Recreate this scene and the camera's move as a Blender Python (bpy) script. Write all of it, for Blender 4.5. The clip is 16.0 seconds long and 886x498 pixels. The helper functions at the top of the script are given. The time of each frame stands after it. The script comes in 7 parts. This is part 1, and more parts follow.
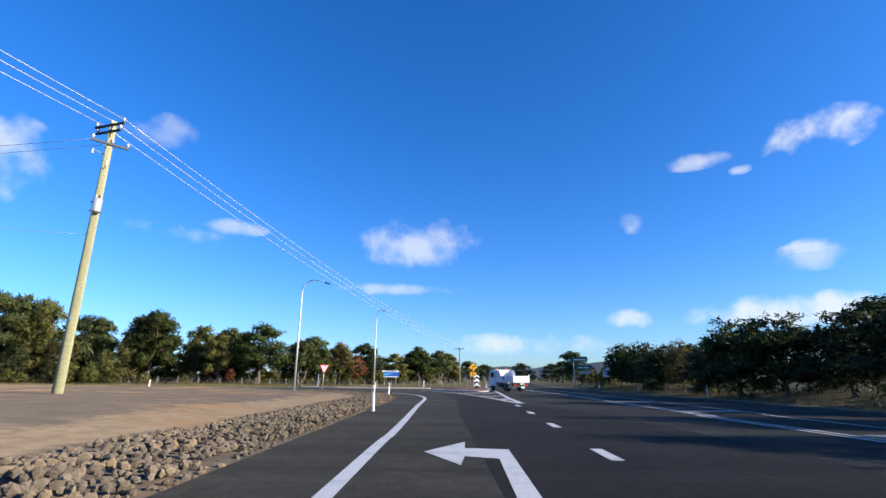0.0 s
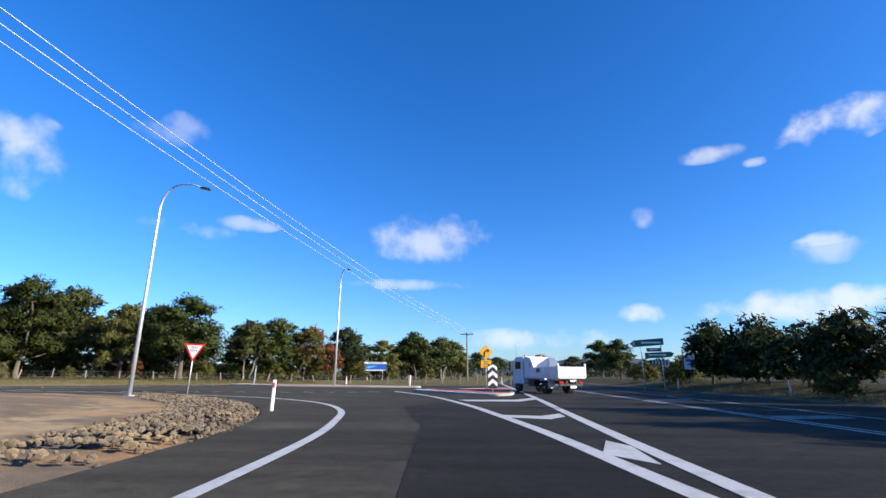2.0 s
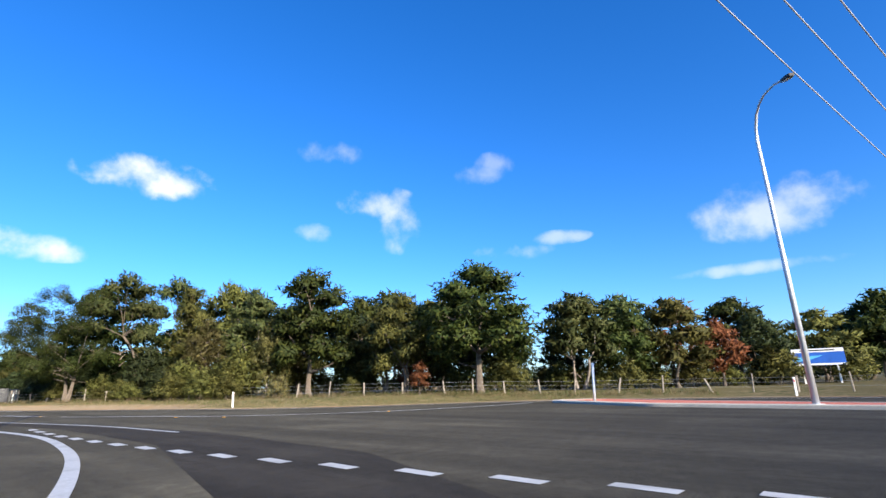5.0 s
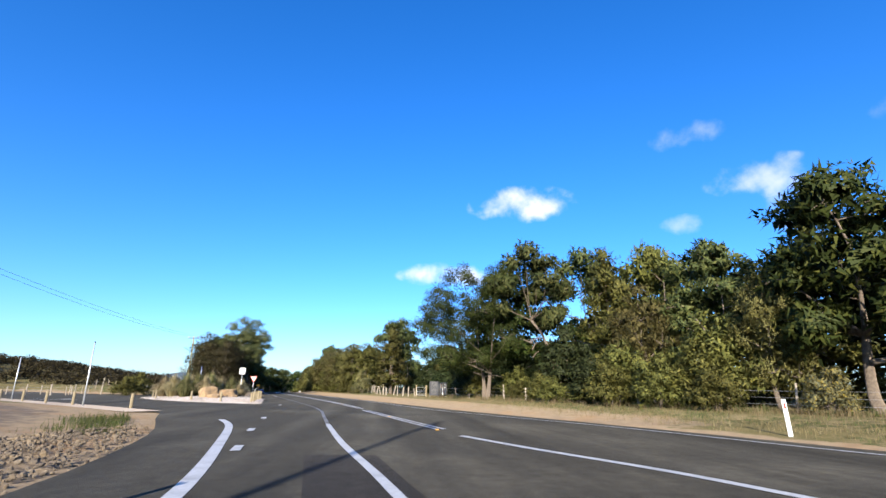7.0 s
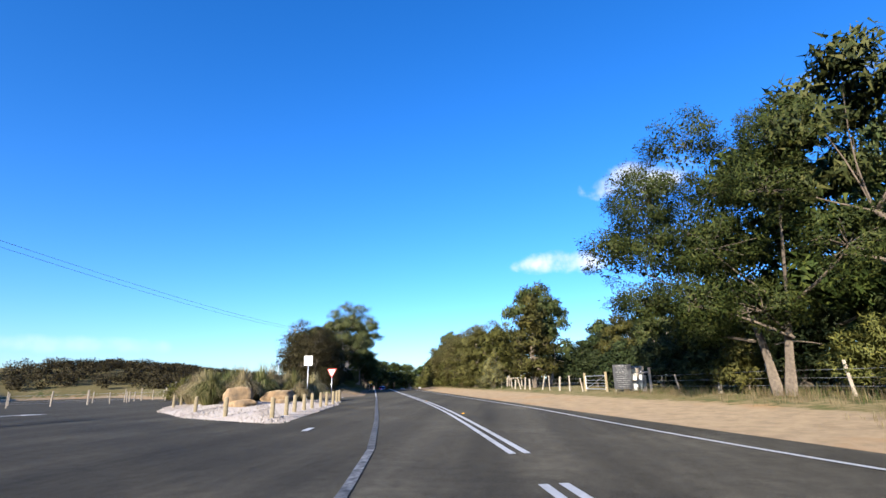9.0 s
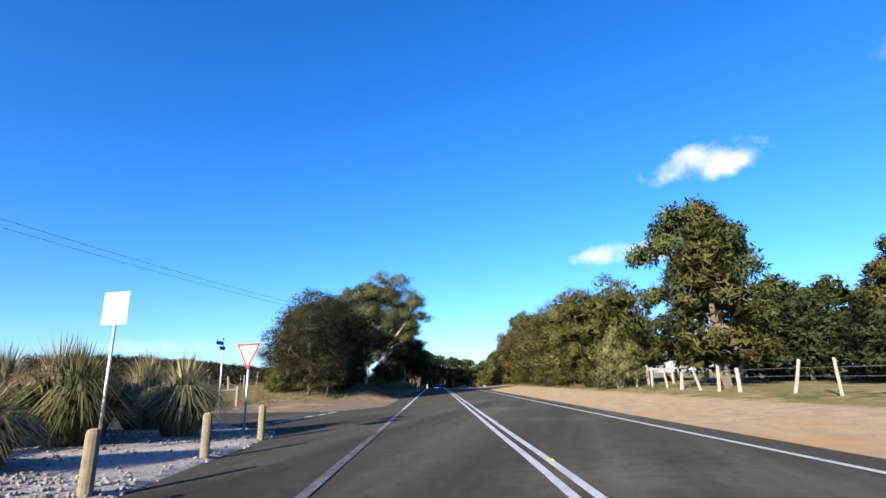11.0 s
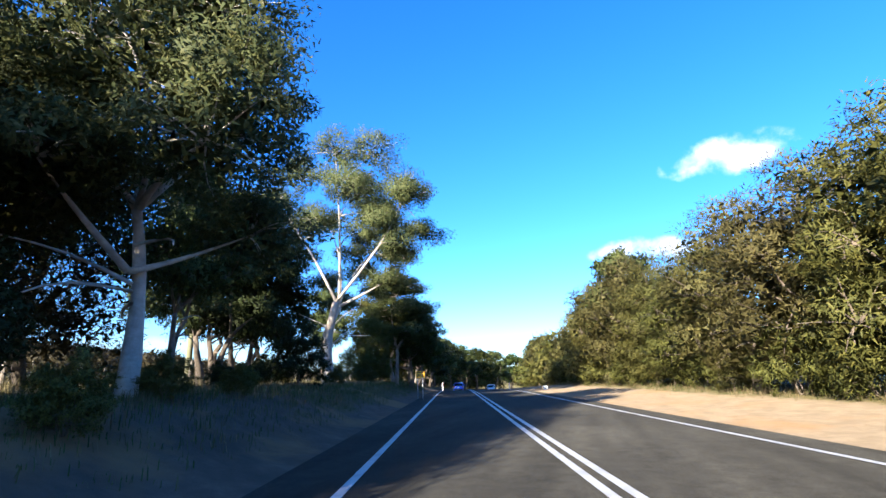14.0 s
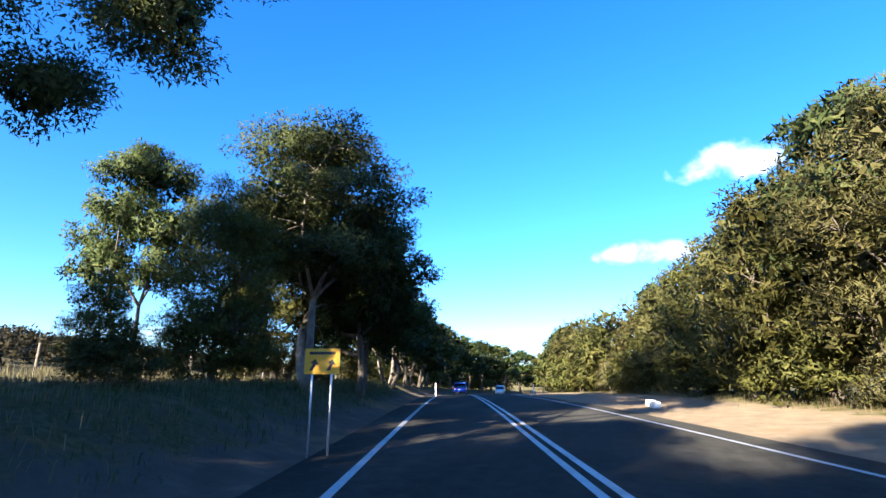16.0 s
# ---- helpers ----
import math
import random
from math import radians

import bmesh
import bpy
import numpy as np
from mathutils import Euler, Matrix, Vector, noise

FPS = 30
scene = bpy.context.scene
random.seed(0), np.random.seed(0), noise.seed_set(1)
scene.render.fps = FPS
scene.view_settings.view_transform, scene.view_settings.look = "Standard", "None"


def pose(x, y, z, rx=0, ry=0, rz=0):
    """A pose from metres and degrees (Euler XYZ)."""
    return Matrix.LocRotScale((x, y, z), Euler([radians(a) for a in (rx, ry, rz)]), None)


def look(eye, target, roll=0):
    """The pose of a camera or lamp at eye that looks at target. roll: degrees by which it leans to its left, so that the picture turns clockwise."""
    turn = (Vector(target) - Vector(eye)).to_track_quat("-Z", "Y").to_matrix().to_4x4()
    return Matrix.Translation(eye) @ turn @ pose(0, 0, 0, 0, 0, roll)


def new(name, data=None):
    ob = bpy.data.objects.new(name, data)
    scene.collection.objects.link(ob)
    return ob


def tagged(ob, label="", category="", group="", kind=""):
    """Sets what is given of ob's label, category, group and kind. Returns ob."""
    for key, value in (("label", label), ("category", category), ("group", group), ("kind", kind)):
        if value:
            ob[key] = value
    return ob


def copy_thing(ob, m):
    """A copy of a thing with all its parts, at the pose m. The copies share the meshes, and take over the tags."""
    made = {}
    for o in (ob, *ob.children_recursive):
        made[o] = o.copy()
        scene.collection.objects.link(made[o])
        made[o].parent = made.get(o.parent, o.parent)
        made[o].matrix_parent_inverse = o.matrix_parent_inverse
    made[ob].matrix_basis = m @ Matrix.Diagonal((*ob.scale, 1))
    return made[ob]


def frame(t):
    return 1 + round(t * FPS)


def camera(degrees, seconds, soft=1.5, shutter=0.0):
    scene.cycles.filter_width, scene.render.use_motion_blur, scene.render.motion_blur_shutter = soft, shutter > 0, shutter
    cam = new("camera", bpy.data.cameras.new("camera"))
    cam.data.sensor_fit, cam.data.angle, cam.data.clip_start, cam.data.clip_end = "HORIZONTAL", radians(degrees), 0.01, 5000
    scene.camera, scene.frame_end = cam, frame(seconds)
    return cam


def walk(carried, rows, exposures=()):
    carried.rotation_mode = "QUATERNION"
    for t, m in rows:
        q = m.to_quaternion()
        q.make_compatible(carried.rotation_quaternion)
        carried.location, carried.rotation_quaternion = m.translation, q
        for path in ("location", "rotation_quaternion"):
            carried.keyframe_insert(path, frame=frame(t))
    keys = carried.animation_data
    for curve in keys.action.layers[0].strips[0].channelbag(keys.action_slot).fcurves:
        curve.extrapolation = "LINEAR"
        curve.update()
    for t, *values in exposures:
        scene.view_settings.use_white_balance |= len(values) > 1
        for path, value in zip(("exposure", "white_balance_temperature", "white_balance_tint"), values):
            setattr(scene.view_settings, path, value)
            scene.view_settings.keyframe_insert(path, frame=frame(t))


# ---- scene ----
cam = camera(85.35, 16.0)
PATH = [
    (0.0, pose(0.00, 0.00, 1.321, 105.32, -0.44, 0.00)),
    (0.5, pose(0.52, 7.22, 1.315, 105.14, -0.28, -0.14)),
    (1.0, pose(0.92, 14.52, 1.308, 105.01, -0.32, -0.01)),
    (1.5, pose(1.44, 21.71, 1.302, 104.95, -0.43, 0.46)),
    (2.0, pose(1.58, 28.63, 1.294, 104.74, -0.44, 1.25)),
    (2.5, pose(1.24, 35.14, 1.286, 104.46, -0.21, 2.93)),
    (3.0, pose(0.52, 41.31, 1.278, 104.14, 0.13, 5.81)),
    (3.2, pose(0.05, 43.63, 1.276, 104.08, 0.30, 7.43)),
    (5.3, pose(-13.10, 60.59, 1.286, 106.01, 1.47, 46.52)),
    (5.5, pose(-15.13, 61.70, 1.288, 106.20, 1.41, 51.46)),
    (6.0, pose(-20.43, 63.74, 1.294, 106.56, 1.01, 63.36)),
    (6.5, pose(-25.62, 64.36, 1.294, 106.39, 0.13, 73.57)),
    (7.0, pose(-31.51, 64.89, 1.293, 106.23, -0.68, 82.10)),
    (7.5, pose(-37.59, 64.87, 1.287, 105.89, -0.82, 87.22)),
    (8.0, pose(-43.40, 64.53, 1.278, 105.56, -0.25, 90.98)),
    (8.5, pose(-49.22, 64.11, 1.271, 105.42, 0.73, 93.81)),
    (9.0, pose(-55.36, 63.85, 1.268, 105.46, 1.27, 96.57)),
    (9.5, pose(-61.78, 63.18, 1.266, 105.25, 1.64, 99.68)),
    (9.7, pose(-64.38, 62.83, 1.266, 105.11, 1.77, 100.92)),
    (11.8, pose(-91.15, 56.38, 1.305, 105.22, 1.82, 104.18)),
    (12.0, pose(-93.63, 55.75, 1.305, 105.14, 1.74, 104.47)),
    (12.5, pose(-99.76, 54.14, 1.303, 104.91, 1.57, 105.03)),
    (13.0, pose(-105.85, 52.57, 1.300, 104.83, 1.66, 105.10)),
    (13.5, pose(-111.95, 50.96, 1.298, 104.88, 1.86, 105.52)),
    (14.0, pose(-118.06, 49.38, 1.300, 105.00, 1.79, 105.70)),
    (14.5, pose(-124.18, 47.80, 1.303, 105.04, 1.54, 105.68)),
    (15.0, pose(-130.29, 46.21, 1.306, 104.89, 1.05, 105.58)),
    (15.5, pose(-136.40, 44.64, 1.310, 104.80, 0.55, 105.54)),
    (15.6, pose(-137.61, 44.33, 1.311, 104.78, 0.46, 105.55)),
    (16.0, pose(-142.47, 43.12, 1.315, 104.72, 0.14, 105.70)),
]
walk(cam, PATH, [(0.0, 1.1), (3.2, 1.1), (5.5, 1.38), (9.5, 1.38), (12.5, 1.4), (14.0, 2.1), (16.0, 2.2)])

# sky: saturation, strength, cloud brightness
SKY_SAT, SKY_STRENGTH, SKY_CAST, CLOUD_COL = 1.15, 0.086, (0.65, 0.885, 1.40, 1), (5.4, 5.5, 5.6, 1)
CLOUDS = [
    (-0.660, 0.679, 0.322, 0.054, 0.061, 0.56),
    (-0.054, 0.960, 0.276, 0.129, 0.053, 0.60),
    (0.597, 0.700, 0.392, 0.082, 0.037, 1.25),
    (0.460, 0.799, 0.388, 0.056, 0.016, 0.60),
    (0.365, 0.883, 0.297, 0.026, 0.022, 0.52),
    (0.354, 0.928, 0.117, 0.065, 0.020, 0.75),
    (0.583, 0.804, 0.118, 0.161, 0.030, 0.75),
    (0.166, 0.984, 0.071, 0.193, 0.023, 0.64),
    (-0.489, 0.834, 0.258, 0.082, 0.018, 0.41),
    (-0.099, 0.978, 0.181, 0.128, 0.012, 0.45),
    (0.609, 0.766, 0.206, 0.051, 0.026, 0.45),
    (-0.506, 0.757, 0.414, 0.054, 0.025, 0.26),
    (-0.887, 0.283, 0.364, 0.104, 0.037, 1.25),
    (-0.964, 0.140, 0.228, 0.101, 0.025, 1.05),
    (-0.405, 0.871, 0.279, 0.064, 0.015, 0.45),
    (-0.475, 0.767, 0.430, 0.061, 0.022, 0.30),
    (-0.717, -0.694, 0.072, 0.200, 0.015, 0.26),
    (0.518, 0.775, 0.361, 0.018, 0.009, 0.60),
    (0.603, 0.767, 0.220, 0.042, 0.008, 0.60),
    (-0.680, 0.638, 0.361, 0.078, 0.034, 0.68),
    (-0.715, 0.536, 0.448, 0.062, 0.027, 0.34),
    (-0.779, 0.552, 0.297, 0.042, 0.021, 0.45),
]


SUN_AZ, SUN_EL = radians(-17.0), radians(18.5)
SUN_DIR = Vector((math.cos(SUN_AZ) * math.cos(SUN_EL), math.sin(SUN_AZ) * math.cos(SUN_EL), math.sin(SUN_EL)))

# ---- world, sun, sky with clouds ----
sun_data = bpy.data.lights.new("sun", "SUN")
sun_data.energy, sun_data.angle, sun_data.color = 5.0, radians(0.53), (1.0, 0.90, 0.76)
sun = new("sun", sun_data)
sun.matrix_world = look((0, 0, 60), Vector((0, 0, 60)) - SUN_DIR)

world = bpy.data.worlds.new("sky")
scene.world = world
world.use_nodes = True
WN, WL = world.node_tree.nodes, world.node_tree.links
WN.clear()


def wmath(op, a, b=None):
    n = WN.new("ShaderNodeMath")
    n.operation = op
    for i, v in enumerate((a, b)):
        if v is None:
            continue
        if isinstance(v, (int, float)):
            n.inputs[i].default_value = v
        else:
            WL.new(v, n.inputs[i])
    return n.outputs[0]


def wvec(op, a, b):
    n = WN.new("ShaderNodeVectorMath")
    n.operation = op
    for i, v in enumerate((a, b)):
        if isinstance(v, tuple):
            n.inputs[i].default_value = v
        else:
            WL.new(v, n.inputs[i])
    return n.outputs["Value"] if op == "DOT_PRODUCT" else n.outputs["Vector"]


sky = WN.new("ShaderNodeTexSky")
sky.sky_type, sky.sun_disc = "NISHITA", False
sky.sun_elevation, sky.sun_rotation = SUN_EL, math.pi / 2 - SUN_AZ
sky.air_density, sky.dust_density, sky.ozone_density = 1.0, 0.6, 1.6
tint = WN.new("ShaderNodeHueSaturation")
tint.inputs["Saturation"].default_value = SKY_SAT
cast = WN.new("ShaderNodeMix")
cast.data_type, cast.blend_type = "RGBA", "MULTIPLY"
cast.inputs["Factor"].default_value, cast.inputs[7].default_value = 1.0, SKY_CAST
WL.new(sky.outputs[0], cast.inputs[6])
WL.new(cast.outputs[2], tint.inputs["Color"])
way = WN.new("ShaderNodeTexCoord").outputs["Generated"]
n1 = WN.new("ShaderNodeTexNoise")
n1.inputs["Scale"].default_value, n1.inputs["Detail"].default_value, n1.inputs["Roughness"].default_value = 15.0, 6.0, 0.52
WL.new(way, n1.inputs["Vector"])
cover = veils = None
for dx, dy, dz, w, h, a in CLOUDS:
    hx, hy = dy / math.hypot(dx, dy), -dx / math.hypot(dx, dy)
    up = Vector((hx, hy, 0)).cross(Vector((dx, dy, dz)))
    du = wmath("DIVIDE", wvec("DOT_PRODUCT", way, (hx, hy, 0.0)), w * 1.2)
    dv = wmath("DIVIDE", wvec("DOT_PRODUCT", wvec("SUBTRACT", way, (dx, dy, dz)), tuple(up)), h * 1.2)
    r2 = wmath("ADD", wmath("MULTIPLY", du, du), wmath("MULTIPLY", dv, dv))
    front = wmath("GREATER_THAN", wvec("DOT_PRODUCT", way, (dx, dy, dz)), 0.3)
    blob = wmath("MULTIPLY", wmath("MAXIMUM", wmath("SUBTRACT", 1.0, r2), 0.0), front)
    veil = wmath("MULTIPLY", wmath("GREATER_THAN", blob, 0.0), min(a, 1.0))
    veils = veil if veils is None else wmath("MAXIMUM", veils, veil)
    cover = blob if cover is None else wmath("MAXIMUM", cover, blob)
# noise eats into each cloud so that its rim frays
fray = wmath("MULTIPLY", wmath("SUBTRACT", n1.outputs["Fac"], 0.52), 3.5)
thick = wmath("MULTIPLY", wmath("SUBTRACT", wmath("ADD", wmath("MULTIPLY", cover, 1.15), wmath("MULTIPLY", fray, wmath("MINIMUM", wmath("MULTIPLY", cover, 4.0), 1.0))), 0.25), 0.75)
soft_edge = WN.new("ShaderNodeMapRange")
soft_edge.interpolation_type = "SMOOTHSTEP"
WL.new(thick, soft_edge.inputs["Value"])
mix = WN.new("ShaderNodeMix")
mix.data_type = "RGBA"
WL.new(wmath("MULTIPLY", soft_edge.outputs["Result"], veils), mix.inputs["Factor"])
WL.new(tint.outputs[0], mix.inputs[6])
mix.inputs[7].default_value = CLOUD_COL
back = WN.new("ShaderNodeBackground")
back.inputs["Strength"].default_value = SKY_STRENGTH
WL.new(mix.outputs[2], back.inputs["Color"])
WL.new(back.outputs[0], WN.new("ShaderNodeOutputWorld").inputs["Surface"])


# ---- materials ----
def mat(name, c1, c2=None, scale=8.0, rough=0.8, bump=0.2, fine=60.0, metal=0.0, c3=None, coarse=0.4, spec=0.4, coat=0.0):
    """Two colours mixed by a fine grain, a third by broad stains, with a relief of the grain."""
    m = bpy.data.materials.new(name)
    m.use_nodes = True
    N, K = m.node_tree.nodes, m.node_tree.links
    p = N["Principled BSDF"]
    p.inputs["Roughness"].default_value, p.inputs["Metallic"].default_value = rough, metal
    p.inputs["Specular IOR Level"].default_value = spec
    p.inputs["Coat Weight"].default_value = coat
    p.inputs["Diffuse Roughness"].default_value = 1.0 if rough > 0.8 else 0.0
    c2 = c2 or tuple(v * 0.75 for v in c1)
    c3 = c3 or tuple((a + b) * 0.42 for a, b in zip(c1, c2))
    tc = N.new("ShaderNodeTexCoord").outputs["Object"]
    a = N.new("ShaderNodeTexNoise")
    a.inputs["Scale"].default_value, a.inputs["Detail"].default_value, a.inputs["Roughness"].default_value = scale, 6, 0.65
    b = N.new("ShaderNodeTexNoise")
    b.inputs["Scale"].default_value, b.inputs["Detail"].default_value = coarse, 4
    f = N.new("ShaderNodeTexNoise")
    f.inputs["Scale"].default_value, f.inputs["Detail"].default_value = fine, 3
    for t in (a, b, f):
        K.new(tc, t.inputs["Vector"])
    m1, m2 = N.new("ShaderNodeMix"), N.new("ShaderNodeMix")
    m1.data_type = m2.data_type = "RGBA"
    r1, r2 = N.new("ShaderNodeMapRange"), N.new("ShaderNodeMapRange")
    for r, src, lo, hi in ((r1, a, 0.35, 0.65), (r2, b, 0.5, 0.72)):
        r.inputs["From Min"].default_value, r.inputs["From Max"].default_value = lo, hi
        K.new(src.outputs["Fac"], r.inputs["Value"])
    K.new(r1.outputs[0], m1.inputs["Factor"])
    m1.inputs[6].default_value, m1.inputs[7].default_value = (*c1, 1), (*c2, 1)
    K.new(r2.outputs[0], m2.inputs["Factor"])
    K.new(m1.outputs[2], m2.inputs[6])
    m2.inputs[7].default_value = (*c3, 1)
    K.new(m2.outputs[2], p.inputs["Base Color"])
    if bump:
        u = N.new("ShaderNodeBump")
        u.inputs["Strength"].default_value, u.inputs["Distance"].default_value = bump, 0.02
        K.new(f.outputs["Fac"], u.inputs["Height"])
        K.new(u.outputs[0], p.inputs["Normal"])
    return m


def leaf_mat(name, c1, c2, tip, trans=0.35):
    """Foliage: each leaf takes its own tone, each tree its own cast; light passes through."""
    m = bpy.data.materials.new(name)
    m.use_nodes = True
    N, K = m.node_tree.nodes, m.node_tree.links
    p = N["Principled BSDF"]
    p.inputs["Roughness"].default_value, p.inputs["Specular IOR Level"].default_value = 0.6, 0.12
    g = N.new("ShaderNodeNewGeometry")
    ramp = N.new("ShaderNodeValToRGB")
    ramp.color_ramp.elements[0].color, ramp.color_ramp.elements[1].color = (*c1, 1), (*(0.6 * a + 0.4 * b for a, b in zip(tip, c2)), 1)
    e = ramp.color_ramp.elements.new(0.6)
    e.color = (*c2, 1)
    K.new(g.outputs["Random Per Island"], ramp.inputs["Fac"])
    hs = N.new("ShaderNodeHueSaturation")
    oi = N.new("ShaderNodeObjectInfo")
    mr = N.new("ShaderNodeMapRange")
    mr.inputs["To Min"].default_value, mr.inputs["To Max"].default_value = 0.68, 1.08
    K.new(oi.outputs["Random"], mr.inputs["Value"])
    K.new(mr.outputs[0], hs.inputs["Value"])
    mh = N.new("ShaderNodeMapRange")
    mh.inputs["To Min"].default_value, mh.inputs["To Max"].default_value = 0.485, 0.515
    K.new(oi.outputs["Random"], mh.inputs["Value"])
    K.new(mh.outputs[0], hs.inputs["Hue"])
    K.new(ramp.outputs[0], hs.inputs["Color"])
    K.new(hs.outputs[0], p.inputs["Base Color"])
    t = N.new("ShaderNodeBsdfTranslucent")
    K.new(hs.outputs[0], t.inputs["Color"])
    x = N.new("ShaderNodeMixShader")
    x.inputs[0].default_value = trans
    K.new(p.outputs[0], x.inputs[1])
    K.new(t.outputs[0], x.inputs[2])
    K.new(x.outputs[0], N["Material Output"].inputs["Surface"])
    return m


def plain(name, c, rough=0.5, metal=0.0, spec=0.5, coat=0.0, grime=0.85, scale=3.0):
    return mat(name, c, tuple(v * grime for v in c), scale=scale, rough=rough, bump=0.03, metal=metal, spec=spec, coat=coat, c3=tuple(v * grime * 0.9 for v in c))


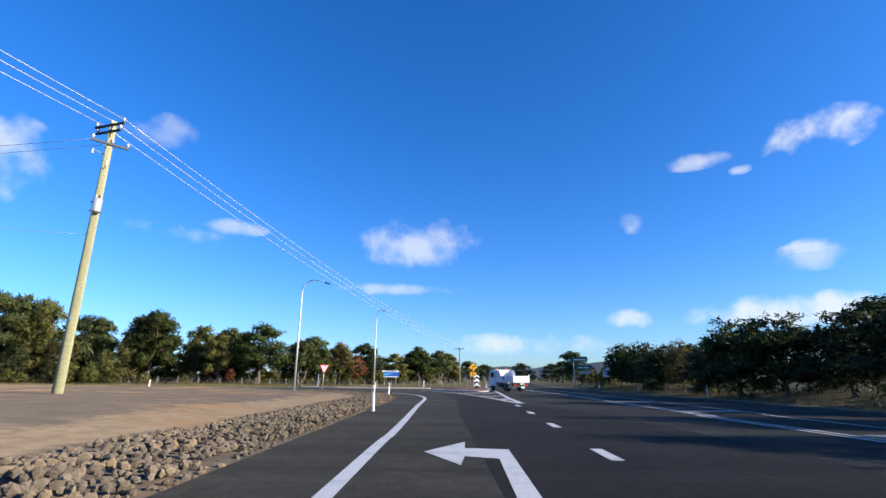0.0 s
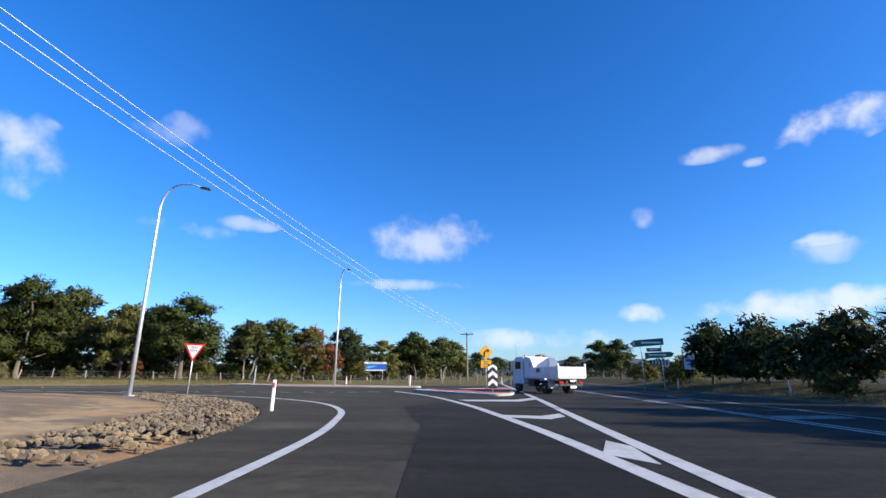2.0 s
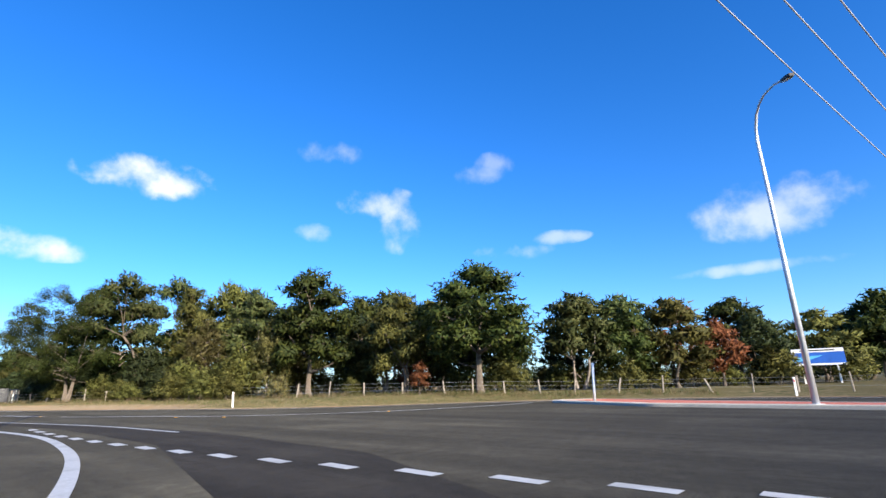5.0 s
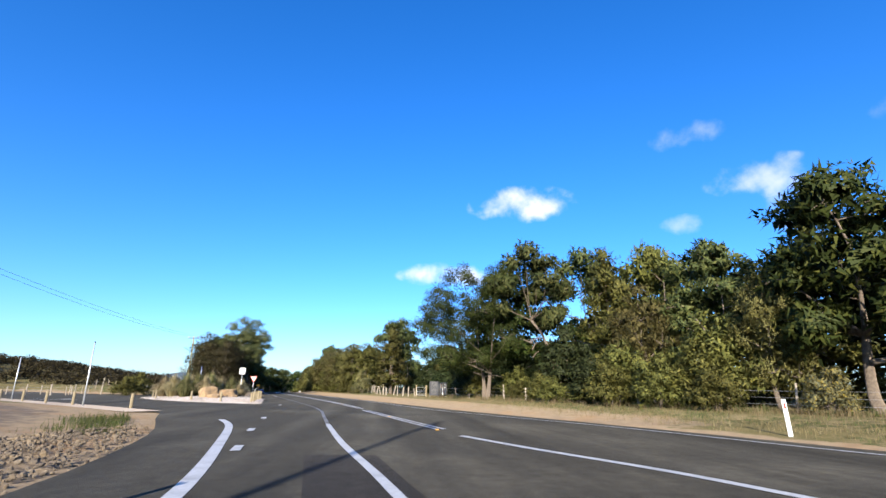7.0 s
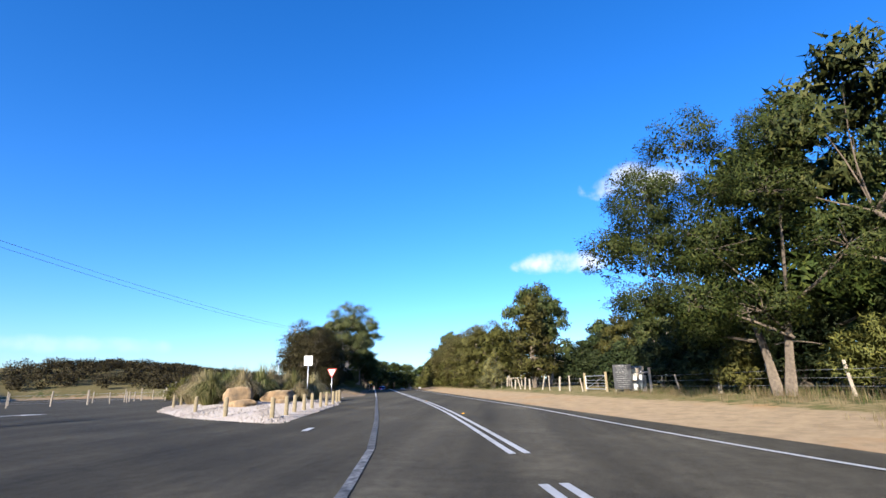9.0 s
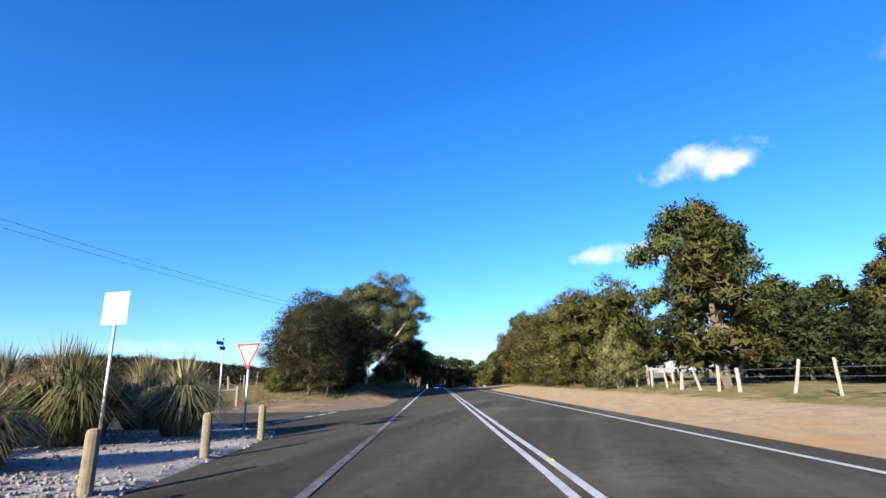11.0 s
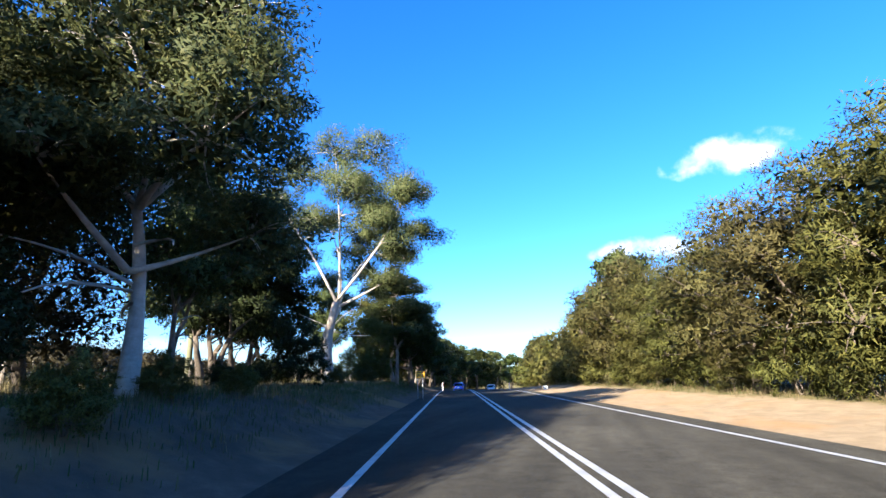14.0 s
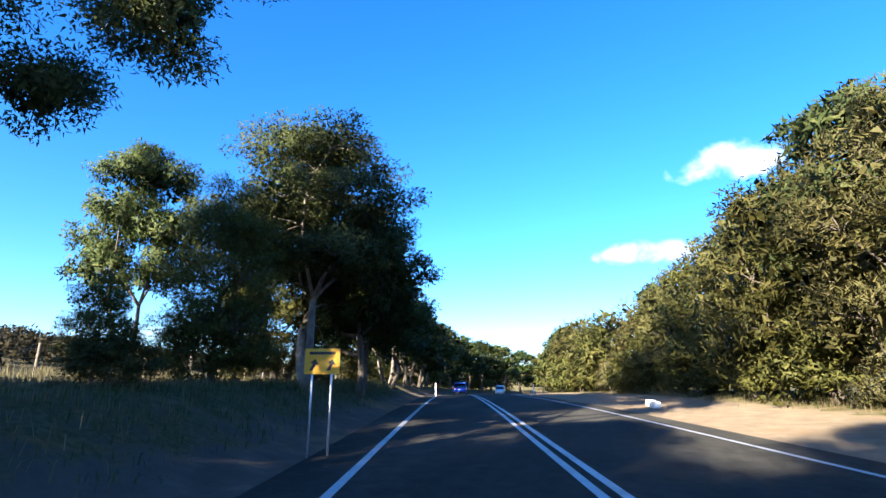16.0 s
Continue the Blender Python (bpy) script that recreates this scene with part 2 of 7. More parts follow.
MAT = {
    "asphalt": mat("asphalt", (0.0400, 0.0380, 0.0315), (0.0225, 0.0215, 0.0180), 26.0, 0.95, 0.5, 160.0, c3=(0.0490, 0.0465, 0.0380), coarse=0.22, spec=0.12),
    "asphalt_new": mat("new_asphalt", (0.0218, 0.0203, 0.0188), (0.0150, 0.0142, 0.0135), 45.0, 0.95, 0.5, 220.0, c3=(0.0270, 0.0255, 0.0232), coarse=0.3, spec=0.12),
    "paint": mat("road_paint", (0.5270, 0.5270, 0.5100), (0.4250, 0.4250, 0.4080), 14.0, 0.7, 0.25, 160.0, c3=(0.3400, 0.3400, 0.3230), coarse=1.6),
    "paint_worn": mat("worn_road_paint", (0.30, 0.297, 0.28), (0.045, 0.044, 0.040), 7.0, 0.75, 0.25, 160.0, c3=(0.035, 0.035, 0.034), coarse=1.3),
    "paint_gone": mat("nearly_gone_paint", (0.16, 0.16, 0.15), (0.025, 0.025, 0.024), 5.0, 0.8, 0.3, 120.0, c3=(0.028, 0.028, 0.028), coarse=1.6),
    "kerb": mat("kerb_concrete", (0.4800, 0.4560, 0.4000), (0.3840, 0.3680, 0.3280), 9.0, 0.85, 0.3, 90.0),
    "pink": mat("red_paving", (0.3680, 0.1200, 0.0800), (0.2880, 0.0880, 0.0640), 12.0, 0.85, 0.3, 90.0),
    "rock": mat("rubble_stone", (0.175, 0.142, 0.104), (0.075, 0.060, 0.046), 3.0, 0.95, 0.8, 30.0, c3=(0.23, 0.17, 0.10), coarse=0.9, spec=0.1),
    "boulder": mat("sandstone", (0.33, 0.23, 0.13), (0.20, 0.135, 0.08), 5.0, 0.95, 1.0, 9.0, c3=(0.13, 0.10, 0.07), coarse=1.4, spec=0.1),
    "white_gravel": mat("white_gravel", (0.44, 0.40, 0.37), (0.13, 0.115, 0.105), 16.0, 0.95, 0.9, 40.0, c3=(0.26, 0.22, 0.20), coarse=1.2, spec=0.1),
    "pale_path": mat("pale_gravel_path", (0.2880, 0.2400, 0.1880), (0.2160, 0.1760, 0.1360), 20.0, 0.95, 0.4, 60.0),
    "bark": mat("grey_bark", (0.1700, 0.1360, 0.1020), (0.0935, 0.0723, 0.0553), 9.0, 0.9, 0.6, 30.0),
    "bark_pale": mat("pale_gum_bark", (0.29, 0.24, 0.19), (0.15, 0.12, 0.095), 5.0, 0.8, 0.3, 24.0, c3=(0.1360, 0.1062, 0.0850), coarse=1.3),
    "bark_white": mat("white_gum_bark", (0.56, 0.50, 0.42), (0.38, 0.32, 0.26), 4.0, 0.8, 0.3, 24.0, c3=(0.22, 0.18, 0.14), coarse=0.8),
    "timber": mat("weathered_timber", (0.38, 0.33, 0.26), (0.24, 0.20, 0.16), 12.0, 0.9, 0.4, 50.0),
    "timber_new": mat("treated_pine", (0.30, 0.245, 0.15), (0.20, 0.16, 0.095), 12.0, 0.85, 0.3, 50.0),
    "pole_wood": mat("treated_pole", (0.34, 0.33, 0.19), (0.24, 0.23, 0.13), 7.0, 0.85, 0.35, 40.0),
    "galv": plain("galvanised_steel", (0.62, 0.64, 0.66), 0.42, 0.6),
    "white": plain("white_plastic", (0.80, 0.80, 0.78), 0.45),
    "sign_white": plain("sign_white", (0.78, 0.78, 0.76), 0.4),
    "red": plain("sign_red", (0.62, 0.03, 0.02), 0.4),
    "black": plain("black_paint", (0.018, 0.018, 0.02), 0.5),
    "yellow": plain("sign_yellow", (0.85, 0.42, 0.02), 0.4),
    "green": plain("sign_green", (0.012, 0.11, 0.07), 0.4),
    "blue": plain("sign_blue", (0.02, 0.10, 0.42), 0.4),
    "blue_pale": plain("sign_pale_blue", (0.10, 0.42, 0.72), 0.4),
    "wire": plain("wire", (0.30, 0.30, 0.30), 0.5, 0.5),
    "cable": plain("aluminium_cable", (0.55, 0.56, 0.58), 0.4, 0.4),
    "porcelain": plain("porcelain", (0.55, 0.52, 0.48), 0.3),
    "rust": plain("rusty_steel", (0.16, 0.09, 0.05), 0.8),
    "board": mat("chalkboard", (0.045, 0.047, 0.05), (0.03, 0.03, 0.034), 6.0, 0.8, 0.1),
    "car_blue": plain("blue_car_paint", (0.010, 0.085, 0.55), 0.28, 0.3, coat=0.8, grime=0.96),
    "car_white": plain("white_car_paint", (0.72, 0.72, 0.72), 0.3, coat=0.5),
    "truck_white": mat("dusty_white_paint", (0.70, 0.71, 0.74), (0.58, 0.58, 0.60), 3.0, 0.45, 0.03, 20.0, c3=(0.46, 0.45, 0.45), coarse=1.1),
    "tyre": plain("tyre_rubber", (0.022, 0.022, 0.022), 0.85),
    "rim": plain("alloy", (0.55, 0.56, 0.58), 0.3, 0.8),
    "trim": plain("dark_plastic", (0.025, 0.025, 0.027), 0.6),
    "chassis": plain("dirty_chassis", (0.05, 0.045, 0.04), 0.8),
    "tail": plain("red_lens", (0.55, 0.02, 0.02), 0.2),
    "orange": plain("orange_plastic", (0.85, 0.18, 0.02), 0.4),
    "leaf_gum": leaf_mat("gum_leaves", (0.040, 0.058, 0.020), (0.085, 0.105, 0.034), (0.170, 0.165, 0.055), 0.28),
    "leaf_pale": leaf_mat("pale_gum_leaves", (0.055, 0.072, 0.027), (0.105, 0.120, 0.045), (0.200, 0.190, 0.076), 0.3),
    "leaf_olive": leaf_mat("olive_leaves", (0.060, 0.064, 0.018), (0.122, 0.122, 0.033), (0.205, 0.180, 0.045), 0.28),
    "leaf_dark": leaf_mat("dark_leaves", (0.021, 0.031, 0.012), (0.040, 0.055, 0.019), (0.072, 0.083, 0.030), 0.25),
    "leaf_cas": leaf_mat("sheoak_needles", (0.075, 0.070, 0.025), (0.150, 0.136, 0.046), (0.215, 0.180, 0.062), 0.28),
    "leaf_cas_dark": leaf_mat("dark_sheoak_needles", (0.024, 0.022, 0.010), (0.050, 0.044, 0.018), (0.085, 0.068, 0.026), 0.22),
    "leaf_green": leaf_mat("green_gum_leaves", (0.022, 0.034, 0.009), (0.046, 0.064, 0.015), (0.115, 0.118, 0.026), 0.25),
    "leaf_rust": leaf_mat("rusty_dead_leaves", (0.14, 0.050, 0.022), (0.24, 0.095, 0.040), (0.30, 0.14, 0.06), 0.25),
    "leaf_yellow": leaf_mat("wattle_leaves", (0.10, 0.105, 0.055), (0.17, 0.16, 0.085), (0.42, 0.30, 0.03), 0.3),
    "grass_dry": leaf_mat("dry_grass_blades", (0.14, 0.105, 0.052), (0.21, 0.165, 0.085), (0.30, 0.245, 0.14), 0.3),
    "grass_green": leaf_mat("green_grass_blades", (0.045, 0.070, 0.020), (0.085, 0.110, 0.030), (0.17, 0.16, 0.06), 0.3),
    "tussock": leaf_mat("tussock_blades", (0.07, 0.09, 0.030), (0.15, 0.15, 0.055), (0.38, 0.32, 0.16), 0.3),
    "tussock_straw": leaf_mat("straw_blades", (0.14, 0.13, 0.06), (0.34, 0.28, 0.15), (0.50, 0.42, 0.25), 0.3),
    "heath": leaf_mat("heath_leaves", (0.030, 0.028, 0.014), (0.055, 0.048, 0.022), (0.10, 0.085, 0.035), 0.25),
    # woods of the far ridges, with the blue of distance haze put into the colour
    "hill": mat("hazed_wooded_hill", (0.030, 0.045, 0.060), (0.045, 0.065, 0.085), 0.03, 1.0, 0.0, 1.0, c3=(0.060, 0.085, 0.11), coarse=0.006),
}


def wear(m, turn, lo, hi):
    """Long streaks of traffic wear along a road."""
    N, K = m.node_tree.nodes, m.node_tree.links
    p = N["Principled BSDF"]
    src = p.inputs["Base Color"].links[0].from_socket
    mp = N.new("ShaderNodeMapping")
    mp.inputs["Rotation"].default_value, mp.inputs["Scale"].default_value = (0, 0, -turn), (0.035, 0.75, 1.0)
    K.new(N.new("ShaderNodeTexCoord").outputs["Object"], mp.inputs["Vector"])
    t = N.new("ShaderNodeTexNoise")
    t.inputs["Scale"].default_value, t.inputs["Detail"].default_value, t.inputs["Roughness"].default_value = 1.0, 5, 0.6
    K.new(mp.outputs[0], t.inputs["Vector"])
    r = N.new("ShaderNodeMapRange")
    r.inputs["From Min"].default_value, r.inputs["From Max"].default_value = 0.3, 0.7
    r.inputs["To Min"].default_value, r.inputs["To Max"].default_value = lo, hi
    K.new(t.outputs["Fac"], r.inputs["Value"])
    spots = N.new("ShaderNodeTexNoise")
    spots.inputs["Scale"].default_value, spots.inputs["Detail"].default_value, spots.inputs["Roughness"].default_value = 3.2, 7, 0.72
    K.new(N.new("ShaderNodeTexCoord").outputs["Object"], spots.inputs["Vector"])
    r2 = N.new("ShaderNodeMapRange")
    r2.inputs["From Min"].default_value, r2.inputs["From Max"].default_value = 0.32, 0.68
    r2.inputs["To Min"].default_value, r2.inputs["To Max"].default_value = 0.7, 1.3
    K.new(spots.outputs["Fac"], r2.inputs["Value"])
    for factor in (r.outputs[0], r2.outputs[0]):
        x = N.new("ShaderNodeMix")
        x.data_type, x.blend_type = "RGBA", "MULTIPLY"
        x.inputs["Factor"].default_value = 1.0
        K.new(src, x.inputs[6])
        K.new(factor, x.inputs[7])
        src = x.outputs[2]
    K.new(src, p.inputs["Base Color"])


wear(MAT["asphalt"], radians(194.45), 0.62, 1.35)
wear(MAT["asphalt_new"], radians(90.0), 0.7, 1.3)


def glass_mat():
    m = bpy.data.materials.new("tinted_glass")
    m.use_nodes = True
    p = m.node_tree.nodes["Principled BSDF"]
    p.inputs["Base Color"].default_value = (0.012, 0.014, 0.016, 1)
    p.inputs["Roughness"].default_value, p.inputs["Coat Weight"].default_value = 0.05, 1.0
    return m


MAT["glass"] = glass_mat()


# ---- mesh helpers ----
class Shape:
    """Collects vertices and faces of one mesh."""

    def __init__(self):
        self.v, self.f = [], []

    def add(self, verts, faces):
        k = len(self.v)
        self.v.extend(tuple(p) for p in verts)
        self.f.extend(tuple(i + k for i in q) for q in faces)
        return self

    def box(self, c, s, m=None):
        x, y, z = (v / 2 for v in s)
        p = [Vector((a * x, b * y, d * z)) for a in (-1, 1) for b in (-1, 1) for d in (-1, 1)]
        p = [(m @ q if m else q) + Vector(c) for q in p]
        return self.add(p, [(0, 1, 3, 2), (4, 6, 7, 5), (0, 4, 5, 1), (2, 3, 7, 6), (0, 2, 6, 4), (1, 5, 7, 3)])

    def tube(self, pts, rad, n=8, cap=True):
        pts = [Vector(p) for p in pts]
        rad = rad if isinstance(rad, (list, tuple)) else [rad] * len(pts)
        vs, fs = [], []
        for i, p in enumerate(pts):
            d = (pts[min(i + 1, len(pts) - 1)] - pts[max(i - 1, 0)]).normalized()
            a = d.orthogonal().normalized() if abs(d.z) < 0.95 else Vector((1, 0, 0))
            a = (a - d * a.dot(d)).normalized()
            b = d.cross(a)
            for k in range(n):
                w = 2 * math.pi * k / n
                vs.append(p + (a * math.cos(w) + b * math.sin(w)) * rad[i])
        for i in range(len(pts) - 1):
            for k in range(n):
                k2 = (k + 1) % n
                fs.append((i * n + k, i * n + k2, (i + 1) * n + k2, (i + 1) * n + k))
        if cap:
            fs.append(tuple(reversed(range(n))))
            fs.append(tuple((len(pts) - 1) * n + k for k in range(n)))
        return self.add(vs, fs)

    def prism(self, outline, z0, z1, m=None):
        n = len(outline)
        p = [Vector((x, y, z0)) for x, y in outline] + [Vector((x, y, z1)) for x, y in outline]
        p = [m @ q if m else q for q in p]
        return self.add(p, [tuple(reversed(range(n))), tuple(range(n, 2 * n))] + [(i, (i + 1) % n, n + (i + 1) % n, n + i) for i in range(n)])

    def lathe(self, prof, n=14, c=(0, 0, 0)):
        vs, fs = [], []
        for r, z in prof:
            for k in range(n):
                w = 2 * math.pi * k / n
                vs.append((c[0] + r * math.cos(w), c[1] + r * math.sin(w), c[2] + z))
        for i in range(len(prof) - 1):
            for k in range(n):
                k2 = (k + 1) % n
                fs.append((i * n + k, i * n + k2, (i + 1) * n + k2, (i + 1) * n + k))
        fs += [tuple(reversed(range(n))), tuple((len(prof) - 1) * n + k for k in range(n))]
        return self.add(vs, fs)

    def mesh(self, name, material, bevel=0.0, smooth=False):
        me = bpy.data.meshes.new(name)
        me.from_pydata(self.v, [], self.f)
        if bevel:
            bm = bmesh.new()
            bm.from_mesh(me)
            bmesh.ops.recalc_face_normals(bm, faces=bm.faces[:])
            sharp = [e for e in bm.edges if len(e.link_faces) == 2 and e.calc_face_angle(0) > 0.6]
            bmesh.ops.bevel(bm, geom=sharp, offset=bevel, segments=2, affect="EDGES", clamp_overlap=True)
            bm.to_mesh(me)
            bm.free()
        if smooth:
            me.polygons.foreach_set("use_smooth", [True] * len(me.polygons))
        me.materials.append(material)
        me.update()
        return me


def part(name, shape, material, parent, label="", bevel=0.0, smooth=False):
    ob = new(name, shape.mesh(name, material, bevel, smooth))
    ob.parent = parent
    return tagged(ob, label)


def thing(name, label, category, group="", kind="", m=None):
    ob = tagged(new(name), label, category, group, kind)
    if m is not None:
        ob.matrix_basis = m
    return ob


def solid(name, shape, material, label, category="", kind="", bevel=0.0, smooth=False, group=""):
    return tagged(new(name, shape.mesh(name, material, bevel, smooth)), label, category, group, kind)


def lettering(text, size, material, parent, m, name="lettering"):
    c = bpy.data.curves.new(name, "FONT")
    c.body, c.size, c.align_x, c.align_y, c.extrude = text, size, "CENTER", "CENTER", 0.002
    tmp = bpy.data.objects.new(name, c)
    me = bpy.data.meshes.new_from_object(tmp)
    bpy.data.objects.remove(tmp)
    me.materials.clear()
    me.materials.append(material)
    ob = new(name, me)
    ob.parent = parent
    ob.matrix_basis = m
    return ob


def spline(pts, step=1.0):
    """A smooth curve through the points, cut into even steps."""
    p = [np.array(q, float) for q in pts]
    p = [2 * p[0] - p[1]] + p + [2 * p[-1] - p[-2]]
    out = []
    for i in range(1, len(p) - 2):
        a, b, c, d = p[i - 1:i + 3]
        n = max(1, int(np.linalg.norm(c - b) / step))
        for k in range(n):
            t = k / n
            out.append(0.5 * (2 * b + (c - a) * t + (2 * a - 5 * b + 4 * c - d) * t * t + (3 * b - 3 * c + d - a) * t ** 3))
    out.append(p[-2])
    return out


TH = radians(194.451)
U, NV = np.array([math.cos(TH), math.sin(TH)]), np.array([-math.sin(TH), math.cos(TH)])


def bend(u):
    """How far the side road swings to its right, u metres along it."""
    c = np.maximum(np.asarray(u, float) - 170.0, 0.0)
    return -0.00172 * np.minimum(c, 110.0) ** 2 - 0.378 * np.maximum(c - 110.0, 0.0)


def dip(u):
    """How far the side road falls, u metres along it."""
    c = np.clip(np.asarray(u, float) - 140.0, 0.0, 170.0)
    return -0.00044 * np.minimum(c, 45.0) ** 2 - 0.036 * np.maximum(c - 45.0, 0.0)


def dip_at(x, y):
    return float(dip(x * U[0] + y * U[1]))


def un(u, n):
    """A place on the side road: u metres along it, n across."""
    q = u * U + (n + bend(u)) * NV
    return float(q[0]), float(q[1])


import itertools

# ---- ground, roads ----
SLIP_EDGE = [(-3.4, -90), (-3.4, 34), (-3.8, 41), (-4.9, 45.5), (-7.0, 50.0), (-10.0, 53.6), (-14.0, 56.8), (-18.5, 59.0), (-24.0, 60.4), (-30.0, 61.0), (-38.0, 60.6), (-44.0, 59.5), (-48.5, 58.2), (-53.5, 56.2), (-58.0, 54.6)]
ACCESS = [(-61.0, 52.0), (-66.8, 46.8), (-81.5, 31.5), (-95.0, 18.0), (-121.0, -6.0), (-128.0, 4.0), (-113.0, 20.0), (-106.5, 35.0), (-104.6, 42.0), (-104.0, 48.0)]
NORTH_EDGE = [un(44, -83.8), (-50.0, 74.6), (-42.0, 77.0), (-36.0, 80.6), (-31.0, 86.0), (-25.0, 91.0), (-15.0, 94.2), (0.0, 95.8), (5.5, 97.5), (8.0, 104.0), (12.0, 130.0), (20.0, 200.0), (60.0, 420.0), (80.0, 420.0), (37.0, 200.0), (27.0, 130.0), (24.5, 100.0), (22.5, 60.0), (21.0, 20.0), (20.5, -90.0)]
ROAD = [tuple(p) for p in spline(SLIP_EDGE[1:], 2.0)]
AHEAD = (140, 170, 185, 200, 215, 230, 245, 260, 280, 310, 350, 420, 500, 600, 700)
NEAR_ROAD = [SLIP_EDGE[0]] + ROAD + ACCESS + [un(92, -74.6), un(140, -74.9), un(140, -83.9)] + NORTH_EDGE
ROAD = [SLIP_EDGE[0]] + ROAD + ACCESS + [un(92, -74.6)] + [un(u, -74.9) for u in AHEAD] + [un(u, -83.9) for u in AHEAD[::-1]] + NORTH_EDGE


def sdist(P, poly):
    """Distances of the points P from a closed outline, and which of them lie inside."""
    A = np.array(poly)
    B = np.roll(A, -1, 0)
    best = np.full(len(P), 1e9)
    inside = np.zeros(len(P), bool)
    for a, b in zip(A, B):
        d = b - a
        t = np.clip(((P - a) @ d) / (d @ d), 0, 1)
        best = np.minimum(best, np.hypot(*(P - a - t[:, None] * d).T))
        cross = ((a[1] > P[:, 1]) != (b[1] > P[:, 1])) & (P[:, 0] < (b[0] - a[0]) * (P[:, 1] - a[1]) / (b[1] - a[1] + 1e-12) + a[0])
        inside ^= cross
    return best, inside


def sstep(a, b, x):
    t = np.clip((x - a) / (b - a), 0, 1)
    return t * t * (3 - 2 * t)


def wave(x, y):
    return 0.5 * np.sin(x * 0.13 + 1.3 * np.sin(y * 0.07)) + 0.5 * np.sin(y * 0.17 + 1.1 * np.sin(x * 0.09)) + 0.3 * np.sin(x * 0.41 + y * 0.37)


def heights(P):
    P = np.asarray(P, float).reshape(-1, 2)
    d, ins = sdist(P, ROAD)
    u = P @ U
    n = P @ NV - bend(u)
    x, y = P[:, 0], P[:, 1]
    west = sstep(95, 106, u) * sstep(-77, -74, n)
    east = sstep(14, 20, x)
    rise = 0.45 + 0.5 * east
    h = rise * sstep(0.8, 10.0, d) + west * (1.05 * sstep(0.3, 3.0, d) - 0.25 * sstep(1.0, 10.0, d)) + 0.10 * wave(x, y) * sstep(2, 14, d) * (1 + 1.0 * west)
    h += 4.2 * sstep(-62, -22, n) * sstep(55, 110, u) * sstep(2.0, 26.0, d)
    h += sstep(60, 900, d) * 6.0
    return dip(u) + np.where(ins, -0.06 - 0.12 * (u > 145), h + 0.006 - 0.05 * (1 - sstep(0.0, 0.5, d)))


def gz(x, y):
    return float(heights([(x, y)])[0])


def axis(lo, hi, step, far):
    out = list(np.arange(lo, hi + step, step))
    k, s = step, []
    while k < far:
        k *= 1.45
        s.append(k)
    left = [lo - v for v in np.cumsum(s)]
    right = [out[-1] + v for v in np.cumsum(s)]
    return np.array(left[::-1] + out + right)


GX, GY = axis(-300, 45, 1.25, 900), axis(-30, 130, 1.25, 900)
GP = np.array([(x, y) for y in GY for x in GX])
GH = heights(GP)
nx, ny = len(GX), len(GY)
me = bpy.data.meshes.new("ground")
faces = [(j * nx + i, j * nx + i + 1, (j + 1) * nx + i + 1, (j + 1) * nx + i) for j in range(ny - 1) for i in range(nx - 1)]
me.from_pydata([(float(p[0]), float(p[1]), float(h)) for p, h in zip(GP, GH)], [], faces)
me.polygons.foreach_set("use_smooth", [True] * len(faces))
gd, gin = sdist(GP, ROAD)
gu = GP @ U
gn = GP @ NV - bend(gu)
PAD = [(-6, -90), (-6.5, 44), (-13, 54.5), (-24, 59.5), (-44, 58.5), (-57, 53.5), (-67, 45), (-82, 30), (-97, 15), (-120, -9), (-120, -90)]
pad_d, pad_in = sdist(GP, PAD)
bare = sstep(-90.5, -87.5, gn) * sstep(24, 34, gu) * (gn < -80)
bare = np.maximum(bare, sstep(-69.5, -72.0, gn) * sstep(88, 92, gu) * (gn > -78) * (0.75 - 0.45 * sstep(112, 122, gu)))
bare = np.maximum(bare, 1 - sstep(0.6, 1.6, gd))
bare = np.maximum(bare, (GP[:, 1] < 62) * (GP[:, 0] < 0) * (GP[:, 0] > -70) * 1.0)
bare = np.maximum(bare, sstep(100, 93, gu) * sstep(84, 90, gu) * sstep(-60, -66, gn) * (gn > -78))
grey = np.where(pad_in, sstep(0.5, 5.0, pad_d), 0.0)
grey = np.maximum(grey, 1.0 * (gd < 3.6) * (GP[:, 0] < 0) * (GP[:, 0] > -20) * (GP[:, 1] < 60))
grey = np.maximum(grey, 0.8 * sstep(-61.0, -68.0, gn) * (gn > -78) * sstep(80, 88, gu))
for key, val in (("bare", bare), ("grey", grey)):
    at = me.attributes.new(key, "FLOAT", "POINT")
    at.data.foreach_set("value", np.asarray(val, np.float32))


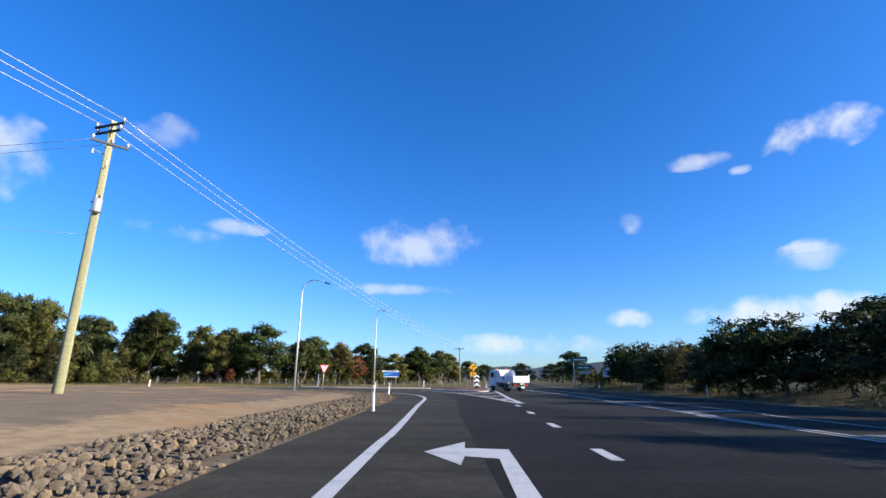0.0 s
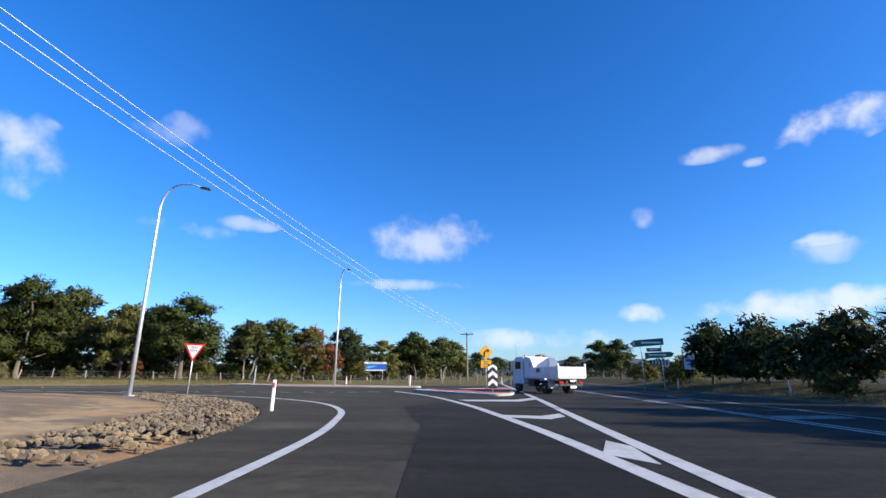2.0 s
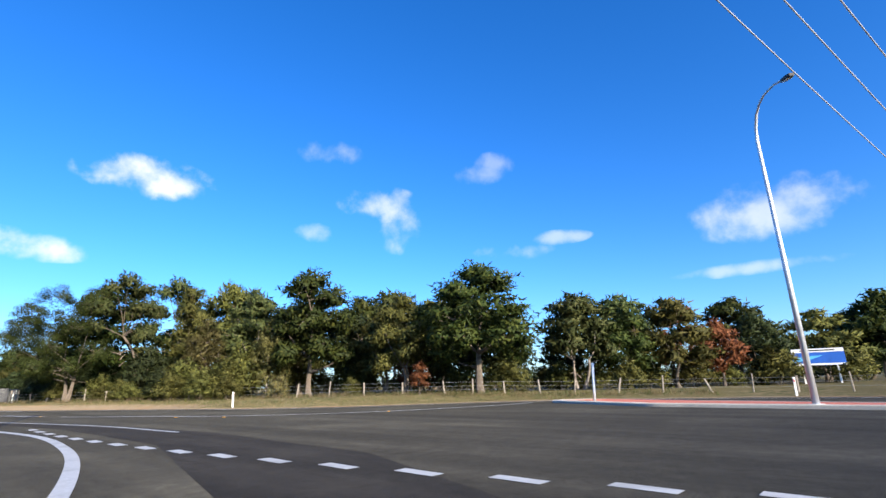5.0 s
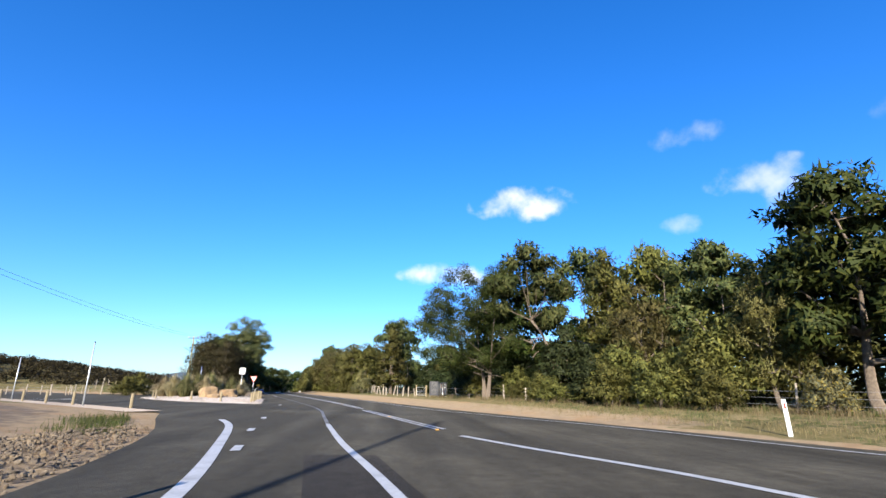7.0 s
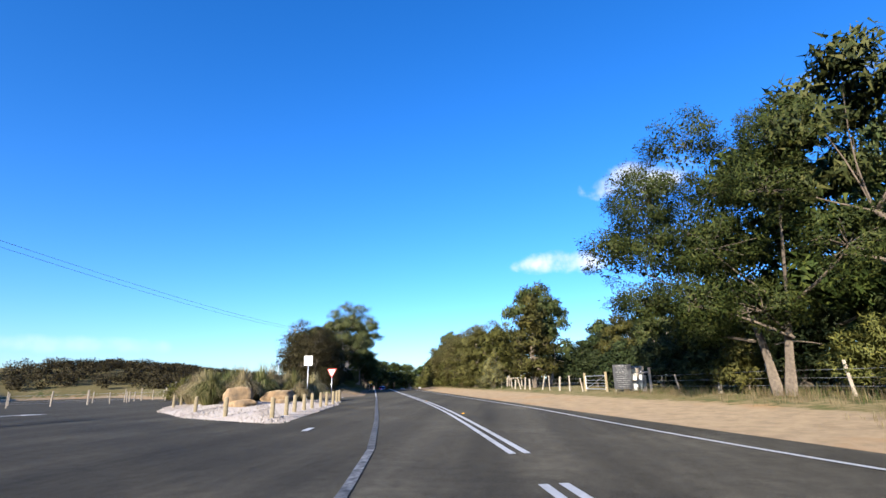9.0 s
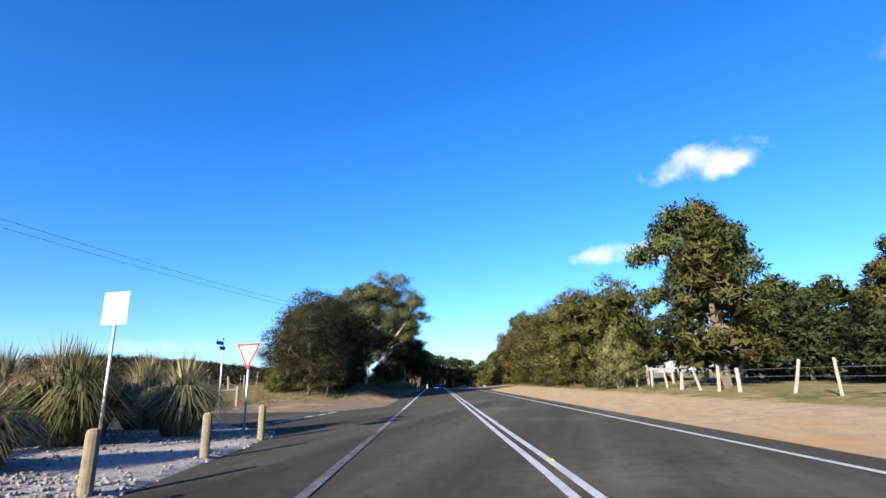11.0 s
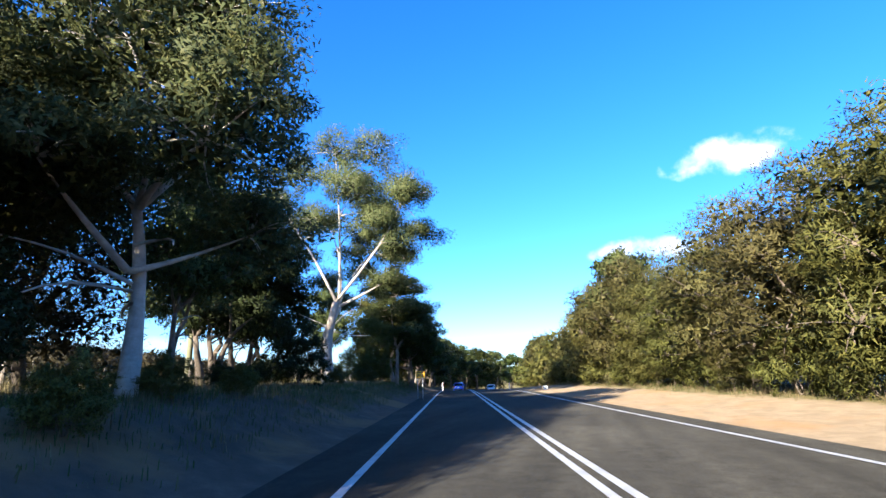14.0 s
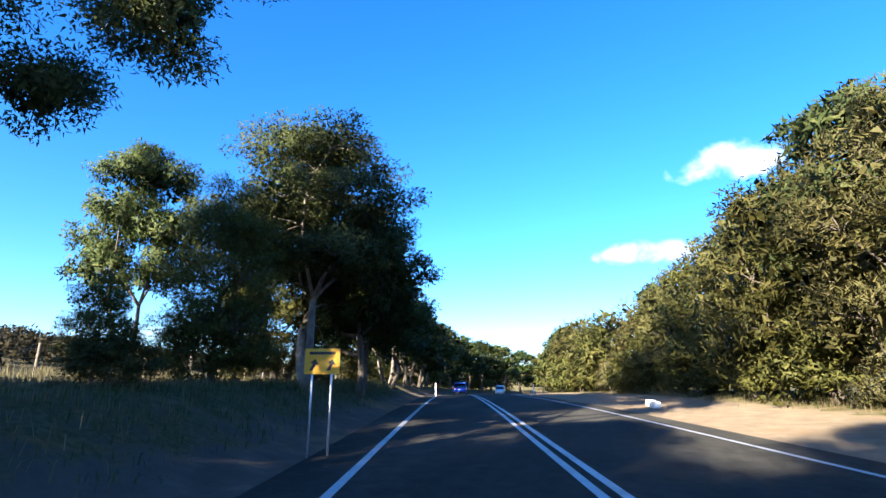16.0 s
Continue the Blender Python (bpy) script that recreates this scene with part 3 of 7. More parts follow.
def ground_mat():
    m = bpy.data.materials.new("ground")
    m.use_nodes = True
    N, K = m.node_tree.nodes, m.node_tree.links
    p = N["Principled BSDF"]
    p.inputs["Roughness"].default_value, p.inputs["Specular IOR Level"].default_value = 0.95, 0.1
    p.inputs["Diffuse Roughness"].default_value = 1.0
    tc = N.new("ShaderNodeTexCoord").outputs["Object"]

    def noise_at(scale, detail=5):
        t = N.new("ShaderNodeTexNoise")
        t.inputs["Scale"].default_value, t.inputs["Detail"].default_value, t.inputs["Roughness"].default_value = scale, detail, 0.65
        K.new(tc, t.inputs["Vector"])
        return t.outputs["Fac"]

    def blend(f, a, b):
        x = N.new("ShaderNodeMix")
        x.data_type = "RGBA"
        K.new(f, x.inputs["Factor"])
        for i, v in ((6, a), (7, b)):
            if isinstance(v, tuple):
                x.inputs[i].default_value = (*v, 1)
            else:
                K.new(v, x.inputs[i])
        return x.outputs[2]

    def between(v, lo, hi):
        r = N.new("ShaderNodeMapRange")
        r.interpolation_type = "SMOOTHSTEP"
        r.inputs["From Min"].default_value, r.inputs["From Max"].default_value = lo, hi
        K.new(v, r.inputs["Value"])
        return r.outputs[0]

    def calc(op, a, b):
        x = N.new("ShaderNodeMath")
        x.operation = op
        for i, v in enumerate((a, b)):
            if isinstance(v, float):
                x.inputs[i].default_value = v
            else:
                K.new(v, x.inputs[i])
        return x.outputs[0]

    def attr(key):
        x = N.new("ShaderNodeAttribute")
        x.attribute_name = key
        return x.outputs["Fac"]

    grain, mid, broad = noise_at(9.0), noise_at(1.6), noise_at(0.18)
    grass = blend(between(grain, 0.35, 0.65), (0.1156, 0.0913, 0.0456), (0.0608, 0.0578, 0.0213))
    grass = blend(between(broad, 0.42, 0.6), grass, blend(between(mid, 0.4, 0.6), (0.0456, 0.0517, 0.0170), (0.1399, 0.1095, 0.0608)))
    sand = blend(between(mid, 0.35, 0.65), (0.2028, 0.1560, 0.1030), (0.1482, 0.1139, 0.0749))
    sand = blend(between(grain, 0.5, 0.75), sand, (0.1404, 0.1014, 0.0663))
    sand = blend(between(broad, 0.5, 0.7), sand, (0.1950, 0.1209, 0.0624))
    pads = blend(between(mid, 0.3, 0.7), (0.115, 0.092, 0.070), (0.078, 0.064, 0.050))
    pads = blend(between(broad, 0.5, 0.64), pads, (0.205, 0.128, 0.066))
    sand = blend(between(calc("ADD", attr("grey"), calc("MULTIPLY", calc("SUBTRACT", mid, 0.5), 1.2)), 0.25, 0.75), sand, pads)
    ragged = calc("ADD", attr("bare"), calc("MULTIPLY", calc("SUBTRACT", mid, 0.5), 1.3))
    K.new(blend(between(ragged, 0.3, 0.62), grass, sand), p.inputs["Base Color"])
    b = N.new("ShaderNodeBump")
    b.inputs["Strength"].default_value, b.inputs["Distance"].default_value = 0.7, 0.06
    K.new(noise_at(14.0, 8), b.inputs["Height"])
    K.new(b.outputs[0], p.inputs["Normal"])
    return m


me.materials.append(ground_mat())
tagged(new("ground", me), "dry grass and bare tan dirt beside the roads", "ground", kind="structure")


def flat(outline, z, name, material, label, category="road"):
    bm = bmesh.new()
    face = bm.faces.new([bm.verts.new((x, y, z)) for x, y in outline])
    face.normal_update()
    bmesh.ops.triangulate(bm, faces=[face], ngon_method="EAR_CLIP")
    bmesh.ops.recalc_face_normals(bm, faces=bm.faces[:])
    if sum(f.normal.z for f in bm.faces) < 0:
        bmesh.ops.reverse_faces(bm, faces=bm.faces[:])
    m2 = bpy.data.meshes.new(name)
    bm.to_mesh(m2)
    bm.free()
    m2.materials.append(material)
    return tagged(new(name, m2), label, category, kind="structure")


flat(NEAR_ROAD, 0.0, "road", MAT["asphalt"], "grey asphalt junction with a side road")


def far_road():
    """The side road where it falls and swings away."""
    us = [140 + 2.5 * k for k in range(225)]
    vs = [(*un(u, n), float(dip(u)) + 0.001) for u in us for n in (-74.9, -79.4, -83.9)]
    fs = [(3 * i + j, 3 * i + j + 1, 3 * i + j + 4, 3 * i + j + 3) for i in range(len(us) - 1) for j in (0, 1)]
    return solid("road", Shape().add(vs, fs), MAT["asphalt"], "grey asphalt side road falling away in a bend", "road", "structure", smooth=True)


far_road()
NEW_SEAL = [(0.7, -90), (0.75, 10), (0.7, 22), (1.0, 33), (0.7, 42), (-0.6, 50), (1.6, 54.5), (3.2, 44), (4.4, 33), (6.9, 20), (7.1, -90)]
flat(NEW_SEAL, 0.004, "road_patch", MAT["asphalt_new"], "dark newer asphalt of the turning lane")
MERGE_SEAL = [(-16.5, 62.0), (-24.0, 64.2), (-34.0, 64.6), (-42.0, 63.6), (-42.0, 65.0), (-34.0, 66.2), (-26.0, 66.6), (-18.0, 65.8), (-12.0, 63.2)]
flat(MERGE_SEAL, 0.004, "road_patch", MAT["asphalt_new"], "dark newer asphalt where the lanes merge")

marks = itertools.count()


def line(pts, width, z=None, material="paint", smooth=True, label="white painted road line"):
    """A painted stripe along a path."""
    z = 0.008 + 0.0001 * next(marks) if z is None else z
    p = spline(pts, 0.8) if smooth and len(pts) > 2 else [np.array(q, float) for q in pts]
    s = Shape()
    vs = []
    for i, q in enumerate(p):
        d = p[min(i + 1, len(p) - 1)] - p[max(i - 1, 0)]
        d = d / np.linalg.norm(d)
        o = np.array((-d[1], d[0])) * width / 2
        zq = z + dip_at(*q)
        vs += [(*(q + o), zq), (*(q - o), zq)]
    s.add(vs, [(2 * i + 1, 2 * i + 3, 2 * i + 2, 2 * i) for i in range(len(p) - 1)])
    return solid("road_marking", s, MAT[material], label, "road marking", "structure")


def paint_poly(pts, z=None, material="paint", label="white painted road marking"):
    z = 0.008 + 0.0001 * next(marks) if z is None else z
    return flat(pts, z, "road_marking", MAT[material], label, "road marking")


# slip lane
line([(-1.45, -90), (-1.4, 0), (-1.3, 14), (-1.35, 27), (-1.35, 38), (-1.9, 43.6), (-2.7, 47.6), (-4.4, 51.6), (-7.2, 55.1), (-11.0, 57.8), (-15.2, 59.7), (-20.0, 61.4), (-25.0, 62.6), (-31.0, 63.2), (-38.0, 62.6), (-45.0, 61.2), (-50.0, 60.0), (-53.0, 58.9)], 0.24, label="curved white edge line of the slip lane")
for k in range(-6, 4):
    y = 9.75 + 6.15 * k
    x = 3.05 + 0.06 * max(0, y - 9.7)
    line([(x, y - 0.75), (x + 0.06, y + 0.75)], 0.24, label="short white lane dash")
line([(4.75, 31.0), (4.3, 35.0), (3.8, 40.5), (3.0, 46.5), (2.1, 52.0), (0.0, 61.0), (-3.2, 69.4)], 0.34, label="white line round the painted splitter")
line([(4.85, 31.0), (5.15, 38.0), (5.7, 47.0), (6.4, 57.0), (7.2, 70.0), (8.0, 84.0), (9.5, 110.0), (14.0, 160.0)], 0.34, label="white line of the through lane")
paint_poly([(4.15, 37.6), (4.75, 36.6), (5.0, 38.6), (4.75, 39.4)])
paint_poly([(3.2, 45.0), (4.6, 44.4), (5.3, 45.6), (5.35, 46.8), (4.5, 45.7), (3.1, 46.0)])
paint_poly([(1.75, 56.3), (2.3, 54.8), (5.1, 55.0), (6.4, 57.8), (6.45, 59.6), (5.1, 57.0)])
# turn arrow in the slip lane
paint_poly([(0.85, 5.6), (1.15, 5.6), (1.32, 10.3), (0.45, 10.45), (0.5, 11.5), (-0.35, 9.9), (0.3, 8.4), (0.4, 9.35), (1.0, 9.1)])
# right side of the main road
for off in (0.0, 0.38):
    line([(10.35 + off, -90), (10.4 + off, 10), (10.9 + off, 22), (11.8 + off, 40), (12.4 + off, 60), (13.5 + off, 90), (17 + off, 140)], 0.14, label="white double centre line")
line([(13.6, -90), (13.7, 10), (14.4, 24), (15.6, 42), (16.4, 60), (17.4, 90), (20, 140)], 0.14, label="white line of the painted median")
for y in (2.0, 13.0, 24.0, 35.0, 46.0, 58.0):
    x = 11.0 + 0.035 * max(0, y - 10)
    paint_poly([(x, y - 0.7), (x + 2.9, y - 0.1), (x + 3.0, y + 1.1), (x, y + 0.7)], material="paint_worn", label="worn white hatch bar on the median")
line([(19.6, -90), (20.0, 20), (21.5, 60), (23.4, 100), (26, 140)], 0.12, material="paint_worn")
# across the junction mouth
for k in range(20):
    t = k / 19
    a = np.array((-4.6, 67.3)) * (1 - t) + np.array((-34.5, 63.9)) * t + np.array((0, -1.5)) * 4 * t * (1 - t)
    line([a + (0.42, -0.03), a - (0.42, -0.03)], 0.26, label="short white give way dash")
# side road
def lane_run(a, b, n, step=6.0):
    """Places along the side road from a to b, n metres across."""
    return [un(a + (b - a) * k / int((b - a) / step), n) for k in range(int((b - a) / step) + 1)]


line([(-27.3, 66.1), (-33.0, 65.95), (-38.8, 65.15), (-44.2, 64.2), (-50.5, 63.3)], 0.17, label="white lane line")
line([(-50.5, 63.3), un(38.5, -74.6), un(43, -75.2), un(48, -75.6)], 0.15, material="paint_worn", label="worn white edge line")
line([un(48, -75.6), un(56, -75.75), un(66, -75.8), un(78, -75.88)], 0.16, material="paint_gone", label="worn away edge line")
line(lane_run(88, 600, -75.88), 0.13, label="white edge line")
line([un(78, -75.88), un(88, -75.88)], 0.14, smooth=False, material="paint_worn", label="worn white edge line")
line([(-25.8, 86.5), (-26.4, 83.0), (-28.4, 78.0), (-31.2, 74.2), (-35.5, 71.2), (-39.6, 69.9), (-42.9, 68.55), (-46.0, 67.45)], 0.22, label="white centre line of the side road")
for off in (0.0, -0.27):
    line([un(30.0, -76.95 + off), un(36.5, -77.3 + off), un(44.0, -77.75 + off)], 0.13, label="white double centre line")
for off in (-78.95, -79.22):
    line([un(46.6, off + 0.85), un(53, off + 0.5), un(60, off + 0.2), un(70, off)] + lane_run(76, 600, off), 0.13, label="white double centre line")
line([(4.0, 93.8), (-12.0, 92.8), (-23.5, 90.3), (-30.0, 85.0), (-35.0, 79.8), (-41.0, 76.3), (-49.5, 73.8), un(44, -82.4), un(60, -82.95)] + lane_run(68, 600, -82.95), 0.13, label="white edge line of the side road")
for u, n in ((26.4, -70.85), (31.3, -71.25), (37.4, -71.9), (53.1, -73.75)):
    line([un(u - 0.5, n + 0.05), un(u + 0.5, n - 0.05)], 0.2, label="short white dash at the access road")
for k in range(6):
    line([un(81.3 + k * 1.15, -71.3 - 0.25 * k), un(82.0 + k * 1.15, -71.45 - 0.25 * k)], 0.25, label="short white dash at the access road")
a0 = np.array((-80.5, 37.5))
paint_poly([tuple(a0 + np.array(q)) for q in ((0.0, 0.0), (2.0, -2.2), (2.3, -1.9), (0.35, 0.35), (0.7, 0.75), (-0.7, 1.0), (-0.45, -0.4))], label="white arrow on the access road")


from functools import partial

# ---- trees ----
RNG = np.random.default_rng(7)


def leaves(name, centres, sizes, count, leaf, droop, material, parent, rng, squash=0.7, outs=None, core=None, core_n=60, core_r=0.24):
    """Many small leaves scattered in clumps round the centres."""
    n = len(centres) * count
    c = np.repeat(np.asarray(centres), count, 0)
    sg = np.repeat(np.asarray(sizes), count)[:, None]
    off = rng.normal(size=(n, 3))
    off /= np.linalg.norm(off, axis=1, keepdims=True)
    off *= rng.uniform(0.15, 1.0, (n, 1)) ** 0.6
    off[:, 2] *= squash
    p = c + off * sg
    a = rng.normal(size=(n, 3)) + off * 0.3
    a[:, 2] -= droop
    a /= np.linalg.norm(a, axis=1, keepdims=True)
    face = off * 0.7 + rng.normal(size=(n, 3)) * 0.42
    if outs is not None:
        face += np.repeat(np.asarray(outs), count, 0) * 0.7
    nv = off + (np.repeat(np.asarray(outs), count, 0) * 0.8 if outs is not None else 0.0)
    b = np.cross(a, face)
    b /= np.linalg.norm(b, axis=1, keepdims=True)
    k = rng.uniform(0.6, 1.25, (n, 1))
    L, W = leaf[0] * k, leaf[1] * k * 0.5
    v = np.stack([p + b * W, p + a * L, p - b * W], 1).reshape(-1, 3)
    if core is not None:
        # large inner leaves that close the heart of each lobe
        q = rng.normal(size=(len(core) * core_n, 3))
        q *= rng.random((len(q), 1)) ** 0.4 / np.linalg.norm(q, axis=1, keepdims=True)
        q = np.repeat(core[:, :3], core_n, 0) + q * np.repeat(core[:, 3:6], core_n, 0)
        e, f = rng.normal(size=q.shape), rng.normal(size=q.shape)
        e, f = (w * core_r / np.linalg.norm(w, axis=1, keepdims=True) for w in (e, f))
        v = np.concatenate([v, np.stack([q + e, q - e * 0.6 + f, q - f], 1).reshape(-1, 3)])
        n += len(q)
        nq = q - np.repeat(core[:, :3], core_n, 0)
        nv = np.concatenate([nv, nq / np.linalg.norm(nq, axis=1, keepdims=True)])
    me = bpy.data.meshes.new(name)
    me.vertices.add(3 * n)
    me.vertices.foreach_set("co", v.astype(np.float32).ravel())
    me.loops.add(3 * n)
    me.loops.foreach_set("vertex_index", np.arange(3 * n, dtype=np.int32))
    me.polygons.add(n)
    me.polygons.foreach_set("loop_start", np.arange(0, 3 * n, 3, dtype=np.int32))
    me.update()
    me.validate()
    me.polygons.foreach_set("use_smooth", [True] * n)
    nv = nv + rng.normal(size=nv.shape) * 0.10
    nv /= np.linalg.norm(nv, axis=1, keepdims=True)
    me.normals_split_custom_set_from_vertices(np.repeat(nv, 3, 0).tolist())
    me.materials.append(material)
    ob = new(name, me)
    ob.parent = parent
    return ob


def bent(a, b, sag, rng, n=5):
    a, b = Vector(a), Vector(b)
    j = Vector(rng.normal(size=3)) * (b - a).length * 0.07
    return [a.lerp(b, t) + (j + Vector((0, 0, sag))) * math.sin(math.pi * t) for t in np.linspace(0, 1, n)]


def make_tree(name, label, seed, lobes, fork, r0, bark, leafm, clumps=16, count=46, leaf=(0.30, 0.12), droop=0.5, size=0.55, lean=(0.0, 0.0), stems=1, bare=0, lower=-0.45, detail=1, twigs=0.45, fill=0.7, limb=1.0):
    """A tree about 10 m high: stem, limbs to each lobe of the crown, twigs, clumps of leaves on the lobes."""
    rng = np.random.default_rng(seed)
    grow, shrink = DETAIL[detail]
    count, leaf = int(count * grow), (leaf[0] * shrink, leaf[1] * shrink)
    root = thing(name, label, "tree" if "bush" not in name and "shrub" not in name else "bush")
    s = Shape()
    tops = []
    for k in range(stems):
        w = 2 * math.pi * k / max(stems, 1) + 0.4
        spread = 0.0 if stems == 1 else 0.9
        base = (0.25 * (stems > 1) * math.cos(w), 0.25 * (stems > 1) * math.sin(w), -0.3)
        top = (lean[0] + spread * math.cos(w), lean[1] + spread * math.sin(w), fork)
        pts = bent(base, top, 0.0, rng, 6)
        rr = r0 / math.sqrt(stems)
        s.tube(pts, [rr * (1.35 - 0.15 * i) if i < 2 else rr * (1.08 - 0.085 * i) for i in range(6)], 9)
        tops.append(Vector(top))
    cs, ss, outs = [], [], []
    # a few main limbs, from which the lesser ones branch
    mains, limbs = [0], []
    while len(mains) < max(3, len(lobes) // 4):
        mains.append(max(range(len(lobes)), key=lambda i: min(math.dist(lobes[i][:3], lobes[k][:3]) for k in mains)))
    for i in mains + [k for k in range(len(lobes)) if k not in mains]:
        x, y, z, rx, rz = lobes[i]
        c = Vector((x, y, z))
        t0 = min(tops, key=lambda q: (q - c).length)
        a = t0.lerp(Vector((t0.x, t0.y, 0)), 0.0 if z > fork + 0.5 else 0.35)
        reach = (c - a).length
        r1 = limb * r0 * (0.55 if reach < 4 else 0.45) / math.sqrt(stems)
        boughs = [q for q in limbs if (q[0] - c).length < reach * 0.72]
        if i not in mains and boughs:
            a, r1 = min(boughs, key=lambda q: (q[0] - c).length)
        pts = bent(a, c, 0.25 * rng.uniform(-0.5, 1.0), rng, 6)
        s.tube(pts, [r1 * (1 - 0.155 * q) for q in range(6)], (4, 5, 6, 7)[detail] if twigs else 4, twigs > 0)
        if i in mains:
            limbs += [(pts[q], r1 * (0.8 - 0.12 * q)) for q in (2, 3, 4)]
        for _ in range(clumps):
            d = rng.normal(size=3)
            d[2] = abs(d[2]) * (1 if rng.random() < 0.72 else lower)
            d /= np.linalg.norm(d)
            q = c + Vector((d[0] * rx, d[1] * rx, d[2] * rz)) * rng.uniform(0.62, 1.0)
            cs.append(tuple(q))
            outs.append(tuple(d))
            ss.append(size * rng.uniform(0.7, 1.3))
            if rng.random() < twigs * (0.3, 0.5, 1.0, 1.0)[detail] and detail:
                s.tube(bent(c.lerp(q, 0.05), q, 0.1, rng, 4), [r1 * 0.32, r1 * 0.25, r1 * 0.17, 0.012], 3, False)
    for _ in range(bare):
        w, z = rng.uniform(0, 6.28), fork * rng.uniform(0.35, 1.0)
        a = Vector((lean[0] * z / fork, lean[1] * z / fork, z))
        b = a + Vector((math.cos(w) * rng.uniform(1.0, 2.6), math.sin(w) * rng.uniform(1.0, 2.6), rng.uniform(-0.4, 1.1)))
        s.tube(bent(a, b, 0.2, rng, 5), [0.05, 0.04, 0.03, 0.022, 0.012], 5, False)
    part("trunk", s, MAT[bark], root, smooth=True)
    leaves("crown", cs, ss, count, leaf, droop, MAT[leafm], root, rng, outs=outs, core_n=int(55 / shrink ** 2), core_r=0.24 * shrink, core=np.array([(x, y, z, rx, rx, rz) for x, y, z, rx, rz in lobes]) * np.array((1, 1, 1, fill, fill, fill)) if fill else None)
    root.location = (0, 0, 0)
    return root, float(np.quantile([q[2] for q in cs], 0.985)) + size * 0.75


# leaves per clump and their size: far, middle and near trees
DETAIL = ((0.22, 1.95), (0.60, 1.17), (1.6, 0.70), (3.7, 0.46))


def ring(n, r, z, rx, rz, rng, jz=0.6):
    return [(r * math.cos(6.283 * k / n + 0.7) * rng.uniform(0.75, 1.2), r * math.sin(6.283 * k / n + 0.7) * rng.uniform(0.75, 1.2), z + rng.uniform(-jz, jz), rx * rng.uniform(0.8, 1.2), rz * rng.uniform(0.8, 1.2)) for k in range(n)]


_r = np.random.default_rng(3)
gum_lobes = ring(5, 2.4, 6.2, 1.6, 1.2, _r) + ring(4, 1.4, 8.1, 1.55, 1.15, _r) + [(0.2, 0.1, 9.1, 1.3, 0.95), (0.1, -0.2, 6.8, 1.6, 1.4)] + ring(4, 2.1, 4.4, 1.4, 1.1, _r)
gum2_lobes = ring(6, 2.3, 5.4, 1.45, 1.1, _r) + ring(4, 1.4, 7.6, 1.4, 1.1, _r) + [(0, 0, 8.9, 1.2, 0.9)] + ring(5, 2.4, 3.3, 1.3, 1.0, _r)
open_lobes = ring(5, 2.9, 7.4, 1.15, 0.6, _r) + ring(4, 1.4, 9.0, 1.15, 0.6, _r) + ring(3, 2.4, 5.2, 0.95, 0.5, _r, 0.8)
sheoak_lobes = ring(6, 2.0, 2.4, 1.6, 1.5, _r, 0.3) + ring(6, 1.9, 4.6, 1.6, 1.5, _r, 0.4) + ring(5, 1.5, 6.8, 1.5, 1.4, _r, 0.4) + [(0, 0, 8.5, 1.5, 1.3), (0.4, 0.2, 5.5, 1.8, 2.2)]
column_lobes = ring(4, 1.0, 2.0, 1.2, 1.3, _r, 0.2) + ring(4, 1.0, 4.4, 1.15, 1.5, _r, 0.3) + ring(3, 0.7, 6.8, 1.0, 1.4, _r, 0.3) + [(0, 0, 8.7, 0.75, 1.3)]
bush_lobes = ring(6, 2.6, 2.6, 2.2, 2.2, _r, 0.4) + ring(5, 2.2, 5.4, 2.2, 2.0, _r, 0.5) + [(0, 0, 7.8, 2.2, 1.9), (0, 0, 4.5, 2.6, 3.0)]
roadside_lobes = [(-1.0, -6.2, 6.6, 1.5, 1.3), (-0.9, -4.4, 9.9, 1.7, 1.4), (0.5, -2.6, 11.6, 1.9, 1.5), (-3.0, -4.0, 8.4, 1.8, 1.5), (1.5, -5.0, 8.2, 1.7, 1.4), (0.0, -1.0, 9.4, 2.2, 1.8), (2.2, -3.0, 6.0, 1.9, 1.5), (-2.2, -2.5, 5.4, 1.9, 1.6), (-3.6, 0.0, 8.0, 2.0, 1.6), (2.6, 0.5, 10.6, 1.9, 1.5), (3.4, -1.0, 8.0, 1.8, 1.5), (0.0, 1.6, 12.2, 1.7, 1.4), (-1.0, -4.8, 4.2, 1.6, 1.2), (1.6, -1.0, 3.4, 1.8, 1.4), (-2.6, 1.8, 10.4, 1.7, 1.4), (2.6, -4.2, 3.6, 1.6, 1.2), (-3.2, -2.0, 3.0, 1.7, 1.3), (0.4, -4.8, 6.4, 1.6, 1.3), (4.2, 1.0, 5.4, 1.8, 1.5), (-0.6, -2.8, 7.4, 1.8, 1.5)]
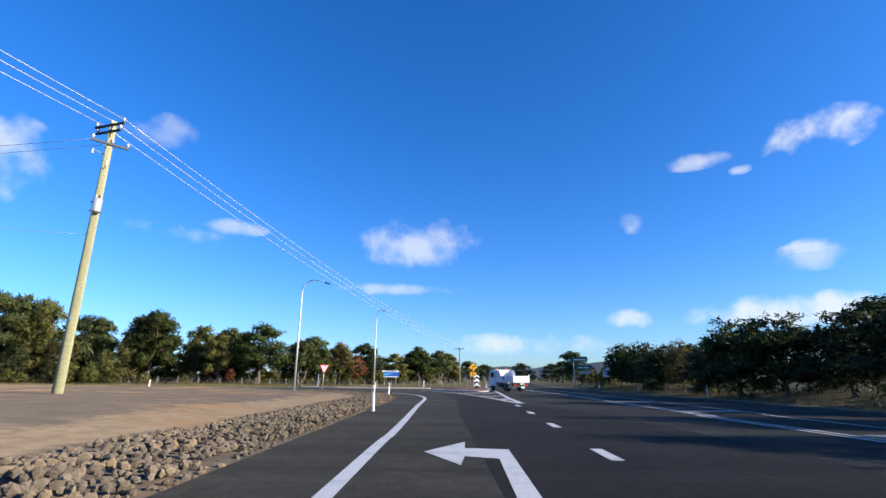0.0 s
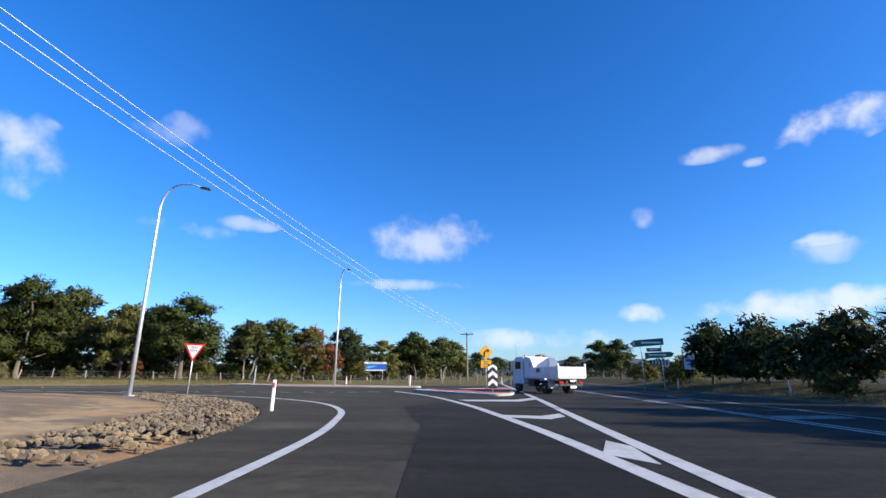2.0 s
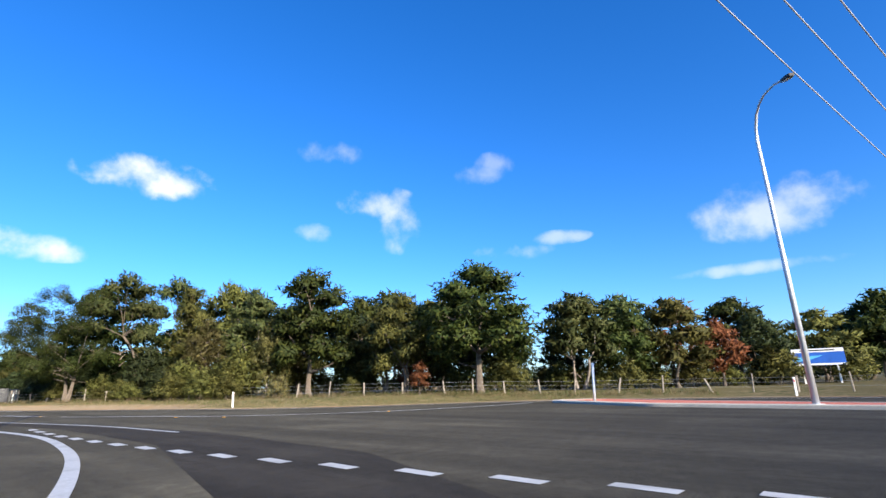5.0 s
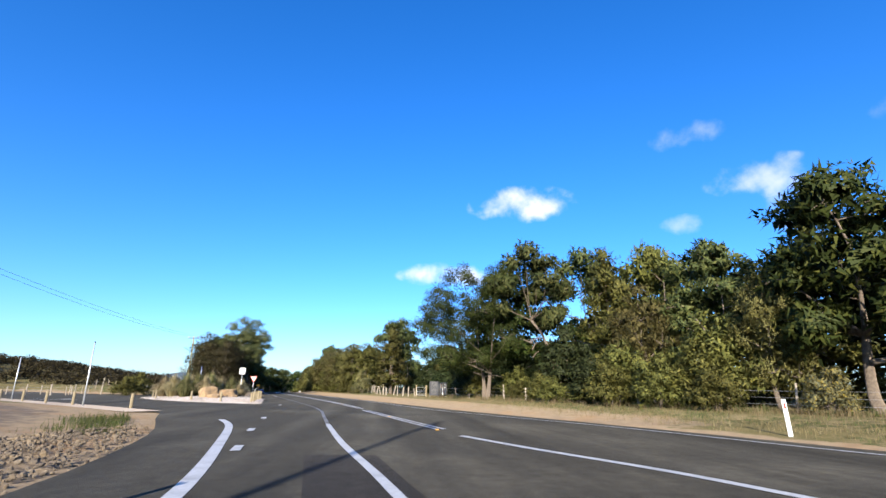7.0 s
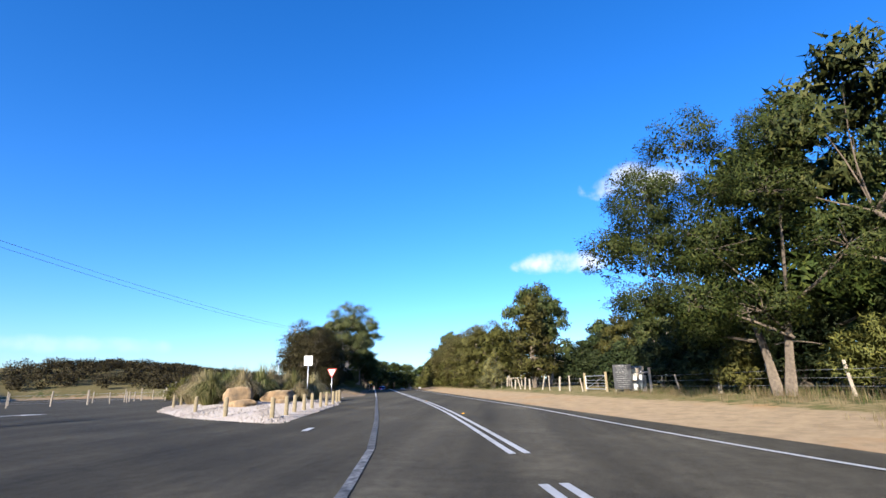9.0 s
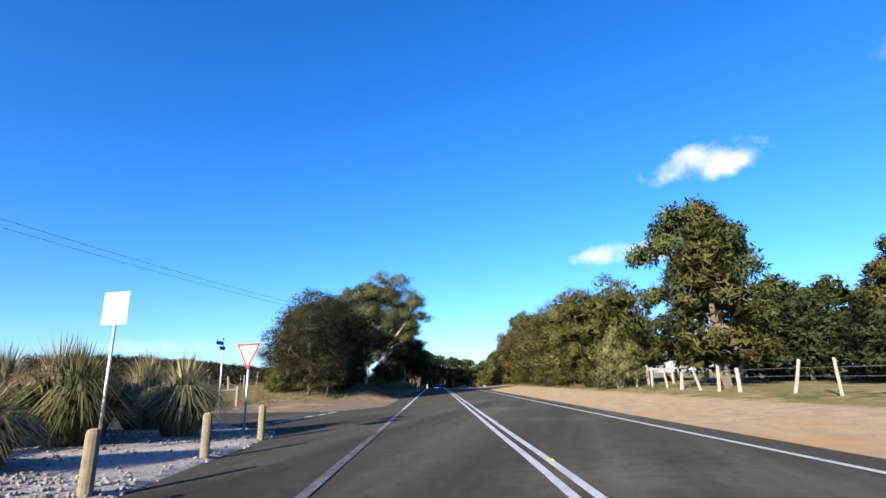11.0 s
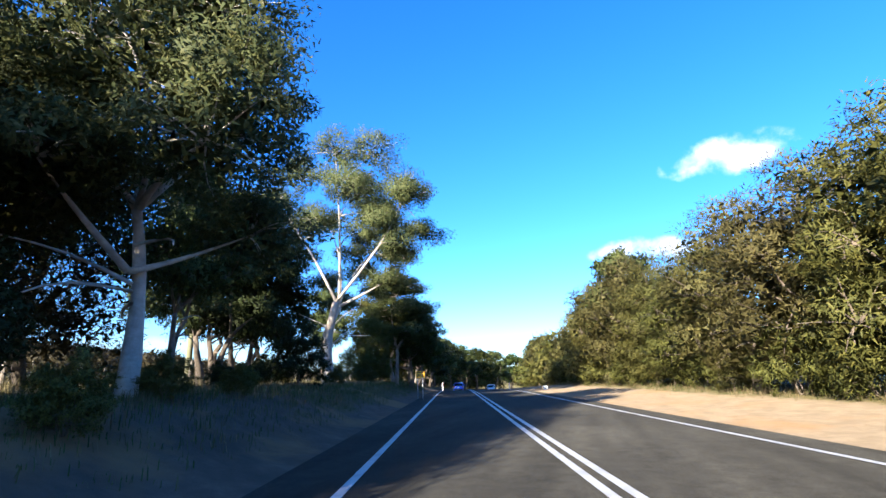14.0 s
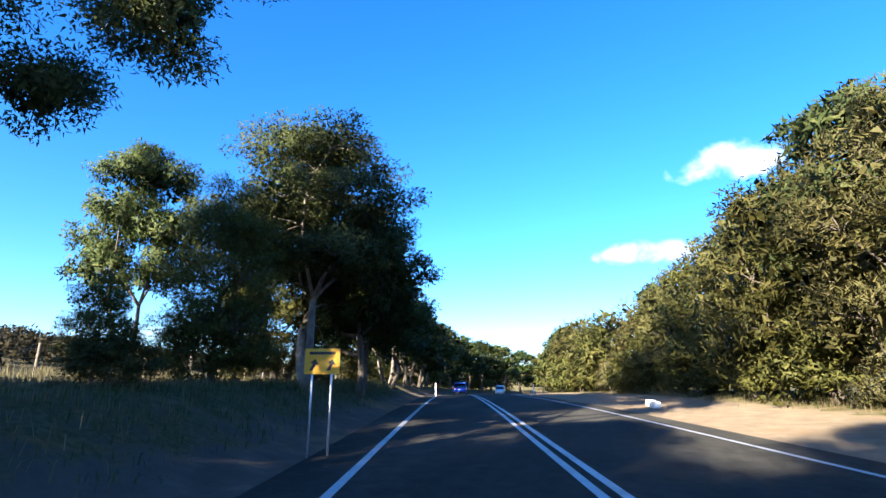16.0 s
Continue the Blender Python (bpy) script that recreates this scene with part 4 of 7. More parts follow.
giant_lobes = [(-1.2, 4.4, 12.0, 1.7, 1.3), (-2.3, 5.2, 9.2, 1.4, 1.0), (0.3, 2.7, 13.9, 1.9, 1.4), (0.0, 0.0, 14.6, 1.9, 1.4), (-0.3, -2.7, 13.2, 1.8, 1.4), (1.7, -2.7, 10.6, 1.7, 1.2), (-1.9, 1.6, 10.8, 1.7, 1.2), (0.0, 4.4, 7.8, 1.3, 0.9), (1.6, -0.1, 9.2, 1.4, 1.1), (0.5, -2.2, 7.8, 1.3, 0.9), (-1.6, 3.1, 6.2, 1.1, 0.7), (0.0, 1.0, 12.4, 1.9, 1.4), (-1.0, -3.9, 10.0, 1.5, 1.1), (1.5, 2.0, 11.0, 1.6, 1.2), (-0.8, 3.4, 10.3, 1.5, 1.1), (1.0, 5.2, 10.6, 1.3, 0.9), (-0.6, 1.9, 8.8, 1.3, 0.9), (0.9, 3.6, 9.2, 1.2, 0.8), (-5.6, -1.0, 9.0, 1.6, 1.2), (-4.8, -3.0, 7.0, 1.3, 0.9), (-6.3, 1.4, 10.6, 1.5, 1.1), (-4.0, -2.6, 11.2, 1.6, 1.2), (-3.6, 0.6, 13.0, 1.7, 1.2), (-6.4, -2.6, 5.6, 1.0, 0.9), (-6.6, 0.2, 6.8, 1.3, 1.0), (-7.2, -1.4, 8.0, 1.4, 1.1), (-5.5, 1.8, 8.6, 1.5, 1.1), (-7.6, 1.0, 9.4, 1.3, 1.0)]
shrub_lobes = ring(7, 3.4, 2.6, 2.3, 2.3, _r, 0.9) + ring(5, 2.2, 5.4, 2.2, 2.2, _r, 1.0) + [(0.6, -0.4, 7.6, 1.9, 2.0)]

KINDS = {
    "gum": partial(make_tree, "gum_tree", "tall eucalypt with pale limbs and grey-green leaves", 11, gum_lobes, 3.0, 0.21, "bark_pale", "leaf_gum", 23, 50, bare=3, stems=2, lean=(0.4, 0.1)),
    "gum2": partial(make_tree, "gum_tree", "broad eucalypt with a dense olive-green crown", 12, gum2_lobes, 2.6, 0.24, "bark", "leaf_olive", 22, 48, stems=2, bare=3),
    "gum3": partial(make_tree, "gum_tree", "round-crowned eucalypt with dark green leaves", 21, gum2_lobes, 2.8, 0.22, "bark", "leaf_green", 22, 50),
    "open": partial(make_tree, "gum_tree", "thin open eucalypt with bare pale branches", 13, open_lobes, 5.0, 0.125, "bark", "leaf_gum", 19, 44, bare=6, size=0.56, fill=0.5, limb=0.6),
    "dark": partial(make_tree, "gum_tree", "dark shaded eucalypt with several stems", 14, gum2_lobes, 2.2, 0.30, "bark", "leaf_dark", 20, 46, stems=3, bare=4, fill=0.5),
    "sheoak": partial(make_tree, "sheoak_tree", "dense brownish-green sheoak with foliage to the ground", 15, sheoak_lobes, 4.5, 0.17, "bark", "leaf_cas", 17, 62, leaf=(0.25, 0.058), droop=-0.9, size=0.62, fill=0.85, lower=-0.9),
    "sheoak2": partial(make_tree, "sheoak_tree", "olive sheoak with drooping foliage to the ground", 25, sheoak_lobes, 4.0, 0.17, "bark", "leaf_olive", 17, 60, leaf=(0.27, 0.07), droop=0.5, size=0.62, fill=0.85, lower=-0.9),
    "sheoak3": partial(make_tree, "sheoak_tree", "dense dark brown sheoak with foliage to the ground", 35, sheoak_lobes, 4.5, 0.17, "bark", "leaf_cas_dark", 14, 46, leaf=(0.32, 0.06), droop=-0.2, size=0.8, fill=1.0, lower=-0.9),
    "column": partial(make_tree, "sheoak_tree", "narrow upright sheoak with olive foliage", 16, column_lobes, 5.0, 0.15, "bark", "leaf_olive", 20, 50, leaf=(0.30, 0.08), droop=-0.8, size=0.5, lower=-0.9),
    "bush": partial(make_tree, "round_bush", "dense dark green bush", 17, bush_lobes, 2.0, 0.22, "bark", "leaf_dark", 20, 40, twigs=0.1, leaf=(0.48, 0.2), size=0.8, lower=-0.9),
    "shrub": partial(make_tree, "spreading_shrub", "low spreading yellow-green shrub", 18, shrub_lobes, 1.5, 0.18, "bark", "leaf_olive", 14, 46, leaf=(0.52, 0.2), size=0.95, twigs=0.0, lower=-0.9, stems=3),
    "rust": partial(make_tree, "gum_tree", "eucalypt with rust-brown dead leaves", 19, gum2_lobes, 2.8, 0.2, "bark", "leaf_rust", 16, 44, bare=2),
    "wattle": partial(make_tree, "wattle_shrub", "grey-green wattle with yellow blossom", 20, shrub_lobes, 1.5, 0.18, "bark_pale", "leaf_yellow", 18, 40, leaf=(0.5, 0.2), size=0.9, lower=-0.8, stems=3),
    "roadside": partial(make_tree, "gum_tree", "tall full-crowned eucalypt with dark green leaves at the verge", 31, roadside_lobes, 3.6, 0.27, "bark", "leaf_green", 26, 46, bare=6, size=0.66, stems=2, fill=0.8, limb=0.8),
    "giant": partial(make_tree, "gum_tree", "very tall white-barked gum with forked pale limbs", 33, giant_lobes, 4.6, 0.42, "bark_white", "leaf_pale", 25, 46, bare=5, size=0.66, lean=(0.1, 0.5), stems=2, fill=0.5, twigs=0.7, limb=0.68),
    "white": partial(make_tree, "gum_tree", "large white-barked gum with pale green leaves", 11, gum_lobes, 3.9, 0.15, "bark_white", "leaf_pale", 24, 52, bare=4, lean=(-0.25, 0.1)),
}
PROTO = {}
LANE = [(0.0, -20.0), (1.0, 35.0), (-13.0, 60.0), (-30.0, 65.0), (-64.0, 63.0), un(137, -77.4)]


def lane_distance(x, y):
    p, best = np.array((x, y)), 1e9
    for a, b in zip(LANE, LANE[1:]):
        a, b = np.array(a), np.array(b)
        k = np.clip((p - a) @ (b - a) / ((b - a) @ (b - a)), 0, 1)
        best = min(best, float(np.linalg.norm(p - a - k * (b - a))))
    return best


def plant(kind, x, y, top, wide=1.0, turn=None, label=""):
    """Puts a tree at a place, with its top at that height; the first one of a kind is the original itself."""
    turn = turn if turn is not None else float(RNG.uniform(0, 360))
    d = lane_distance(x, y)
    key = (kind, 3 if (d < 9.0 and top > 6.5) or (d < 17.0 and top > 12.6) else 2 if d < 14.5 else 1 if d < 32 else 0)
    z = gz(x, y)
    fresh = key not in PROTO
    if fresh:
        PROTO[key] = KINDS[kind](detail=key[1])
    ob, high = PROTO[key]
    k = (top - z) / high
    m = pose(x, y, z, 0, 0, turn) @ Matrix.Diagonal((k * wide, k * wide, k, 1))
    if fresh:
        ob.matrix_basis = m
    else:
        ob = copy_thing(ob, pose(x, y, z, 0, 0, turn))
        ob.scale = (k * wide, k * wide, k)
    if label:
        ob["label"] = label
    return ob


# north of the side road
for kind, x, y, h, w in (
    ("gum3", -35.0, 94.0, 11.6, 1.35), ("gum", -29.0, 101.0, 9.0, 1.1), ("gum2", -41.8, 91.8, 9.6, 0.95), ("gum3", -53.0, 89.5, 13.3, 1.0),
    ("column", -58.0, 92.0, 12.6, 1.25), ("gum2", -48.0, 95.0, 9.0, 1.1), ("shrub", -58.5, 85.0, 6.0, 1.0), ("gum", -63.0, 89.0, 12.0, 0.9), ("column", -70.2, 84.5, 13.2, 1.0),
    ("bush", -70.3, 80.3, 6.2, 0.85), ("open", -75.9, 79.5, 15.0, 0.85), ("open", -82.2, 88.0, 16.6, 0.85), ("gum3", -83.0, 79.5, 14.2, 1.1),
    ("gum2", -76.5, 92.5, 16.0, 0.85), ("gum", -91.0, 104.0, 18.5, 0.8), ("shrub", -62.0, 81.0, 4.6, 1.0), ("shrub", -57.0, 83.0, 4.2, 1.1), ("shrub", -67.9, 77.4, 2.7, 1.0),
    ("sheoak", -65.5, 84.5, 9.0, 0.9), ("dark", -84.5, 79.5, 7.0, 1.3), ("dark", -88.0, 79.0, 6.5, 1.3), ("shrub", -75.5, 77.8, 3.4, 1.0), ("shrub", -80.0, 75.2, 3.2, 1.0),
    ("dark", -47.5, 101.0, 9.0, 1.2), ("dark", -40.0, 102.0, 9.0, 1.2), ("dark", -58.0, 99.5, 10.0, 1.2), ("dark", -68.0, 95.0, 10.0, 1.2), ("sheoak", -56.0, 86.8, 8.2, 0.8),
    ("shrub", -60.5, 79.2, 3.2, 1.0), ("shrub", -54.5, 81.8, 2.6, 1.1), ("shrub", -66.0, 77.6, 2.3, 1.1), ("shrub", -57.5, 80.6, 3.4, 0.9), ("bush", -63.4, 79.4, 3.6, 0.9), ("wattle", -50.8, 84.6, 2.4, 1.0), ("rust", -44.5, 95.5, 5.2, 0.9), ("rust", -38.8, 90.5, 3.2, 0.9), ("gum", -46.0, 106.0, 12.0, 1.0), ("gum2", -55.0, 112.0, 13.0, 1.1), ("gum3", -64.0, 106.0, 14.0, 1.0), ("dark", -76.0, 103.0, 14.0, 1.1),
    ("gum2", -22.5, 108.0, 8.6, 1.2), ("rust", -19.4, 111.0, 6.6, 1.0), ("gum3", -26.0, 105.0, 7.8, 1.1), ("dark", -16.8, 116.0, 7.2, 1.2), ("gum2", -12.0, 121.0, 7.6, 1.3),
    ("gum3", -6.4, 127.0, 9.8, 1.2), ("gum", -0.8, 131.0, 9.0, 1.2), ("dark", -9.0, 130.0, 8.0, 1.4), ("gum2", 1.5, 139.0, 8.6, 1.2), ("dark", -32.0, 108.0, 9.0, 1.3), ("gum", -31.5, 120.0, 11.5, 1.1),
    ("rust", -26.0, 124.0, 10.5, 1.0), ("gum3", -20.0, 126.0, 10.5, 1.3), ("gum", 9.0, 175.0, 8.0, 1.4), ("dark", 3.0, 168.0, 8.0, 1.5), ("gum3", -6.0, 150.0, 9.5, 1.4), ("dark", -52.0, 122.0, 12.0, 1.3),
    ("shrub", -33.0, 96.0, 3.4, 1.0), ("shrub", -24.5, 100.5, 3.0, 1.0), ("shrub", -10.0, 117.0, 3.6, 1.2), ("shrub", -3.5, 121.5, 3.2, 1.2), ("shrub", -46.5, 89.5, 2.2, 1.0),
    ("gum", -70.0, 118.0, 17.0, 1.0), ("gum3", -95.0, 92.0, 11.0, 1.1), ("dark", -100.0, 97.0, 12.0, 1.1), ("dark", -86.0, 96.0, 12.0, 1.1),
):
    plant(kind, x, y, h, w)
plant("roadside", -77.0, 75.2, 13.2, 1.0, turn=0.0)
# behind the farm gate
for kind, x, y, h, w in (
    ("gum", -134.0, 80.0, 10.2, 0.9), ("gum3", -138.0, 86.5, 10.4, 1.0), ("gum2", -140.0, 92.0, 9.6, 1.0), ("rust", -127.0, 84.0, 6.2, 1.2), ("column", -119.5, 76.0, 4.8, 1.0), ("gum3", -126.0, 92.0, 9.5, 1.2),
    ("gum", -104.0, 79.5, 9.0, 0.9), ("gum2", -110.5, 77.0, 8.0, 0.9), ("gum3", -117.0, 82.0, 9.0, 1.0), ("dark", -112.0, 90.0, 8.5, 1.3), ("gum2", -118.0, 96.0, 10.0, 1.2), ("gum", -108.0, 84.0, 8.5, 1.0),
):
    plant(kind, x, y, h, w)
# row beside the side road, far verge
for kind, u, n, h, w in (
    ("open", 96.5, -95.3, 13.2, 0.8), ("gum", 94.5, -96.0, 11.5, 0.8), ("column", 90.0, -93.0, 10.4, 1.25), ("wattle", 98.5, -90.4, 4.2, 0.85), ("sheoak2", 102.5, -91.8, 9.2, 0.85), ("gum2", 106.5, -90.8, 8.6, 0.9),
    ("sheoak", 111.0, -91.4, 9.6, 1.2), ("sheoak2", 115.5, -91.4, 9.8, 1.2), ("sheoak", 120.0, -91.2, 9.4, 1.25), ("sheoak", 124.5, -90.8, 9.2, 1.2), ("sheoak2", 129.0, -91.0, 7.8, 1.2), ("sheoak", 132.5, -91.4, 7.8, 1.1), ("open", 134.5, -95.0, 9.6, 0.9),
    ("sheoak2", 136.5, -91.4, 8.8, 1.1), ("sheoak", 140.5, -91.2, 10.2, 1.05), ("gum", 143.5, -92.4, 11.8, 0.9), ("sheoak2", 145.5, -91.0, 9.8, 1.05), ("sheoak", 149.5, -91.2, 9.2, 1.1), ("gum", 150.0, -93.5, 10.8, 0.9), ("open", 155.0, -95.0, 10.4, 0.9),
    ("sheoak2", 154.0, -91.6, 8.8, 1.1), ("sheoak", 159.0, -92.0, 8.0, 1.1), ("sheoak2", 164.0, -92.8, 7.6, 1.0), ("sheoak", 170.0, -93.2, 7.8, 1.0), ("sheoak2", 177.0, -92.8, 7.6, 1.1), ("gum", 172.0, -97.0, 10.0, 1.0),
    ("sheoak", 184.0, -92.6, 7.8, 1.1), ("sheoak2", 192.0, -92.8, 8.2, 1.1), ("sheoak", 201.0, -93.0, 8.6, 1.1), ("gum", 208.0, -93.4, 9.0, 1.0), ("gum3", 218.0, -93.0, 9.2, 1.0), ("sheoak", 229.0, -92.6, 9.0, 1.1), ("gum2", 240.0, -93.0, 9.2, 1.1),
    ("gum3", 254.0, -92.4, 9.4, 1.1), ("gum", 270.0, -92.0, 9.6, 1.2), ("gum3", 290.0, -91.5, 9.6, 1.3), ("gum2", 315.0, -90.5, 9.6, 1.4),
    ("sheoak2", 106.0, -94.8, 9.4, 0.9), ("gum", 118.0, -96.5, 10.0, 0.9), ("sheoak", 113.0, -96.5, 9.0, 1.0), ("gum3", 126.0, -97.0, 8.6, 1.0),
):
    plant(kind, *un(u, n), h, w)
# row beside the side road, near verge
for kind, u, n, h, w in (
    # sheoak3 at u 108, 112 and 116: added behind the row to shade the bank
    ("sheoak3", 99.4, -68.4, 7.0, 1.1), ("sheoak3", 102.4, -68.4, 8.6, 1.15), ("sheoak3", 106.0, -68.6, 8.8, 1.15), ("sheoak3", 98.8, -69.8, 3.4, 1.5), ("sheoak3", 101.0, -70.0, 5.0, 1.25), ("sheoak3", 104.6, -70.2, 5.6, 1.2), ("sheoak3", 102.5, -65.6, 6.4, 1.1), ("bush", 101.5, -70.2, 3.4, 1.0), ("bush", 105.0, -70.2, 4.0, 1.0), ("bush", 108.6, -69.4, 4.4, 1.0), ("white", 111.6, -70.9, 11.0, 1.1), ("gum", 110.6, -67.6, 9.4, 1.1), ("dark", 125.0, -65.8, 11.2, 0.95), ("dark", 128.4, -65.4, 11.4, 1.0), ("dark", 131.2, -66.0, 10.6, 1.0), ("bush", 121.4, -71.2, 3.6, 1.0), ("bush", 127.0, -67.8, 2.8, 1.2), ("bush", 124.4, -68.4, 2.4, 1.2), ("gum", 118.4, -67.8, 9.4, 0.9), ("bush", 120.6, -68.4, 2.2, 1.2), ("sheoak3", 108.0, -65.8, 8.8, 1.0), ("sheoak3", 112.0, -64.8, 10.6, 1.1), ("sheoak3", 116.0, -65.0, 9.0, 1.0), ("shrub", 108.0, -72.6, 1.8, 1.0), ("shrub", 111.4, -71.8, 2.0, 1.1), ("shrub", 114.0, -72.0, 1.8, 1.2),
    ("gum", 142.6, -66.8, 9.2, 0.75), ("sheoak2", 140.0, -71.0, 6.9, 0.8), ("sheoak2", 137.6, -69.6, 3.6, 0.9), ("gum", 143.6, -72.4, 10.4, 1.15), ("gum3", 148.4, -73.2, 9.0, 1.0), ("gum2", 146.6, -70.4, 9.4, 1.0), ("gum3", 152.5, -72.8, 9.0, 0.9),
    ("gum3", 157.0, -72.0, 9.4, 1.0), ("dark", 162.0, -72.8, 9.0, 1.0), ("gum", 167.0, -72.0, 9.6, 1.0), ("gum3", 173.0, -72.6, 9.0, 1.1), ("gum2", 180.0, -72.2, 9.4, 1.1), ("dark", 188.0, -72.4, 9.2, 1.1), ("gum3", 197.0, -72.0, 9.4, 1.2),
    ("gum", 207.0, -72.2, 9.6, 1.2), ("gum3", 220.0, -72.0, 9.6, 1.2), ("dark", 234.0, -72.4, 9.6, 1.2), ("gum3", 250.0, -73.0, 9.8, 1.3), ("gum", 270.0, -73.0, 9.6, 1.3), ("gum3", 295.0, -73.5, 9.6, 1.4), ("gum2", 325.0, -75.0, 9.6, 1.5), ("dark", 335.0, -82.0, 8.0, 1.6),
):
    plant(kind, *un(u, n), h, w)
plant("giant", *un(128.4, -70.6), 15.6, 1.0, turn=0.0)
# east of the main road
for kind, x, y, h, w in (
    ("bush", 26.5, 26.5, 7.4, 1.0), ("bush", 27.2, 33.0, 6.8, 1.0), ("bush", 26.0, 38.0, 7.2, 1.1), ("bush", 26.0, 43.5, 7.6, 0.95), ("bush", 27.0, 49.0, 6.6, 1.0), ("sheoak", 26.6, 55.0, 7.2, 1.0), ("bush", 28.0, 62.0, 7.4, 1.0), ("bush", 29.2, 68.0, 7.0, 1.1),
    ("bush", 30.0, 74.0, 7.2, 1.0), ("bush", 31.5, 81.0, 6.4, 1.0), ("shrub", 29.0, 89.0, 4.6, 1.0), ("bush", 33.0, 96.0, 5.2, 1.0), ("dark", 34.5, 128.0, 8.6, 1.0), ("shrub", 31.5, 107.0, 4.0, 1.1), ("gum3", 48.0, 186.0, 12.5, 1.2), ("bush", 30.0, 20.0, 7.6, 1.0),
    ("bush", 27.0, 13.0, 8.0, 1.0), ("bush", 26.6, 6.0, 8.4, 1.0), ("sheoak", 27.0, -2.0, 8.0, 1.0), ("bush", 27.0, -9.0, 8.0, 1.1), ("dark", 34.0, 38.0, 9.0, 1.2), ("dark", 35.0, 56.0, 9.0, 1.2), ("dark", 38.0, 76.0, 8.6, 1.2), ("shrub", 25.2, 60.0, 2.6, 1.0), ("shrub", 25.0, 48.0, 2.4, 1.0), ("gum2", 40.0, 150.0, 8.0, 1.3), ("dark", 30.0, 190.0, 8.0, 1.5), ("gum", 20.0, 240.0, 9.0, 1.6), ("dark", 55.0, 250.0, 10.0, 1.6),
):
    plant(kind, x, y, h * (0.88 if y < 45 else 0.82 if y < 100 else 1.0), w * 1.15)
for x, y, h in ((30.0, 84.0, 7.6), (31.5, 78.0, 7.6), (34.5, 91.0, 8.0)):
    plant("bush", x, y, h, 0.95)


# undergrowth between the trunks
for i in range(33):
    u = 116 + i * 5.0 + float(RNG.uniform(-1, 1))
    plant("bush" if i % 3 == 1 else "shrub", *un(u, float(RNG.uniform(-67.5, -65.0)) if u < 140 else float(RNG.uniform(-71.0, -69.0))), float(RNG.uniform(1.5, 2.2)) if u < 140 else float(RNG.uniform(2.6, 4.0)), 1.2)
    plant("shrub", *un(u + 2, float(RNG.uniform(-95.0, -93.0))), float(RNG.uniform(2.6, 4.2)), 1.2)
verge_rng = random.Random(12)
for i in range(34):
    u = 104 + i * 2.9 + verge_rng.uniform(-0.8, 0.8)
    plant("wattle" if i % 9 == 4 else "sheoak2" if i % 3 == 1 else "shrub", *un(u, verge_rng.uniform(-91.4, -90.0)), verge_rng.uniform(2.4, 4.6), verge_rng.uniform(0.9, 1.15))
for i in range(26):
    t = i / 25
    x, y = -16 - 78 * t, 112 - 33 * t ** 0.7
    plant("shrub", x + float(RNG.uniform(-1, 1)), y + float(RNG.uniform(0, 5)), float(RNG.uniform(2.4, 4.2)), 1.3)

for i in range(13):
    plant("bush", *un(56 + i * 3.6 + float(RNG.uniform(-1, 1)), float(RNG.uniform(-101.0, -97.0))), float(RNG.uniform(3.4, 5.0)), 1.15)
for i in range(8):
    plant("dark", *un(86 + i * 6.0, float(RNG.uniform(-108.0, -103.0))), float(RNG.uniform(6.5, 8.5)), 1.3)

# heath on the rise behind the paddock fence
def scatter_heath():
    rng = np.random.default_rng(5)
    cs = [un(u, n) for u, n in zip(rng.uniform(62, 250, 2600), rng.uniform(-56, -12, 2600)) if n > -46 or rng.random() > 0.6]
    off_road, on_road = sdist(np.array(cs), ROAD)
    off_pad, on_pad = sdist(np.array(cs), PAD)
    cs = [q for q, d, a, e, b in zip(cs, off_road, on_road, off_pad, on_pad) if not a and not b and d > 4 and e > 4][:1500]
    hz = heights(cs)
    pts = [(x, y, z + rng.uniform(0.3, 1.5)) for (x, y), z in zip(cs, hz)]
    ob = leaves("heath_scrub", pts, rng.uniform(0.9, 1.7, len(pts)), 105, (0.36, 0.19), 0.0, MAT["heath"], None, rng, 0.6)
    return tagged(ob, "dark brown-green heath scrub covering the rise", "scrub", kind="stuff")


scatter_heath()


def far_woods():
    """Woods on the plain towards the horizon."""
    rng = np.random.default_rng(9)
    cs = []
    while len(cs) < 700:
        x, y = rng.uniform(-500, 520), rng.uniform(150, 620)
        if abs(x - 14 - max(0, y - 120) * 0.16) < 22 and y < 420:
            continue
        cs.append((x, y))
    for _ in range(500):
        u, n = rng.uniform(345, 620), rng.uniform(-150, -10)
        if -84 < n < -74 and u < 360:
            continue
        cs.append(un(u, n))
    hz = heights(cs)
    pts, ss = [], []
    for (x, y), z in zip(cs, hz):
        h = rng.uniform(3, 8)
        for k in range(3):
            pts.append((x + rng.normal() * 1.8, y + rng.normal() * 1.8, z + h * (0.3 + 0.3 * k)))
            ss.append(rng.uniform(1.8, 3.0))
    ob = leaves("far_trees", pts, ss, 26, (1.5, 0.9), 0.0, MAT["leaf_dark"], None, rng, 0.8)
    return tagged(ob, "dark woods far across the plain", "trees", kind="stuff")


far_woods()


